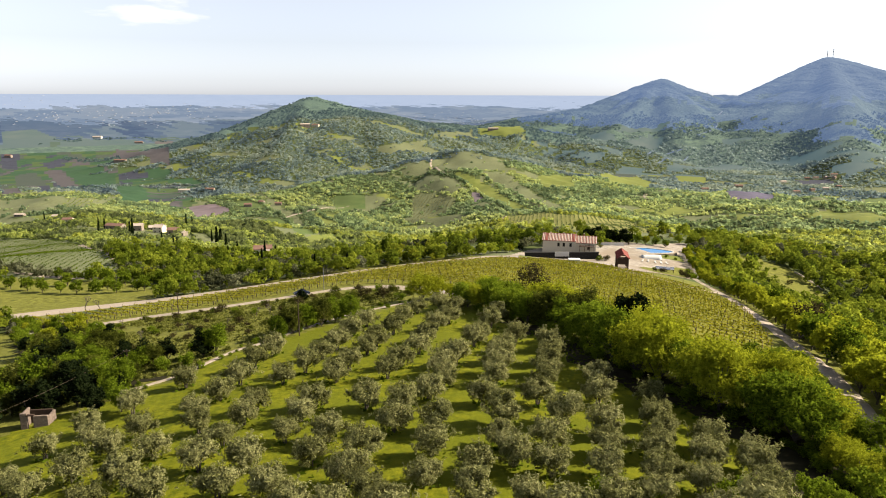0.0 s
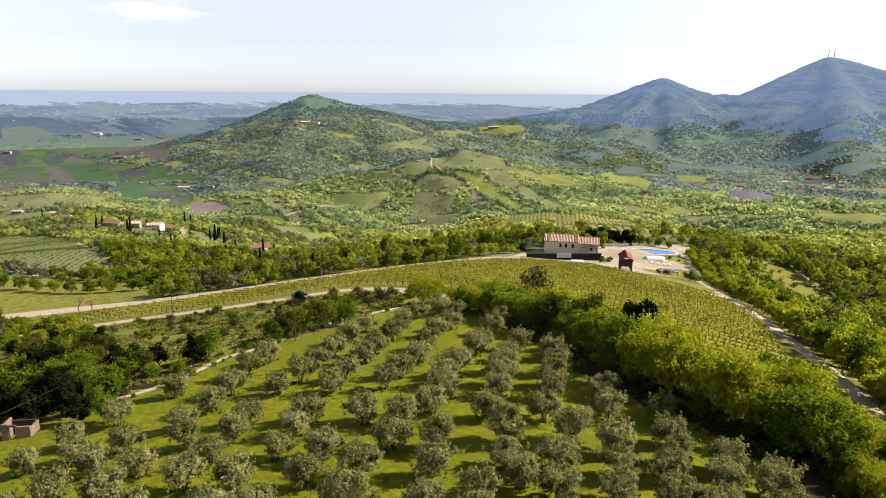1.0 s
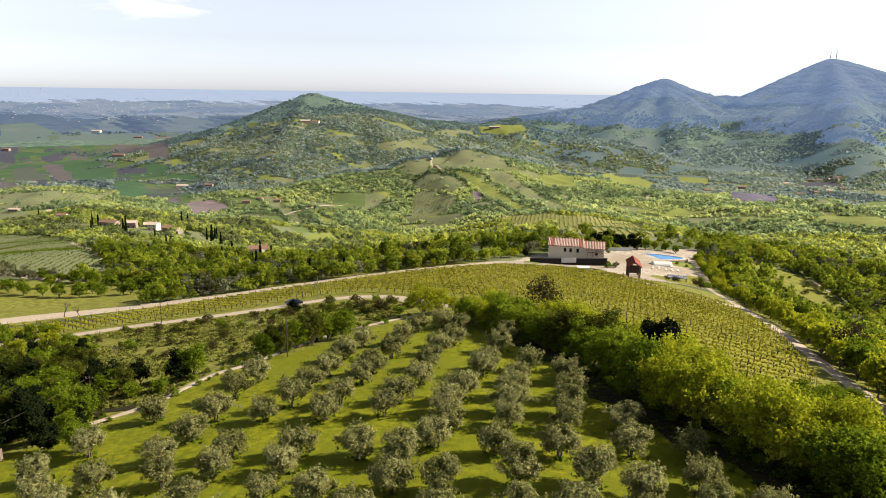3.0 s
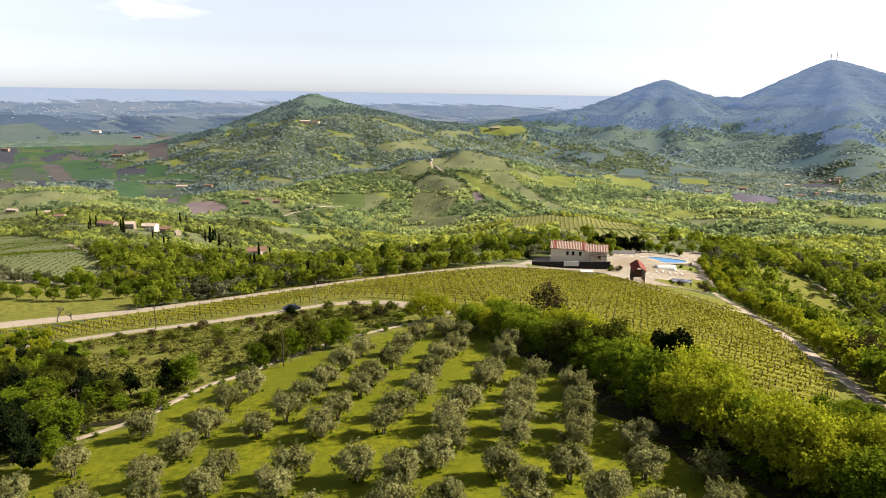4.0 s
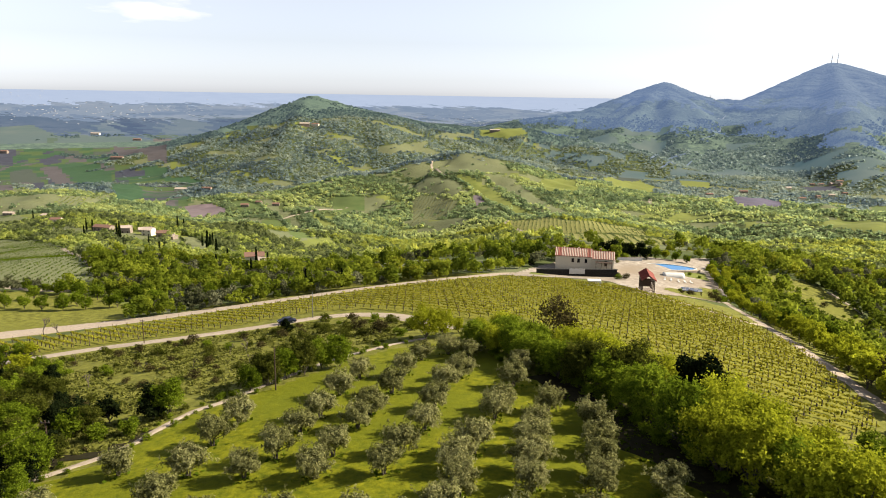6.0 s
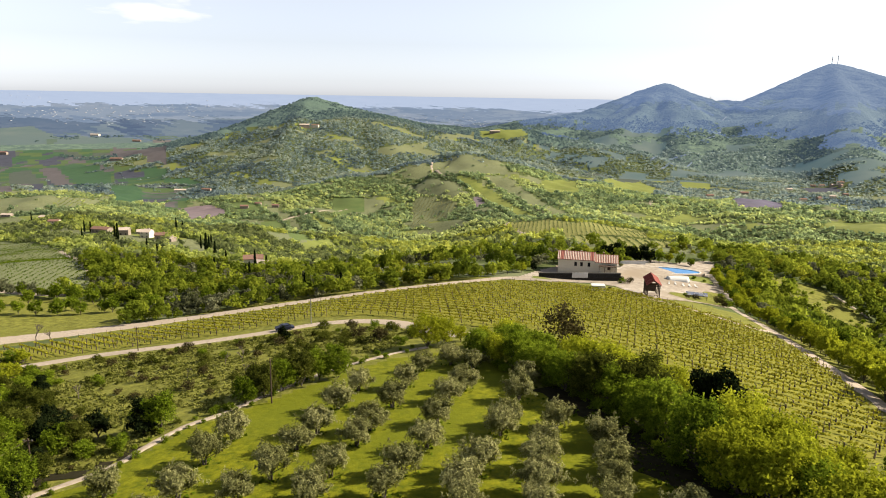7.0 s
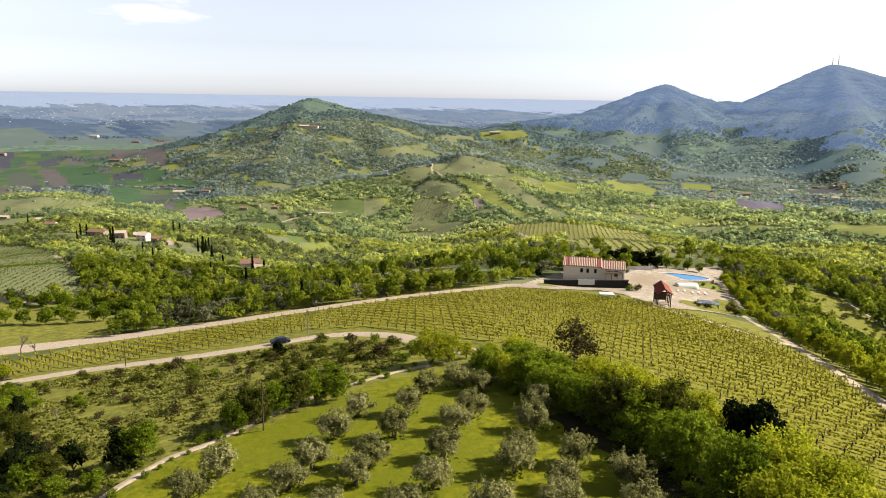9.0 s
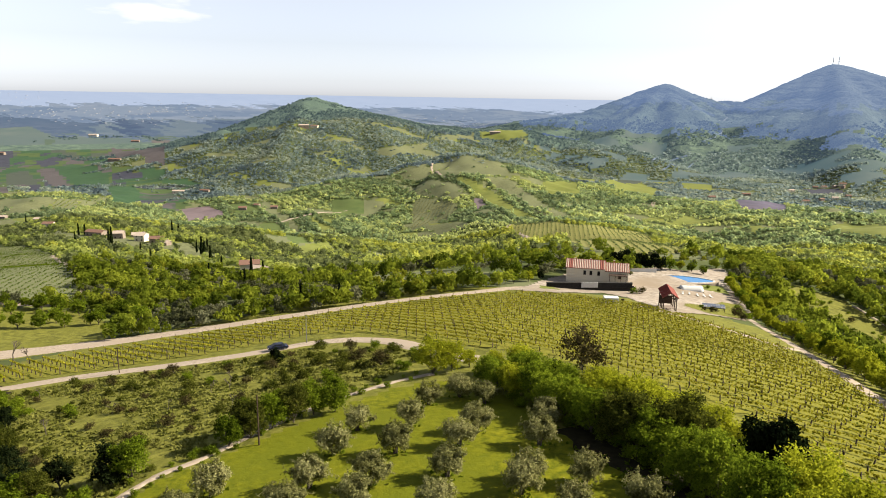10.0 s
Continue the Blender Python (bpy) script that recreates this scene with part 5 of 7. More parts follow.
for x, y, sc in ((-4.8, 147.6, 1.05), (-1.5, 148.8, 0.9), (5.5, 146.5, 0.6), (1.5, 151.0, 0.5), (9.5, 144, 0.85)):
    plant(dice.choice(YELLOW_FINE), x, y, sc, dice.uniform(0, 6), "broadleaf_tree", "rounded yellow-green tree by the gravel track", "tree", "trees at the bend")

for x, y, sc in ((41.0, 82.0, 0.8), (45.0, 79.0, 0.75), (48.0, 85.0, 0.7), (43.0, 88.5, 0.75), (47.5, 91.0, 0.65), (44.0, 73.5, 0.7), (51.0, 92.0, 0.55), (38.5, 90.5, 0.7)):
    plant(dice.choice(dice.choice([BROAD_FINE, YELLOW_FINE])), x, y, sc, dice.uniform(0, 6.28), "hedge_tree", "leafy tree between the hedgerow and the gravel road", "tree", "hedgerow trees")
for x, y, sc, tall in ((21, 133, 0.8, 0.9), (25, 127, 0.8, 0.9), (27.5, 121, 0.9, 0.9), (29.5, 115, 0.95, 0.85), (31.5, 110, 0.95, 0.85), (27, 116, 0.8, 0.9), (31.5, 121, 0.6, 0.8), (35, 112, 0.6, 0.8)):
    plant(dice.choice(YELLOW_FINE), x, y, sc, dice.uniform(0, 6.28), "hedge_tree", "feathery yellow-green tree where the hedgerow meets the vines", "tree", "hedgerow trees", tall)
# bushes where the hedge runs out towards the road, and the dark undergrowth along its foot
for x, y, sc, kind in ((13.7, 53.0, 0.9, BUSH), (24.9, 52.5, 1.0, BUSH), (32.0, 52.6, 1.1, BUSH), (37.8, 54.0, 1.2, BUSH), (40.7, 61.5, 0.42, YELLOW_FINE), (43.2, 66.5, 0.40, YELLOW_FINE), (44.6, 71.5, 0.36, BROAD_FINE), (33.5, 50.5, 0.42, BROAD_FINE), (17.5, 51.5, 0.8, BUSH), (46.5, 76.5, 0.35, YELLOW_FINE)):
    plant(dice.choice(kind), x, y, sc, dice.uniform(0, 6.28), "bush", "bright green bush at the end of the hedgerow", "bush", "bushes by the hedge")
for p, n in zip(*along(HEDGE, 3.0)):
    if 55 < p[1] < 134:
        side = -n if n[0] > 0 else n
        x, y = p + side * dice.uniform(2.6, 4.2)
        plant(dice.choice(BUSH), x, y, dice.uniform(0.5, 1.0), dice.uniform(0, 6.28), "undergrowth", "green bramble and young shoots at the hedge's foot", "bush", "hedge undergrowth", 0.8)

# the thicket west of the grove
for x, y in jittered(THICKET, 4.2, 4):
    if near_line(LANE, np.array([x]), np.array([y]))[0] < 2.5 or near_line(ROAD_LOWER, np.array([x]), np.array([y]))[0] < 4:
        continue
    if y < 87.5 and x > -60:
        continue
    far = y > 140
    kind = dice.choice([BROAD, BUSH, BUSH, YELLOW] if far else [BROAD_FINE, DULL_FINE, DULL_FINE, DULL_BUSH, BUSH, DARK])
    sc = dice.uniform(0.55, 1.0) * (1.6 if kind is BUSH else 0.9) * (0.7 if far else 1.0)
    plant(dice.choice(kind), x, y, sc, dice.uniform(0, 6.28), "thicket_tree", "leafy young tree in a dense thicket", "tree", "thicket trees", dice.uniform(0.8, 1.05))
for x in range(-100, -49, 5):
    for y in range(78, 100, 5):
        if -1.35 * y + 45 < x < -0.6 * y + 2 and not inside(GROVE, x, y) and not (x > -60 and y < 87.5):
            plant(dice.choice(dice.choice([BROAD, DULL_FINE, DARK])), x + dice.uniform(-1.5, 1.5), y + dice.uniform(-1.5, 1.5), dice.uniform(0.6, 0.95), dice.uniform(0, 6.28), "thicket_tree", "leafy young tree in a dense thicket", "tree", "thicket trees")
for x, y, sc, kind in ((-41.5, 111.5, 0.85, DARK), (-39.5, 112.0, 0.85, BROAD_FINE), (-28.4, 122.9, 0.8, DULL_FINE), (-26.3, 125.8, 0.78, BROAD_FINE), (-23.8, 127.6, 0.85, DULL_FINE), (-21.6, 130.4, 0.78, BROAD_FINE), (-30.6, 120.3, 0.66, BROAD_FINE), (-18.6, 131.0, 0.78, BROAD_FINE), (-29.8, 124.5, 0.75, DULL_FINE), (-26, 129, 0.6, BROAD_FINE), (-34, 118.5, 0.4, BUSH), (-32, 118.2, 0.5, BUSH)):
    plant(kind[0], x, y, sc, dice.uniform(0, 6), "lane_tree", "bright leafy tree beside the narrow lane", "tree", "trees along the lane")
for x, y, sc in ((-58.5, 89.0, 0.8), (-52.0, 90.0, 0.75), (-64.0, 86.5, 0.7), (-47.5, 93.5, 0.55), (-55.5, 94.0, 0.9), (-68.0, 92.0, 0.9), (-48.0, 112.0, 0.7)):
    plant(dice.choice(DARK), x, y, sc, dice.uniform(0, 6), "evergreen_tree", "dark dense evergreen in the shady thicket", "tree", "thicket evergreens")
for x, y in ((-58.5, 102.1), (-54, 99.1), (-52.8, 93.9), (-47.8, 90.8), (-47.8, 86.7), (-43.4, 85.2), (-47.8, 94.7), (-50.8, 89.8)):
    plant(dice.choice(dice.choice([BROAD_FINE, DARK])), x, y, dice.uniform(0.5, 0.8), dice.uniform(0, 6), "thicket_tree", "leafy young tree in a dense shady thicket", "tree", "thicket trees")
for p, n in zip(*along(LANE, 2.4)):
    for side in (-1, 1):
        if dice.random() < 0.6:
            x, y = p + n * side * dice.uniform(0.9, 1.7)
            plant(dice.choice(BUSH), x, y, dice.uniform(0.18, 0.42), dice.uniform(0, 6), "shrub", "low green shrub overhanging the narrow lane", "shrub", "shrubs along the lane")
plant(DARK[0], -35.3, 165.0, 0.55, 2.0, "dark_bush", "dark round evergreen bush by the gravel track", "bush")

# bushes on the rough slope
r = random.Random(21)
for x, y in jittered(SCRUBLAND, 4.2, 9):
    if near_line(LANE, np.array([x]), np.array([y]))[0] < 2.5 or near_line(ROAD_LOWER, np.array([x]), np.array([y]))[0] < 3.6 or r.random() < 0.35:
        continue
    kind = r.choice([BUSH, DULL_BUSH, DULL_BUSH, BROWN])
    east = x > -32 and y > 140
    plant(r.choice(kind), x, y, r.uniform(0.2, 0.75) * (1.5 if east else 1.0), r.uniform(0, 6.28), "shrub", "low shrub on the rough grassy slope", "shrub", "shrubs on the slope", r.uniform(0.6, 1.0))


def bare_kind(seed):
    """A leafless shrub: forking twigs."""
    rg = random.Random(seed)
    bm = bmesh.new()

    def grow(p, d, length, rad, depth):
        e = p + d * length
        tube(bm, p, e, rad, rad * 0.65, 4)
        if depth:
            for _ in range(3):
                nd = (d + Vector((rg.uniform(-0.8, 0.8), rg.uniform(-0.8, 0.8), rg.uniform(-0.1, 0.5)))).normalized()
                grow(e, nd, length * 0.72, rad * 0.62, depth - 1)

    grow(Vector((0, 0, -0.2)), Vector((0, 0, 1)), 0.9, 0.07, 3)
    return bm_mesh("bare_shrub", bm, BARK)


BARE = [bare_kind(k) for k in range(2)]
for k, (x, y, sc) in enumerate(((-41.9, 146.5, 1.2), (-40.6, 153.6, 1.0), (-39.3, 148.2, 1.1), (-46.5, 140, 0.9), (-56, 141, 1.0), (-62, 133, 1.2), (-36, 139, 0.8), (-78, 158, 1.1), (-101, 192, 2.2), (-108, 197, 2.4))):
    ob = new("bare_shrub", BARE[k % 2])
    ob.matrix_world = Matrix.LocRotScale((x, y, float(land(x, y))), Euler((0, 0, k * 1.3)), (sc, sc, sc))
    tagged(ob, "leafless dark twiggy shrub on the slope", "shrub", "bare shrubs")

# trees along the far side of the east road
q, s = along(ROAD_EAST, 4.2)
for p, n in zip(q, s):
    side = n if n[0] > 0 else -n
    near = p[1] < 135
    for off in (2.9 if near else 3.8, 8.2, 13.0):
        x, y = p + side * (off + dice.uniform(-1.4, 1.4))
        kind = dice.choice([YELLOW, YELLOW, YELLOW, YELLOW, BROAD])
        plant(dice.choice(kind), x, y, dice.uniform(0.75, 1.05) if near else dice.uniform(0.45, 0.85), dice.uniform(0, 6.28), "roadside_tree", "yellow-green tree lining the gravel road", "tree", "roadside trees", dice.uniform(0.85, 1.1))
for x, y in jittered(MEADOW, 7.5, 23):
    if dice.random() < 0.7:
        plant(dice.choice(dice.choice([BUSH, BUSH, BROWN])), x, y, dice.uniform(0.3, 0.8), dice.uniform(0, 6.28), "meadow_shrub", "low shrub on the dry meadow slope", "shrub", "shrubs on the meadow", dice.uniform(0.7, 1.0))
x, y = 70.5, 124.0
plant(BROWN[1], x, y, 2.3, 0.3, "brownish_tree", "thin brownish tree just coming into leaf", "tree")
spots = np.array(jittered([(62, 40), (68, 90), (80, 130), (98, 190), (108, 240), (116, 290), (122, 300), (135, 250), (130, 180), (115, 100), (100, 40)], 5.0, 17))
woodland("woodland", spots, SHAPES_A, WOODS, "dense yellow-green wood below the road", rng, (0.6, 1.0))

# cypresses and garden trees round the house
for k, (x, y, sc) in enumerate(((-47.6, 246.5, 0.95), (-35.6, 247.0, 0.88))):
    plant(CYPRESS[k], x, y, sc, k, "cypress", "slim dark cypress below the road", "cypress", "cypresses")
plant(CYPRESS[1], 0.5, 262.5, 0.72, 2, "cypress", "broad blunt dark cypress beside the road", "cypress", "", 0.9)


# ---- the vineyard ----
def post_mesh():
    bm = bmesh.new()
    tube(bm, (0, 0, -0.3), (0, 0, 1.95), 0.05, 0.04, 5)
    return bm_mesh("post", bm, POST_WOOD)


POST = post_mesh()
ROWS_WAY = radians(-47)
d, n = np.array([math.sin(ROWS_WAY), math.cos(ROWS_WAY)]), np.array([math.cos(ROWS_WAY), -math.sin(ROWS_WAY)])
vine_rng = np.random.default_rng(8)
o = np.array(VINEYARD, float)
t_all = np.arange(math.floor((o @ d).min() / 3) * 3, (o @ d).max(), 0.5)
for c in np.arange((o @ n).min() + 0.8, (o @ n).max(), 3.0):
    p_all = c * n + t_all[:, None] * d
    ok = inside(VINEYARD, p_all[:, 0], p_all[:, 1])
    # a row ends where it leaves the vineyard
    for run in np.split(np.flatnonzero(ok), np.flatnonzero(np.diff(np.flatnonzero(ok)) > 1) + 1):
        if len(run) < 12:
            continue
        t, p = t_all[run], p_all[run]
        z = land(p[:, 0], p[:, 1])
        row = new("vine_row")
        row.location = (p[0, 0], p[0, 1], z[0])
        tagged(row, "trellised vine row with thin young leaves", "vine row", "vineyard rows")
        base = np.array([p[0, 0], p[0, 1], z[0]])
        # young leaves along the wire, thicker at each vine, and low suckers
        m = len(t) * 9
        i = vine_rng.integers(0, len(t), m)
        bush = (0.5 + 0.5 * np.cos(t[i] * 6.283 / 3.0)) ** 2
        side = vine_rng.normal(0, 0.10, m) * (0.7 + bush)
        lift = 1.2 + vine_rng.normal(0, 0.09, m) + 0.2 * bush * vine_rng.uniform(0, 1, m)
        keep = ragged(p[i, 0], p[i, 1], 4.0, 0.5) + vine_rng.uniform(-0.5, 0.9, m) > -0.35
        cpt = (np.c_[p[i] + d * vine_rng.uniform(-0.25, 0.25, (m, 1)) + n * side[:, None], z[i] + lift] - base)[keep]
        v = leaf_quads(cpt, 0.29, vine_rng, np.tile((0, 0, 0.8), (len(cpt), 1)), 1.4, 0.7)
        part("foliage", mesh_from("foliage", v, np.arange(len(v)).reshape(-1, 4), VINE_LEAF), None, row)
        # vine stems, bent over at the wire
        first = int(round(-t[0] / 0.5)) % 6
        st = p[first::6] - base[:2]
        sz = z[first::6] - base[2]
        w = 0.085
        ring = np.array([(-w, -w), (w, -w), (w, w), (-w, w)])
        bend = vine_rng.normal(0, 0.10, (len(st), 1, 2))
        rings = [np.concatenate([st[:, None] + ring * k + bend * u + d * along_w, np.broadcast_to((sz + h)[:, None, None], (len(st), 4, 1))], 2) for k, u, along_w, h in ((1.0, 0, 0, -0.1), (0.8, 1, 0, 0.95), (0.5, 1, 0.5, 1.12))]
        vv = np.concatenate(rings, 1).reshape(-1, 3)
        b12 = np.arange(len(st))[:, None, None] * 12
        q4 = np.array([(0, 1, 5, 4), (1, 2, 6, 5), (2, 3, 7, 6), (3, 0, 4, 7)])
        q4 = np.vstack([q4, q4 + 4])[None]
        tagged(part("vine_stem", mesh_from("vine_stem", vv, (b12 + q4).reshape(-1, 4), VINE_WOOD), None, row), kind="stuff")
        # posts
        for k in [0] + list(range(first, len(t), 12)) + [len(t) - 1]:
            ob = new("post", POST)
            ob.parent = row
            ob.location = (p[k, 0] - base[0], p[k, 1] - base[1], z[k] - base[2])
            ob.rotation_euler = (random.uniform(-0.05, 0.05), random.uniform(-0.05, 0.05), 0)


# ---- rough grass ----
def tufts(name, outline, count, size, mat, label, seed, keep_off=()):
    """Tussocks of rough grass, joined."""
    g = np.random.default_rng(seed)
    o = np.array(outline, float)
    p = g.uniform(o.min(0), o.max(0), (count * 3, 2))
    p = p[inside(outline, p[:, 0], p[:, 1])]
    for line, gap in keep_off:
        p = p[near_line(line, p[:, 0], p[:, 1]) > gap]
    p = p[ragged(p[:, 0], p[:, 1], 3.0, 0.12) > -0.45][:count]
    c = np.repeat(np.c_[p, land(p[:, 0], p[:, 1]) + size * 0.25], 5, 0) + g.normal(0, size * 0.35, (len(p) * 5, 3)) * (1, 1, 0.35)
    v = leaf_quads(c, size, g, np.tile((0, 0, 0.5), (len(c), 1)), 1.3, 0.9)
    tagged(new(name, mesh_from(name, v, np.arange(len(v)).reshape(-1, 4), mat)), label, "grass", kind="stuff")


tufts("rough_grass", SCRUBLAND, 6000, 0.42, ROUGH_TUFT, "tussocky rough grass on the slope", 1, ((LANE, 1.2), (ROAD_LOWER, 2.4)))
tufts("rough_grass", THICKET, 1200, 0.4, ROUGH_TUFT, "rank grass under the thicket", 2, ((LANE, 1.2), (ROAD_LOWER, 2.4)))
g = np.random.default_rng(3)
feet = np.array(OLIVES + OLIVES_NEAR, float)
c = np.repeat(feet, 16, 0) + g.normal(0, 0.75, (len(feet) * 16, 2))
v = leaf_quads(np.c_[c, land(c[:, 0], c[:, 1]) + 0.12], 0.42, g, np.tile((0, 0, 0.6), (len(c), 1)), 1.3, 0.8)
tagged(new("long_grass", mesh_from("long_grass", v, np.arange(len(v)).reshape(-1, 4), GRASS_TUFT)), "longer green grass left round the olive trunks", "grass", kind="stuff")
edge = [(x - 9, y) for x, y in HEDGE[3:]] + [(x - 3, y) for x, y in HEDGE[:2:-1]]
tufts("hedge_grass", edge, 900, 0.32, GRASS_TUFT, "long grass along the hedge's shaded edge", 7)
tufts("vineyard_grass", VINEYARD, 4000, 0.24, GRASS_TUFT, "grass tufts between the vine rows", 4)

# the row of round trees between the western vineyard and the road
for x, y in ((-174, 258), (-166, 252), (-157, 248), (-149, 244), (-141, 242), (-134, 240), (-127, 240), (-120, 241), (-113, 243)):
    plant(dice.choice(BROAD), x, y, dice.uniform(0.65, 0.85), dice.uniform(0, 6), "field_tree", "round dark-green tree in a field row", "tree", "field row trees")
for x, y in ((-160.4, 275.5), (-151.2, 272), (-142.4, 267.2), (-134.6, 263.9), (-124.9, 258.5), (-116.6, 257.1), (-109.6, 256.3), (-108.3, 263.7), (-94.1, 248.5), (-87.8, 251), (-83, 252.9), (-146.8, 257.1), (-126.2, 247.3), (-110.6, 243.4), (-97.2, 243.1)):
    plant(dice.choice(BROAD), x, y, dice.uniform(0.55, 0.95), dice.uniform(0, 6), "orchard_tree", "leafy dark-green tree in the rough orchard", "tree", "orchard trees")


# ---- the farmhouse ----
house = new("farmhouse")
house.matrix_world = pose(54.0, 284.8, 1.1, 0, 0, -12)
tagged(house, "long cream farmhouse with a pale terracotta roof", "house")


def gable_block(x0, x1, y0, y1, low, eave, ridge):
    """A block with a gable at each end."""
    bm = bmesh.new()
    m = (y0 + y1) / 2
    a = [bm.verts.new(c) for c in ((x0, y0, low), (x0, y1, low), (x0, y1, eave), (x0, m, ridge), (x0, y0, eave))]
    b = [bm.verts.new(c) for c in ((x1, y0, low), (x1, y1, low), (x1, y1, eave), (x1, m, ridge), (x1, y0, eave))]
    bm.faces.new(a)
    bm.faces.new(b[::-1])
    for k in range(5):
        j = (k + 1) % 5
        bm.faces.new((a[k], b[k], b[j], a[j]))
    bmesh.ops.recalc_face_normals(bm, faces=bm.faces)
    return bm


def tiled_roof(parent, x0, x1, y0, y1, eave, ridge, over, step, mats, rng_roof):
    """Roof boards and, on each slope, half-round courses of tiles from ridge to eave."""
    m = (y0 + y1) / 2
    slope = (ridge - eave) / (m - y0)
    roof = None
    for side, ye in ((-1, y0 - over), (1, y1 + over)):
        ze = eave - over * slope
        bm = bmesh.new()
        c = [(x0 - over, ye, ze), (x1 + over, ye, ze), (x1 + over, m, ridge), (x0 - over, m, ridge)]
        lo = [bm.verts.new(p) for p in c]
        hi = [bm.verts.new((p[0], p[1], p[2] + 0.14)) for p in c]
        bm.faces.new(lo)
        bm.faces.new(hi)
        for k in range(4):
            j = (k + 1) % 4
            bm.faces.new((lo[k], lo[j], hi[j], hi[k]))
        bmesh.ops.recalc_face_normals(bm, faces=bm.faces)
        roof = part("roof", bm, mats[0], parent)
        x = x0 - over + step / 2
        while x < x1 + over:
            b = bmesh.new()
            w, h = step * 0.25, step * 0.24
            prof = [(-w, 0), (-w * 0.6, h * 0.8), (0, h), (w * 0.6, h * 0.8), (w, 0)]
            rows = []
            for yy, zz in ((ye - side * -0.02, ze + 0.14), (m, ridge + 0.14)):
                rows.append([b.verts.new((x + u, yy, zz + v)) for u, v in prof])
            for k in range(4):
                b.faces.new((rows[0][k], rows[0][k + 1], rows[1][k + 1], rows[1][k]))
            b.faces.new(rows[0])
            part("tile_course", b, mats[1 + (rng_roof.random() < 0.15)], roof)
            x += step
    bm = bmesh.new()
    tube(bm, (x0 - over, m, ridge + 0.14), (x1 + over, m, ridge + 0.14), 0.16, 0.16, 8)
    part("ridge_tiles", bm, mats[0], roof)
    return roof


def window_at(parent, x, y, z, w, h):
    """A window in a wall that faces -y: a frame, a dark pane, a sill and shutters folded against the reveal."""
    win = part("window", boxed(x - w / 2, y - 0.03, z, x + w / 2, y + 0.12, z + h), DARK_WOOD, parent)
    part("pane", boxed(x - w / 2 + 0.07, y - 0.045, z + 0.07, x + w / 2 - 0.07, y - 0.02, z + h - 0.07), DARK_GLASS, win)
    part("mullion", boxed(x - 0.03, y - 0.07, z + 0.05, x + 0.03, y - 0.04, z + h - 0.05), DARK_WOOD, win)
    part("sill", boxed(x - w / 2 - 0.1, y - 0.16, z - 0.1, x + w / 2 + 0.1, y + 0.05, z, bevel=0.02), PALE_STONE, win)


roof_rng = random.Random(2)
part("wall", gable_block(-11, 2.6, -5, 5, -3, 3.35, 5.3), PALE_WALL, house)
part("wall", gable_block(2.604, 11, -4.7, 5, -3, 2.75, 4.6), PALE_WALL, house)
tiled_roof(house, -11, 2.6, -5, 5, 3.35, 5.3, 0.4, 0.62, (TILE, TILE_PALE, TILE), roof_rng)
tiled_roof(house, 3.1, 11, -4.7, 5, 2.75, 4.6, 0.4, 0.62, (TILE, TILE_PALE, TILE), roof_rng)
for x in (-4.4, -2.2, 0.6):
    window_at(house, x, -5, 0.95, 0.95, 1.5)
for x, y in ((-8.0, 1.0), (-2.5, 0.8), (6.0, 0.6)):
    ch = part("chimney", boxed(x - 0.25, y - 0.25, 4.0, x + 0.25, y + 0.25, 5.55, bevel=0.03), TILE, house)
    part("chimney_cap", boxed(x - 0.34, y - 0.34, 5.55, x + 0.34, y + 0.34, 5.64, bevel=0.02), TILE_PALE, ch)
door = part("door", boxed(7.5, -4.79, 0.0, 8.6, -4.6, 2.1), DARK_WOOD, house)
part("handle", boxed(7.6, -4.85, 1.0, 7.66, -4.78, 1.15), GREY_METAL, door)
# porch
porch = new("porch")
porch.matrix_world = house.matrix_world.copy()
tagged(porch, "low dark lean-to porch against the farmhouse front", "porch")
part("porch_roof", boxed(4.2, -7.6, 1.75, 10.4, -4.72, 1.9, bevel=0.02), DARK_WOOD, porch)
for x in (4.4, 6.4, 8.4, 10.2):
    part("porch_post", boxed(x - 0.08, -7.5, -2.2, x + 0.08, -7.34, 1.75), DARK_WOOD, porch)

# terrace wall in dark stone with single blocks
terrace = new("terrace_wall")
terrace.matrix_world = pose(49.0, 271.3, 0.25, 0, 0, 2)
tagged(terrace, "dark stone terrace wall before the house", "wall")
part("wall_core", boxed(-15.6, -0.3, -2.2, 14.6, 0.5, 1.3, bevel=0.04), STONE, terrace)
blk = [bm_mesh("stone", boxed(-w / 2, -0.14, 0, w / 2, 0.1, 0.42, bevel=0.04), STONE) for w in (0.8, 1.1, 1.4)]
for k in range(4):
    x = -15.5
    while x < 14.0:
        w = roof_rng.randrange(3)
        wide = (0.8, 1.1, 1.4)[w] + 0.05
        ob = new("stone", blk[w])
        ob.parent = terrace
        ob.location = (x + wide / 2, -0.32 - roof_rng.uniform(0, 0.05), -0.55 + k * 0.46)
        x += wide
part("coping", boxed(-15.8, -0.5, 1.3, 14.8, 0.6, 1.42, bevel=0.03), STONE, terrace)
lattice = new("lattice_screen")
lattice.matrix_world = pose(48.4, 270.3, 0.1, 0, 0, 2)
tagged(lattice, "white slatted screen against the dark terrace wall", "screen")
part("panel_frame", boxed(-2.9, -0.05, 0.0, 2.9, 0.05, 1.9), WHITE, lattice)
for k in range(12):
    part("slat", boxed(-2.8 + k * 0.48, -0.12, 0.05, -2.62 + k * 0.48, -0.05, 1.85), WHITE, lattice)

# ---- the open shed with the red roof ----
shed = new("open_shed")
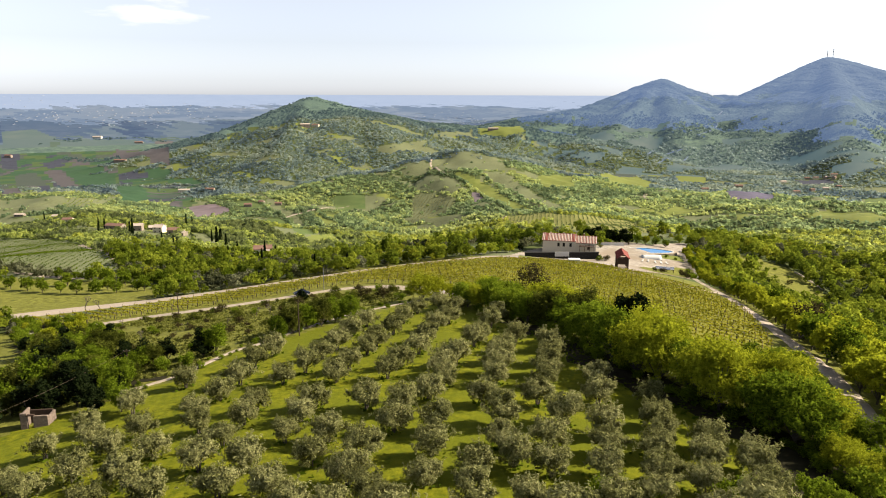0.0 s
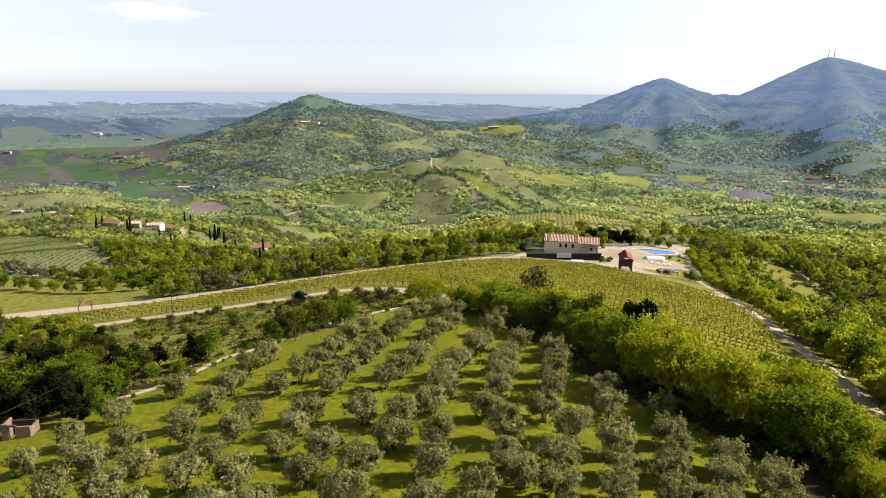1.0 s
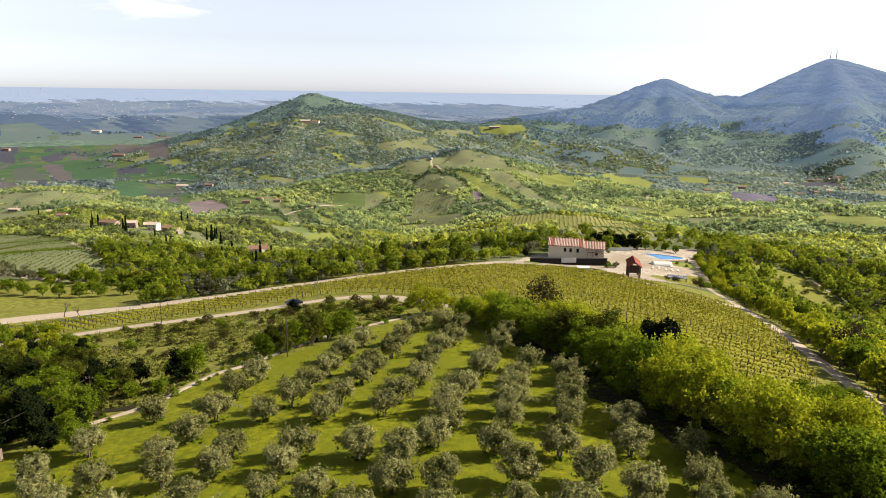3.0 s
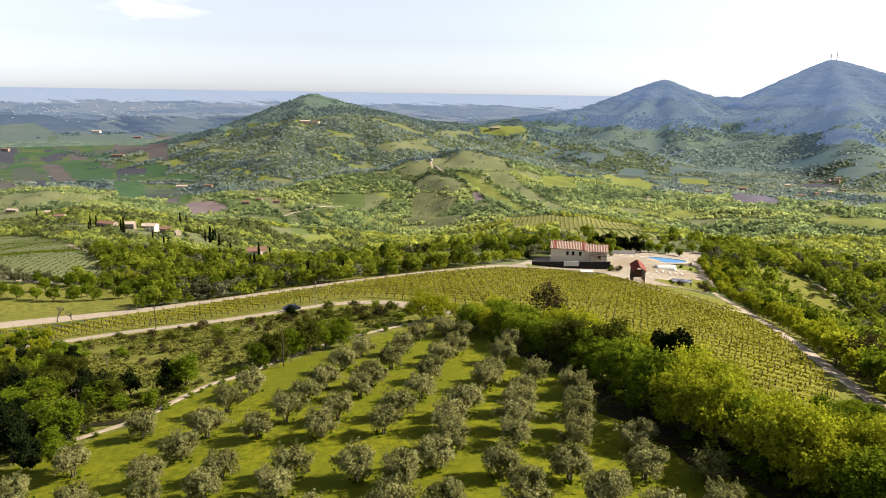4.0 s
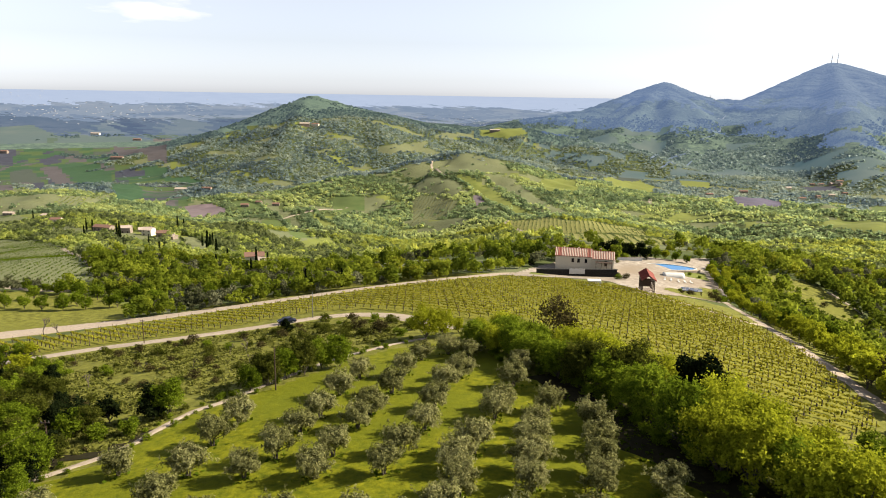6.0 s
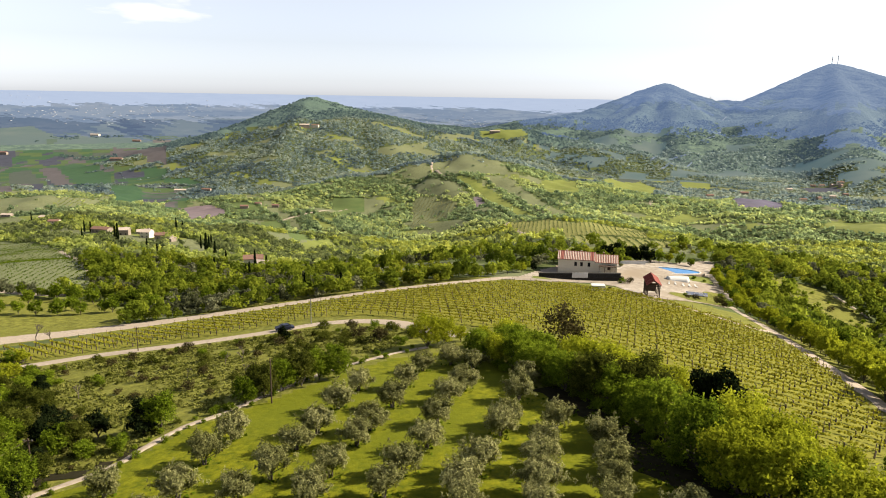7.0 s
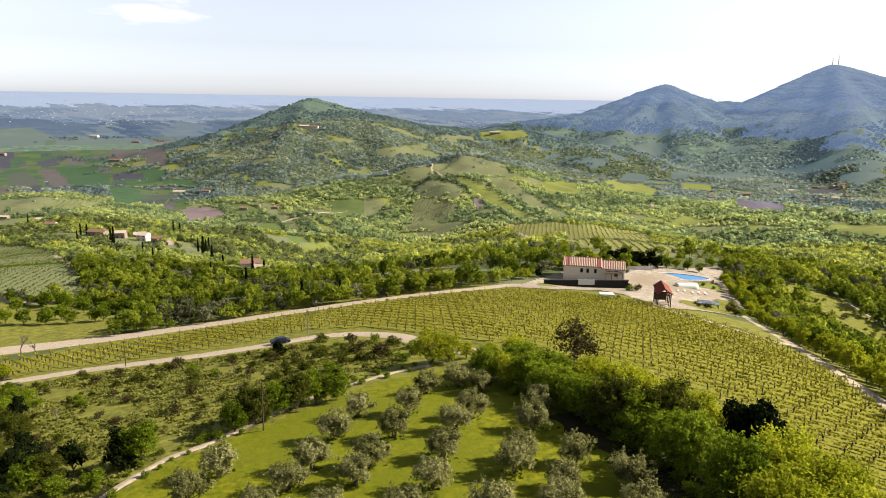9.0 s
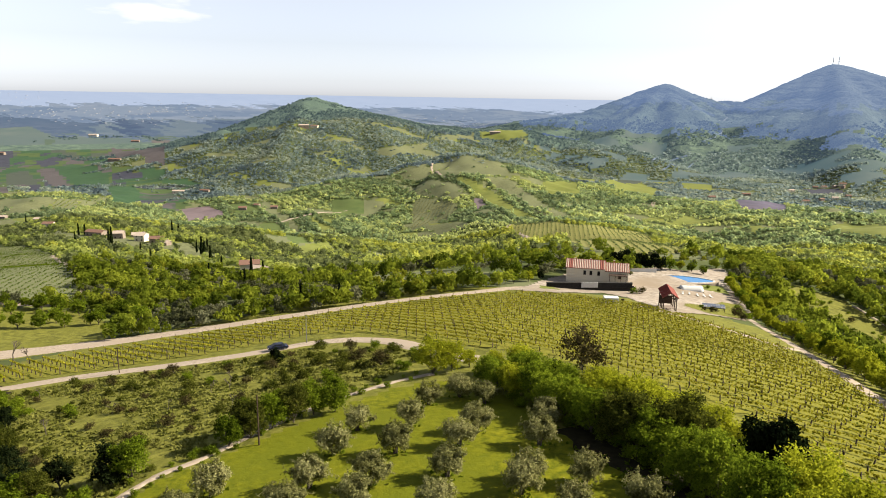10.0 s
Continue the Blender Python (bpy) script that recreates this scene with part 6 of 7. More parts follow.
shed.matrix_world = pose(61.6, 228.2, float(land(61, 226)), 0, 0, -10)
tagged(shed, "tall open timber shed with a red tiled roof", "shed")
for x in (-1.75, 1.75):
    for y in (-4.2, -1.4, 1.4, 4.2):
        part("post", boxed(x - 0.14, y - 0.14, -1.2, x + 0.14, y + 0.14, 4.0, bevel=0.02), DARK_WOOD, shed)
    part("beam", boxed(x - 0.13, -4.7, 4.0, x + 0.13, 4.7, 4.25), DARK_WOOD, shed)
for y in (-4.2, -1.4, 1.4, 4.2):
    part("tie_beam", boxed(-1.9, y - 0.1, 3.75, 1.9, y + 0.1, 3.98), DARK_WOOD, shed)
    for sx in (-1, 1):
        b = bmesh.new()
        tube(b, (sx * 1.7, y, 3.0), (sx * 0.9, y, 3.8), 0.08, 0.08, 5)
        part("brace", b, DARK_WOOD, shed)
part("ridge_beam", boxed(-0.08, -4.8, 5.25, 0.08, 4.8, 5.45), DARK_WOOD, shed)
for side in (-1, 1):
    bm = bmesh.new()
    c = [(side * 2.2, -5.0, 4.05), (side * 2.2, 5.0, 4.05), (0, 5.0, 5.6), (0, -5.0, 5.6)]
    lo = [bm.verts.new(p) for p in c]
    hi = [bm.verts.new((p[0], p[1], p[2] + 0.12)) for p in c]
    bm.faces.new(lo)
    bm.faces.new(hi)
    for k in range(4):
        bm.faces.new((lo[k], lo[(k + 1) % 4], hi[(k + 1) % 4], hi[k]))
    bmesh.ops.recalc_face_normals(bm, faces=bm.faces)
    rf = part("roof", bm, TILE_RED, shed)
    for k in range(18):
        y = -4.75 + k * 0.56
        b = bmesh.new()
        tube(b, (side * 2.22, y, 4.17), (0.02 * side, y, 5.72), 0.12, 0.12, 6)
        part("tile_course", b, TILE_RED if k % 5 else TILE, rf)
part("back_boards", boxed(-1.7, 4.1, 0, 1.7, 4.2, 2.4), DARK_WOOD, shed)
work = new("workbench")
work.matrix_world = pose(61.2, 226.0, float(land(61, 226)), 0, 0, 3)
tagged(work, "pale low wooden bench under the shed roof", "bench")
part("bench_top", boxed(-1.3, -1.6, 0.85, 1.3, 1.2, 0.95, bevel=0.02), PALE_STONE, work)
for x in (-1.2, 1.2):
    for y in (-1.5, 1.1):
        part("leg", boxed(x - 0.06, y - 0.06, -0.6, x + 0.06, y + 0.06, 0.85), DARK_WOOD, work)

# barrels and crates beside the shed
for k, (x, y) in enumerate(((53.2, 222.2), (54.6, 222.6), (56.0, 222.0), (57.1, 223.4))):
    b = new("barrel")
    b.matrix_world = pose(x, y, float(land(x, y)))
    tagged(b, "grey steel barrel beside the shed", "barrel", "barrels by the shed")
    bm = bmesh.new()
    tube(bm, (0, 0, -0.05), (0, 0, 0.95), 0.42, 0.42, 14)
    part("drum", bm, GREY_METAL, b)
    for z in (0.03, 0.32, 0.62, 0.93):
        bm = bmesh.new()
        tube(bm, (0, 0, z), (0, 0, z + 0.05), 0.45, 0.45, 14)
        part("hoop", bm, DARK_WOOD, b)

# white tank at the vineyard's edge
tank = new("white_container")
tank.matrix_world = pose(45.0, 227.2, float(land(45, 227)), 0, 0, -4)
tagged(tank, "long low white container at the vineyard edge", "container")
part("body", boxed(-2.0, -1.2, 0.15, 2.0, 1.2, 1.75, bevel=0.08), WHITE, tank)
part("lid", boxed(-2.08, -1.28, 1.75, 2.08, 1.28, 1.88, bevel=0.04), WHITE, tank)
for x in (-1.6, 1.6):
    part("skid", boxed(x - 0.1, -0.9, -0.4, x + 0.1, 0.9, 0.15), DARK_WOOD, tank)

# ---- pool ----
PZ = float(land(92, 299)) + 0.3
pool = new("swimming_pool")
pool.matrix_world = pose(92.5, 299.0, PZ, 0, 0, -14)
tagged(pool, "curved blue swimming pool with pale surround", "swimming pool")


def oval(rx, ry, z0, z1, hole=None, n=40, pinch=0.22):
    """A slab with an oval, bean-like outline."""
    bm = bmesh.new()

    def ring(kx, ky, z):
        return [bm.verts.new((kx * math.cos(t), ky * math.sin(t) * (1 - pinch * math.cos(t)), z)) for t in [6.2832 * k / n for k in range(n)]]

    a, b = ring(rx, ry, z1), ring(rx, ry, z0)
    for k in range(n):
        j = (k + 1) % n
        bm.faces.new((b[k], b[j], a[j], a[k]))
    if hole:
        c, e = ring(*hole, z1), ring(*hole, z0)
        for k in range(n):
            j = (k + 1) % n
            bm.faces.new((a[k], a[j], c[j], c[k]))
            bm.faces.new((c[k], c[j], e[j], e[k]))
    else:
        bm.faces.new(a)
    bmesh.ops.recalc_face_normals(bm, faces=bm.faces)
    return bm


part("surround", oval(12.2, 6.6, -3.0, 0.02, (10.4, 4.9)), GRAVEL, pool)
part("coping", oval(10.8, 5.3, -0.2, 0.16, (10.3, 4.8)), WHITE, pool)
part("water", oval(10.35, 4.85, -1.2, -0.04), POOL_WATER, pool)
part("cover", oval(4.4, 2.2, -0.02, 0.03), WHITE, pool, "white sheet floating on the water").matrix_local = pose(-6.5, -1.5, 0, 0, 0, 10)

tent = new("white_cover")
tent.matrix_world = pose(88.5, 282.0, float(land(88.5, 282)), 0, 0, -6)
tagged(tent, "white arched tarpaulin cover on hoops beside the pool", "tarpaulin")
bm = bmesh.new()
rows = []
for x in np.linspace(-3.9, 3.9, 9):
    rows.append([bm.verts.new((x, 2.1 * math.cos(t), (1.7 + 0.12 * math.sin(x * 3)) * math.sin(t) - 0.1)) for t in np.linspace(0, math.pi, 9)])
for a, b in zip(rows, rows[1:]):
    for k in range(8):
        bm.faces.new((a[k], a[k + 1], b[k + 1], b[k]))
bm.faces.new(rows[0])
bm.faces.new(rows[-1])
bmesh.ops.recalc_face_normals(bm, faces=bm.faces)
part("sheet", bm, WHITE, tent, smooth=True)
for x in (-4.0, -1.3, 1.3, 4.0):
    part("hoop_foot", boxed(x - 0.06, -2.2, -0.3, x + 0.06, 2.2, 0.05), GREY_METAL, tent)
for k in range(5):
    x, y = 82.0 + 2.6 * k, 272.5 + 0.6 * math.sin(k * 2.1)
    sl = new("sun_lounger")
    sl.matrix_world = pose(x, y, float(land(x, y)) + 0.17, 0, 0, 70 + k * 8)
    tagged(sl, "white sun lounger on the gravel", "sun lounger", "loungers by the pool")
    part("bed", boxed(-0.95, -0.33, 0.28, 0.5, 0.33, 0.36, bevel=0.03), WHITE, sl)
    back = part("backrest", boxed(0, -0.33, -0.04, 0.75, 0.33, 0.04, bevel=0.03), WHITE, sl)
    back.matrix_local = pose(0.48, 0, 0.32, 0, -35, 0)
    for lx in (-0.85, 0.4):
        for ly in (-0.27, 0.27):
            part("leg", boxed(lx - 0.03, ly - 0.03, 0, lx + 0.03, ly + 0.03, 0.28), GREY_METAL, sl)

# pergola with panels
perg = new("panel_pergola")
perg.matrix_world = pose(83.0, 247.5, float(land(83, 247.5)), 0, 0, -18)
tagged(perg, "low pergola roofed with blue-grey panels", "pergola")
for x in (-3.1, 0, 3.1):
    for y in (-2.0, 2.0):
        part("post", boxed(x - 0.09, y - 0.09, -0.8, x + 0.09, y + 0.09, 1.3), DARK_WOOD, perg)
for y in (-2.0, 2.0):
    part("beam", boxed(-3.4, y - 0.1, 1.3, 3.4, y + 0.1, 1.48), DARK_WOOD, perg)
for i in range(5):
    for j in range(2):
        part("solar_panel", boxed(-3.35 + i * 1.35, -2.2 + j * 2.22, 1.5, -2.05 + i * 1.35, -0.05 + j * 2.22, 1.55), SOLAR if (i + j) % 4 else GREY_METAL, perg)

# low wall behind the yard
back = new("garden_wall")
back.matrix_world = pose(76.0, 309.0, float(land(76, 309)) - 0.3, 0, 0, 3)
tagged(back, "low pale rendered garden wall behind the yard", "wall")
part("wall_body", boxed(-11, -0.15, -0.5, 8, 0.15, 1.7), WHITE, back)
part("coping", boxed(-11.1, -0.22, 1.7, 8.1, 0.22, 1.8, bevel=0.02), PALE_STONE, back)

# trees and hedges round the yard
garden = random.Random(31)
for k in range(9):
    x = 66 + k * 2.7
    plant(DARK[k % 2], x, 320 + garden.uniform(-2, 2) - 0.05 * x, garden.uniform(0.95, 1.3), garden.uniform(0, 6), "dark_conifer", "dark conifer in the hedge behind the yard", "conifer", "dark hedge")
for x, y, sc, kind in ((57, 298, 0.8, YELLOW), (61, 301, 0.7, BROAD), (88, 316, 0.75, BROAD), (92.5, 318, 0.8, BROAD), (97, 319, 0.7, YELLOW), (101.5, 318, 0.75, BROAD), (105, 314, 0.6, BROAD), (83, 318, 0.7, BROAD), (33, 283, 0.55, DARK), (28, 278, 0.6, YELLOW), (22, 272, 0.55, BROAD), (17, 270, 0.6, YELLOW), (24, 283, 0.8, BROAD), (12, 268, 0.5, BROAD), (7, 270, 0.6, YELLOW), (-5, 262, 0.45, BROAD), (71, 300, 0.5, OLIVE), (63, 266.8, 0.9, BUSH), (66, 267.5, 0.8, BROWN), (90, 240, 0.9, BUSH), (87.5, 237, 0.8, BROWN), (93, 244, 0.8, BUSH), (80, 240, 0.7, BROWN), (97, 288, 0.6, BUSH), (100, 285, 0.5, BUSH)):
    plant(garden.choice(kind), x, y, sc, garden.uniform(0, 6), "garden_tree", "leafy garden tree or bush round the farmhouse", "tree", "garden trees")
patch("lawn", [(30, 262.5), (37, 264), (36, 272), (31, 271)], 1.0, 0.24, FIELD_LIGHT, "small bright lawn beside the house", "lawn")
patch("lawn", [(93, 285), (103, 282), (105, 294), (97, 293)], 1.0, 0.24, FIELD_LIGHT, "small bright lawn beside the pool", "lawn")
patch("rough_verge", [(76, 233), (86, 236), (97, 252), (101, 268), (94, 268), (86, 256), (76, 252), (72, 243)], 1.0, 0.22, SCRUB, "dry grass verge round the pergola", "grass")
patch("rough_verge", [(36, 236), (48, 231), (57, 224), (60, 227), (52, 240), (40, 243)], 1.0, 0.21, SCRUB, "dry grass at the vineyard edge", "grass")
for x, y, sc, kind in ((79, 247, 0.5, BUSH), (88, 243, 0.8, BROWN), (91, 248, 0.7, BUSH), (94, 254, 0.6, BROWN), (86, 254, 0.4, BUSH), (97, 262, 0.6, BUSH), (77, 240, 0.4, BROWN), (50, 233, 0.35, BROWN)):
    plant(garden.choice(kind), x, y, sc, garden.uniform(0, 6), "garden_bush", "rounded bush on the dry verge of the yard", "bush", "verge bushes")

# ---- plan of the further things ----
CYPRESS_SPOTS = [
    (-238, 622, 1.35), (-236, 631, 1.1), (-318, 619, 1.2), (-313, 620, 1.2), (-244, 526, 1.5), (-247, 528, 1.3), (-178, 536, 1.2),
    (-168, 496, 1.6), (-159, 476, 1.4), (-149, 458, 1.3), (-178, 514, 1.1), (-119, 368, 1), (-90, 330, 1), (-93, 334, 0.9),
    (-167, 413, 1), (-131, 424, 0.9), (-109, 407, 1.2), (-102, 405, 1), (-275, 534, 1.1), (-198, 470, 1), (-477, 804, 1.1),
]
MASTS = [(1788, 3300, 40, "thin pale radio mast on the hilltop"), (1815, 3300, 52, "tall pale radio mast on the hilltop"), (1243, 3300, 30, "slender mast on the saddle")]
PLOTS = [
    ([(80, 925), (134, 892), (181, 828), (238, 823), (126, 395), (95, 369), (77, 419), (88, 839)], 9, 5, WOODS_MID_DARK, "ribbed vineyard plot behind the farmhouse"),
    ([(-57, 1215), (-40, 1241), (7, 1179), (21, 1123), (7, 1041), (-50, 1027)], 10, 6.5, OLIVE_LEAF, "grey-green planted rows on the facing slope"),
    ([(-399, 593), (-324, 554), (-239, 445), (-163, 327), (-137, 281), (-156, 279), (-182, 295), (-204, 304)], -14, 3, GRASS_TUFT, "young vineyard plot west of the road"),
    ([(-593, 1066), (-633, 1298), (-601, 1250), (-507, 908)], -20, 7, WOODS_MID, "small ribbed vineyard on the western spur"),
]
TOWNS = [
    (-2005, 3400, 40, 60, 22), (-1863, 3500, 60, 50, 26), (-1516, 3700, 80, 60, 40), (-1570, 3300, 50, 40, 14), (-1439, 3900, 80, 60, 26),
    (-189, 3600, 50, 60, 36), (-68, 3400, 50, 50, 36), (46, 3700, 70, 60, 40), (186, 3500, 60, 60, 34), (-262, 3400, 30, 40, 14),
    (319, 3400, 40, 60, 20), (-2357, 3900, 70, 60, 14), (-968, 4200, 100, 60, 14),
]
q, s = along([(-21, 1560), (-28, 1462), (-26, 1436), (-11, 1357), (3, 1324)], 3.0)
drape("track", q, s, 2.4, 0.35, GRAVEL, "pale dirt track on the distant hill", "track", 4, 0.4)
q, s = along([(363, 1200), (349, 1176), (342, 1136)], 3.0)
drape("track", q, s, 3.2, 0.35, GRAVEL, "pale dirt track on the distant hill", "track", 4, 0.4)
q, s = along([(84, 923), (80, 894), (88, 839), (97, 798)], 3.0)
drape("track", q, s, 3.2, 0.35, GRAVEL, "pale dirt track on the distant hill", "track", 4, 0.4)
q, s = along([(-265, 1097), (-233, 1128), (-203, 1175), (-168, 1218)], 3.0)
drape("track", q, s, 3.2, 0.35, GRAVEL, "pale dirt track on the distant hill", "track", 4, 0.4)
q, s = along([(-254, 467), (-221, 423), (-169, 340), (-152, 314), (-135, 284)], 3.0)
drape("track", q, s, 2.2, 0.35, GRAVEL, "pale dirt path beside the western vineyard", "track", 4, 0.4)
q, s = along([(-184, 286), (-167, 277), (-149, 274), (-133, 278)], 3.0)
drape("track", q, s, 2.2, 0.35, GRAVEL, "pale dirt path beside the western vineyard", "track", 4, 0.4)
q, s = along([(158, 296), (159, 285), (160, 274)], 3.0)
drape("track", q, s, 0.8, 0.35, GRAVEL, "faint path across the meadow slope", "track", 4, 0.4)
# far roads in a glowing, haze-tinted material
q, s = along([(1122, 2796), (1069, 2735), (1037, 2609), (966, 2507), (904, 2465)], 12.0)
drape("track", q, s, 1.6, 4.0, FAR_END_PALE, "pale road winding up the far slope", "track", 4, 0.6)
q, s = along([(628, 2111), (749, 2326), (813, 2327), (812, 2342)], 12.0)
drape("track", q, s, 1.6, 4.0, FAR_END_PALE, "pale road winding up the far slope", "track", 4, 0.6)
q, s = along([(633, 2021), (809, 2265)], 12.0)
drape("track", q, s, 1.6, 4.0, FAR_END_PALE, "pale road winding up the far slope", "track", 4, 0.6)
CAR_AT = (-38.3, 177.8)


# ---- farmhouses and villages further off ----
def small_house(x, y, turn, length, depth, high, wall, tile, label, windows=3):
    """A plain house with a gabled tile roof, windows and a door."""
    ob = new("house")
    ob.matrix_world = pose(x, y, float(land(x, y)) - 0.3, 0, 0, turn)
    tagged(ob, label, "house", "village houses")
    part("wall", gable_block(-length / 2, length / 2, -depth / 2, depth / 2, -2.5, high, high + depth * 0.2), wall, ob)
    for side in (-1, 1):
        bm = bmesh.new()
        c = [(-length / 2 - 0.4, side * (depth / 2 + 0.5), high - 0.2), (length / 2 + 0.4, side * (depth / 2 + 0.5), high - 0.2), (length / 2 + 0.4, 0, high + depth * 0.2), (-length / 2 - 0.4, 0, high + depth * 0.2)]
        lo = [bm.verts.new((p[0], p[1], p[2] + 0.02)) for p in c]
        hi = [bm.verts.new((p[0], p[1], p[2] + 0.24)) for p in c]
        bm.faces.new(lo)
        bm.faces.new(hi)
        for k in range(4):
            bm.faces.new((lo[k], lo[(k + 1) % 4], hi[(k + 1) % 4], hi[k]))
        bmesh.ops.recalc_face_normals(bm, faces=bm.faces)
        part("roof", bm, tile, ob)
    for k in range(windows):
        wx = -length / 2 + length * (k + 0.5) / windows
        for wz in (1.0, 3.8) if high > 5 else (1.0,):
            part("window", boxed(wx - 0.5, -depth / 2 - 0.05, wz, wx + 0.5, -depth / 2 + 0.1, wz + 1.3), DARK_GLASS, ob)
    part("chimney", boxed(length * 0.2 - 0.3, 0.6, high, length * 0.2 + 0.3, 1.2, high + depth * 0.2 + 0.9), tile, ob)
    return ob


for x, y, turn, ln, dp, hi, wall, tile, txt in VILLAGE:
    small_house(x, y, turn, ln * 0.85, dp * 0.9, hi * 0.9, (PALE_STONE, PALE_WALL, PALE_STONE)[wall], (TILE_OLD, TILE_OLD, TILE_PALE)[tile], txt, max(2, int(ln / 4)))
for k, (x, y, sc) in enumerate(CYPRESS_SPOTS):
    plant(CYPRESS[k % 2], x, y, sc, k * 1.7, "cypress", "tall dark cypress among the village gardens", "cypress", "cypresses", 1.1)

# ---- poles and wires ----
def pole(x, y, high, mat, label, arm=True):
    ob = new("utility_pole")
    ob.matrix_world = pose(x, y, float(land(x, y)))
    tagged(ob, label, "utility pole", "poles")
    bm = bmesh.new()
    tube(bm, (0, 0, -0.5), (0, 0, high), 0.11, 0.08, 8)
    part("shaft", bm, mat, ob)
    if arm:
        part("crossarm", boxed(-0.55, -0.05, high - 0.35, 0.55, 0.05, high - 0.25), mat, ob)
        for dx in (-0.45, 0.45):
            bm = bmesh.new()
            tube(bm, (dx, 0, high - 0.25), (dx, 0, high - 0.08), 0.05, 0.035, 6)
            part("insulator", bm, GREY_METAL, ob)
    return (x, y, float(land(x, y)) + high - 0.15)


top_b = pole(-48.2, 98.0, 5.9, DARK_WOOD, "dark wooden pole beside the lane")
pole(-26.6, 119.9, 6.9, DARK_WOOD, "dark wooden pole in the lane's hedge", False)
pole(-69.6, 171.6, 5.8, DARK_WOOD, "thin dark pole beside the gravel track")
pole(-33.0, 182.2, 6.6, GREY_METAL, "pale grey metal pole at the track's bend", False)
top_o = pole(-61.5, 66.0, 4.6, DARK_WOOD, "dark wooden pole below the ruined hut")


def wire(p, q, sag):
    cu = bpy.data.curves.new("wire", "CURVE")
    cu.dimensions, cu.bevel_depth, cu.bevel_resolution = "3D", 0.012, 0
    sp = cu.splines.new("POLY")
    sp.points.add(15)
    for k, pt in enumerate(sp.points):
        t = k / 15
        pt.co = (*[a + (b - a) * t for a, b in zip(p[:2], q[:2])], p[2] + (q[2] - p[2]) * t - 4 * sag * t * (1 - t), 1)
    cu.materials.append(POST_WOOD)
    tagged(new("overhead_wire", cu), "thin sagging grey overhead wire between poles", "wire", "wires")


wire(top_b, top_o, 1.0)

# ---- the car on the track ----
car = new("car")
cx, cy = CAR_AT
car.matrix_world = pose(cx, cy, float(land(cx, cy)) + 0.16, 0, 0, 205)
tagged(car, "dark blue saloon car on the gravel track", "car")
bm = bmesh.new()
prof = [(-2.1, 0.35), (-2.15, 0.75), (-1.5, 0.92), (-0.85, 1.38), (0.55, 1.42), (1.25, 0.98), (2.05, 0.82), (2.15, 0.4)]
sides = [[bm.verts.new((x, sy * (0.84 if z < 1.1 else 0.66), z)) for x, z in prof] for sy in (-1, 1)]
bm.faces.new(sides[0])
bm.faces.new(sides[1][::-1])
for k in range(len(prof)):
    j = (k + 1) % len(prof)
    bm.faces.new((sides[0][k], sides[1][k], sides[1][j], sides[0][j]))
bmesh.ops.recalc_face_normals(bm, faces=bm.faces)
bmesh.ops.bevel(bm, geom=list(bm.edges), offset=0.05, segments=2, affect="EDGES")
body = part("body", bm, CAR_PAINT, car, smooth=False)
for sy in (-1, 1):
    part("side_window", boxed(-0.75, sy * 0.775 - 0.05, 0.98, 0.65, sy * 0.775 + 0.02, 1.28), DARK_GLASS, body)
    for x in (-1.3, 1.35):
        bm = bmesh.new()
        tube(bm, (x, sy * 0.72, 0.32), (x, sy * 0.88, 0.32), 0.32, 0.32, 16)
        wh = part("wheel", bm, RUBBER, car)
        bm = bmesh.new()
        tube(bm, (x, sy * 0.875, 0.32), (x, sy * 0.90, 0.32), 0.19, 0.17, 12)
        part("rim", bm, GREY_METAL, wh)
    part("headlight", boxed(2.02, sy * 0.6 - 0.16, 0.62, 2.14, sy * 0.6 + 0.16, 0.76, bevel=0.02), WHITE, body)
    part("tail_light", boxed(-2.17, sy * 0.6 - 0.16, 0.68, -2.08, sy * 0.6 + 0.16, 0.82), TILE_RED, body)
part("windscreen", boxed(-0.4, -0.6, -0.015, 0.4, 0.6, 0.015), DARK_GLASS, body).matrix_local = pose(0.98, 0, 1.22, 0, 33, 0)
part("rear_window", boxed(-0.36, -0.58, -0.015, 0.36, 0.58, 0.015), DARK_GLASS, body).matrix_local = pose(-1.24, 0, 1.18, 0, -36, 0)

# ---- the ruined stone hut in the thicket ----
hut = new("ruined_hut")
hut.matrix_world = pose(-54.0, 83.0, float(land(-54, 83)), 0, 0, 8) @ Matrix.Scale(0.8, 4)
tagged(hut, "small roofless pinkish stone hut with dark doorway", "ruin")
part("wall", boxed(-2.1, -0.2, -0.5, -1.0, 0.2, 2.6, bevel=0.05), OLD_STONE, hut)
part("wall", boxed(-0.1, -0.2, -0.5, 2.2, 0.2, 2.1, bevel=0.05), OLD_STONE, hut)
part("wall", boxed(-2.1, 0.2, -0.5, -1.75, 3.0, 2.4, bevel=0.05), OLD_STONE, hut)
part("wall", boxed(1.85, 0.2, -0.5, 2.2, 3.0, 1.7, bevel=0.05), OLD_STONE, hut)
part("back_wall", boxed(-1.75, 2.7, -0.5, 1.85, 3.0, 1.9, bevel=0.05), DARK_WOOD, hut)
part("lintel", boxed(-1.15, -0.25, 2.1, 0.1, 0.22, 2.35, bevel=0.03), DARK_WOOD, hut)

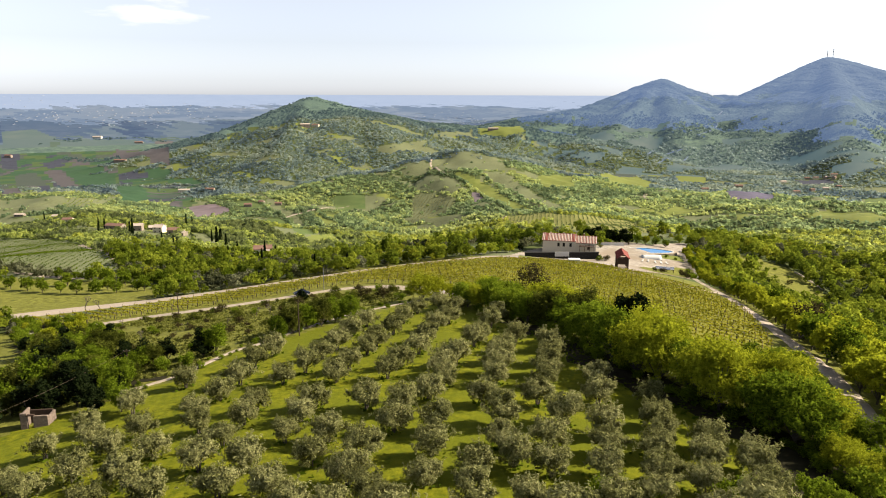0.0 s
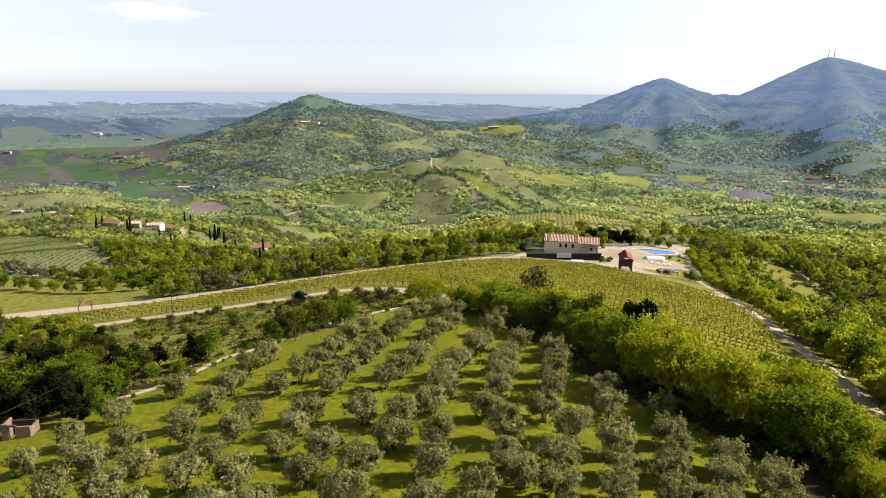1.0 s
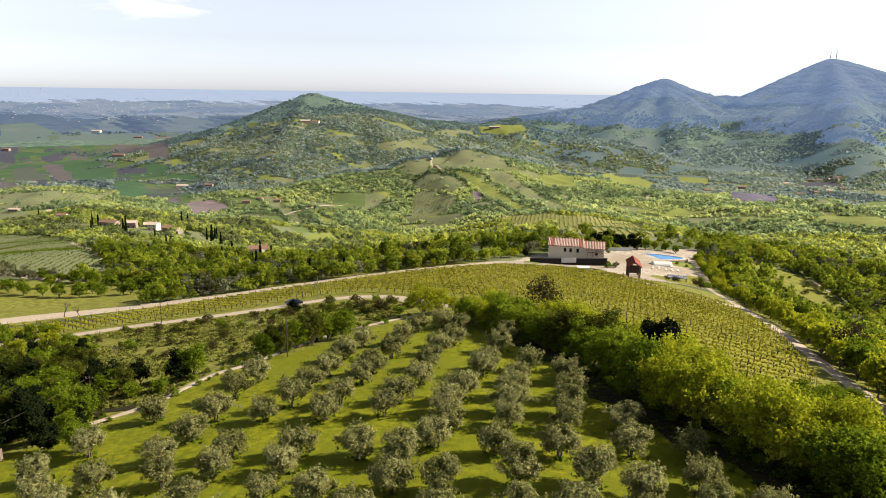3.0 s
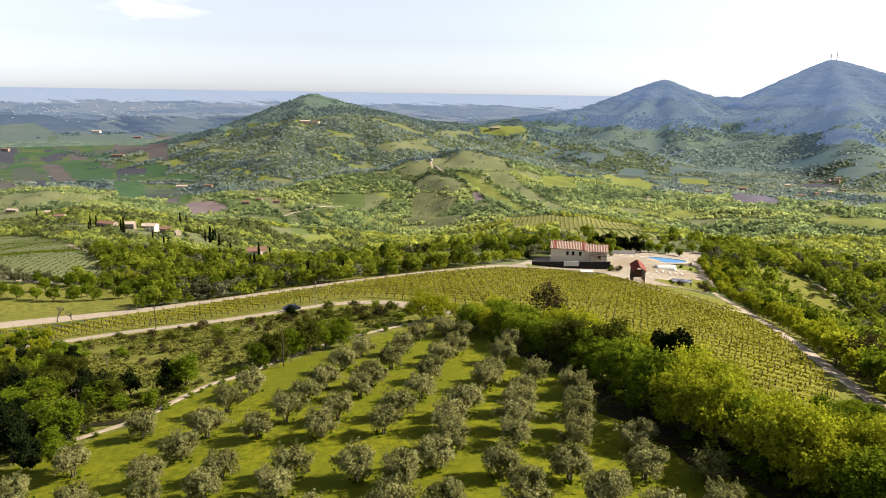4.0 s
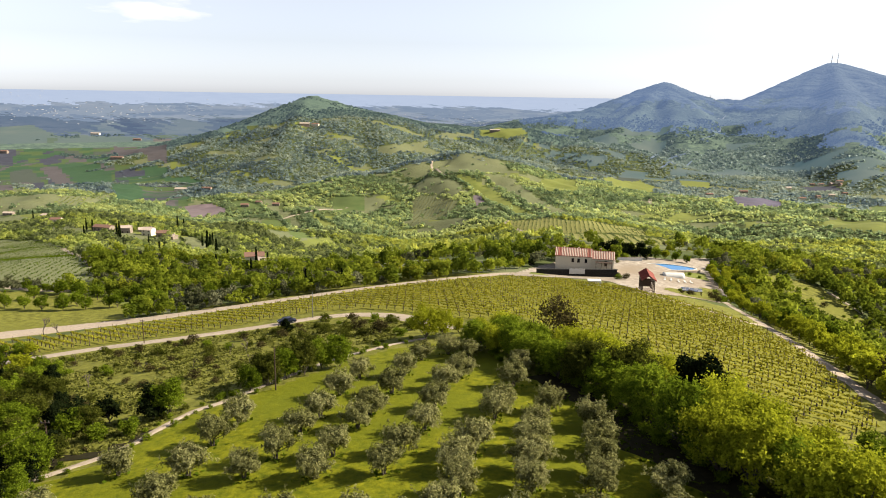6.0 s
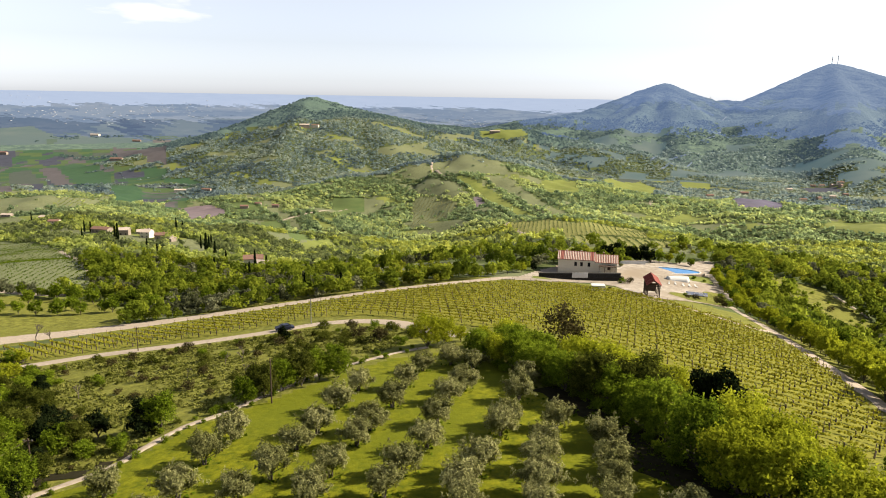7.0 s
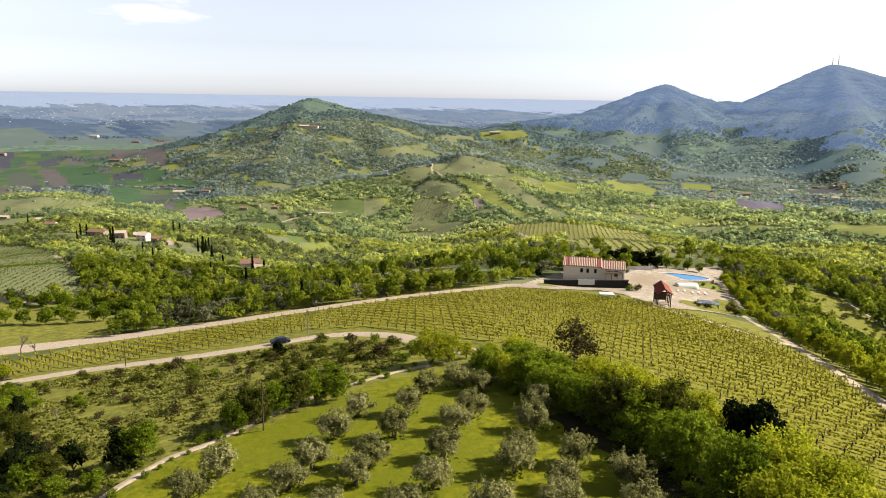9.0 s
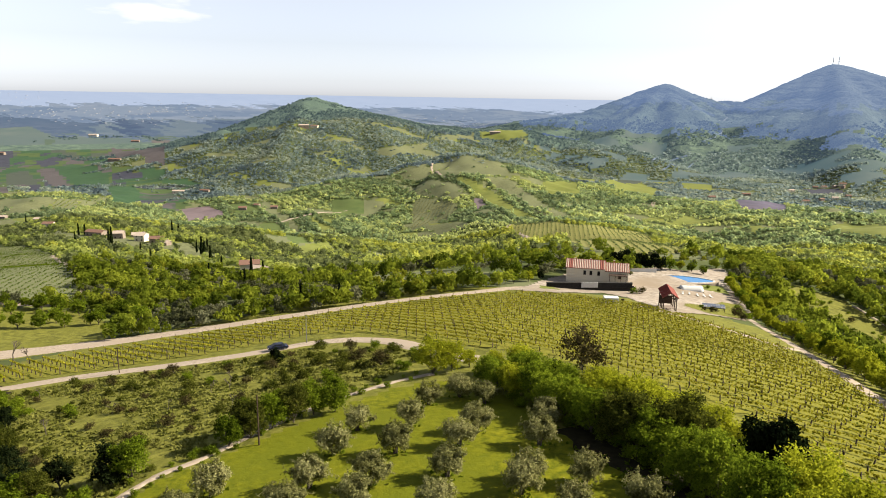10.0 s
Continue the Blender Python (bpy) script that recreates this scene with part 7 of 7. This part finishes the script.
# ---- masts on the big hill ----
def mast(x, y, high, label):
    ob = new("radio_mast")
    ob.matrix_world = pose(x, y, float(land(x, y)) - 2)
    tagged(ob, label, "mast", "hilltop masts")
    bm = bmesh.new()
    tube(bm, (0, 0, -6), (0, 0, high * 0.7), 1.7, 1.1, 6)
    part("tower", bm, GREY_METAL, ob)
    bm = bmesh.new()
    tube(bm, (0, 0, high * 0.7), (0, 0, high), 0.9, 0.5, 6)
    part("antenna", bm, WHITE, ob)
    for k in range(3):
        part("platform", boxed(-2.6, -2.6, high * (0.3 + 0.2 * k), 2.6, 2.6, high * (0.3 + 0.2 * k) + 1.0), GREY_METAL, ob)


for x, y, h, txt in MASTS:
    mast(x, y, h, txt)


# ---- vineyards on the far plots ----
def plot_rows(name, outline, way, gap, high, mat, label, thick=0.5, size=0.8):
    """Rows of vines of a plot, joined: too many and too far to pick apart."""
    a = radians(way)
    d, n = np.array([math.sin(a), math.cos(a)]), np.array([math.cos(a), -math.sin(a)])
    o = np.array(outline, float)
    g = np.random.default_rng(5)
    cs = []
    for c in np.arange((o @ n).min(), (o @ n).max(), gap):
        t = np.arange((o @ d).min(), (o @ d).max(), 1.3)
        p = c * n + t[:, None] * d + g.normal(0, 0.2, (len(t), 2))
        p = p[inside(outline, p[:, 0], p[:, 1])]
        cs.append(p)
    p = np.vstack(cs)
    p = np.repeat(p, 2, 0) + g.normal(0, thick * 0.4, (len(p) * 2, 2))
    c = np.c_[p, land(p[:, 0], p[:, 1]) + high * g.uniform(0.4, 1.0, len(p))]
    v = leaf_quads(c, size, g, np.tile((0, -0.2, 0.8), (len(c), 1)), 1.4, 0.6)
    tagged(new(name, mesh_from(name, v, np.arange(len(v)).reshape(-1, 4), mat)), label, "vineyard", kind="stuff")


for outline, way, gap, mat, txt in PLOTS:
    plot_rows("vineyard_plot", outline, way, gap, 1.1, mat, txt, size=0.5 if gap < 4 else 0.8)

# ---- far towns and farmsteads on the plain ----
tr = np.random.default_rng(12)
vs, fs = [], []
for cx, cy, rx, ry, n in TOWNS:
    for _ in range(int(1.3 * n)):
        x, y = cx + tr.normal(0, rx * 1.8), cy + tr.normal(0, ry * 2.5)
        w, d, h, a = tr.uniform(5, 13), tr.uniform(5, 9), tr.uniform(1.4, 2.6), tr.uniform(0, 3.14)
        z = float(land(x, y)) - 1
        k = len(vs) * 1
        for zz in (z, z + h):
            for sx, sy in ((-1, -1), (1, -1), (1, 1), (-1, 1)):
                px, py = sx * w / 2, sy * d / 2
                vs.append((x + px * math.cos(a) - py * math.sin(a), y + px * math.sin(a) + py * math.cos(a), zz))
        fs += [(k + p, k + q, k + r_, k + s_) for p, q, r_, s_ in ((0, 1, 5, 4), (1, 2, 6, 5), (2, 3, 7, 6), (3, 0, 4, 7), (4, 5, 6, 7))]
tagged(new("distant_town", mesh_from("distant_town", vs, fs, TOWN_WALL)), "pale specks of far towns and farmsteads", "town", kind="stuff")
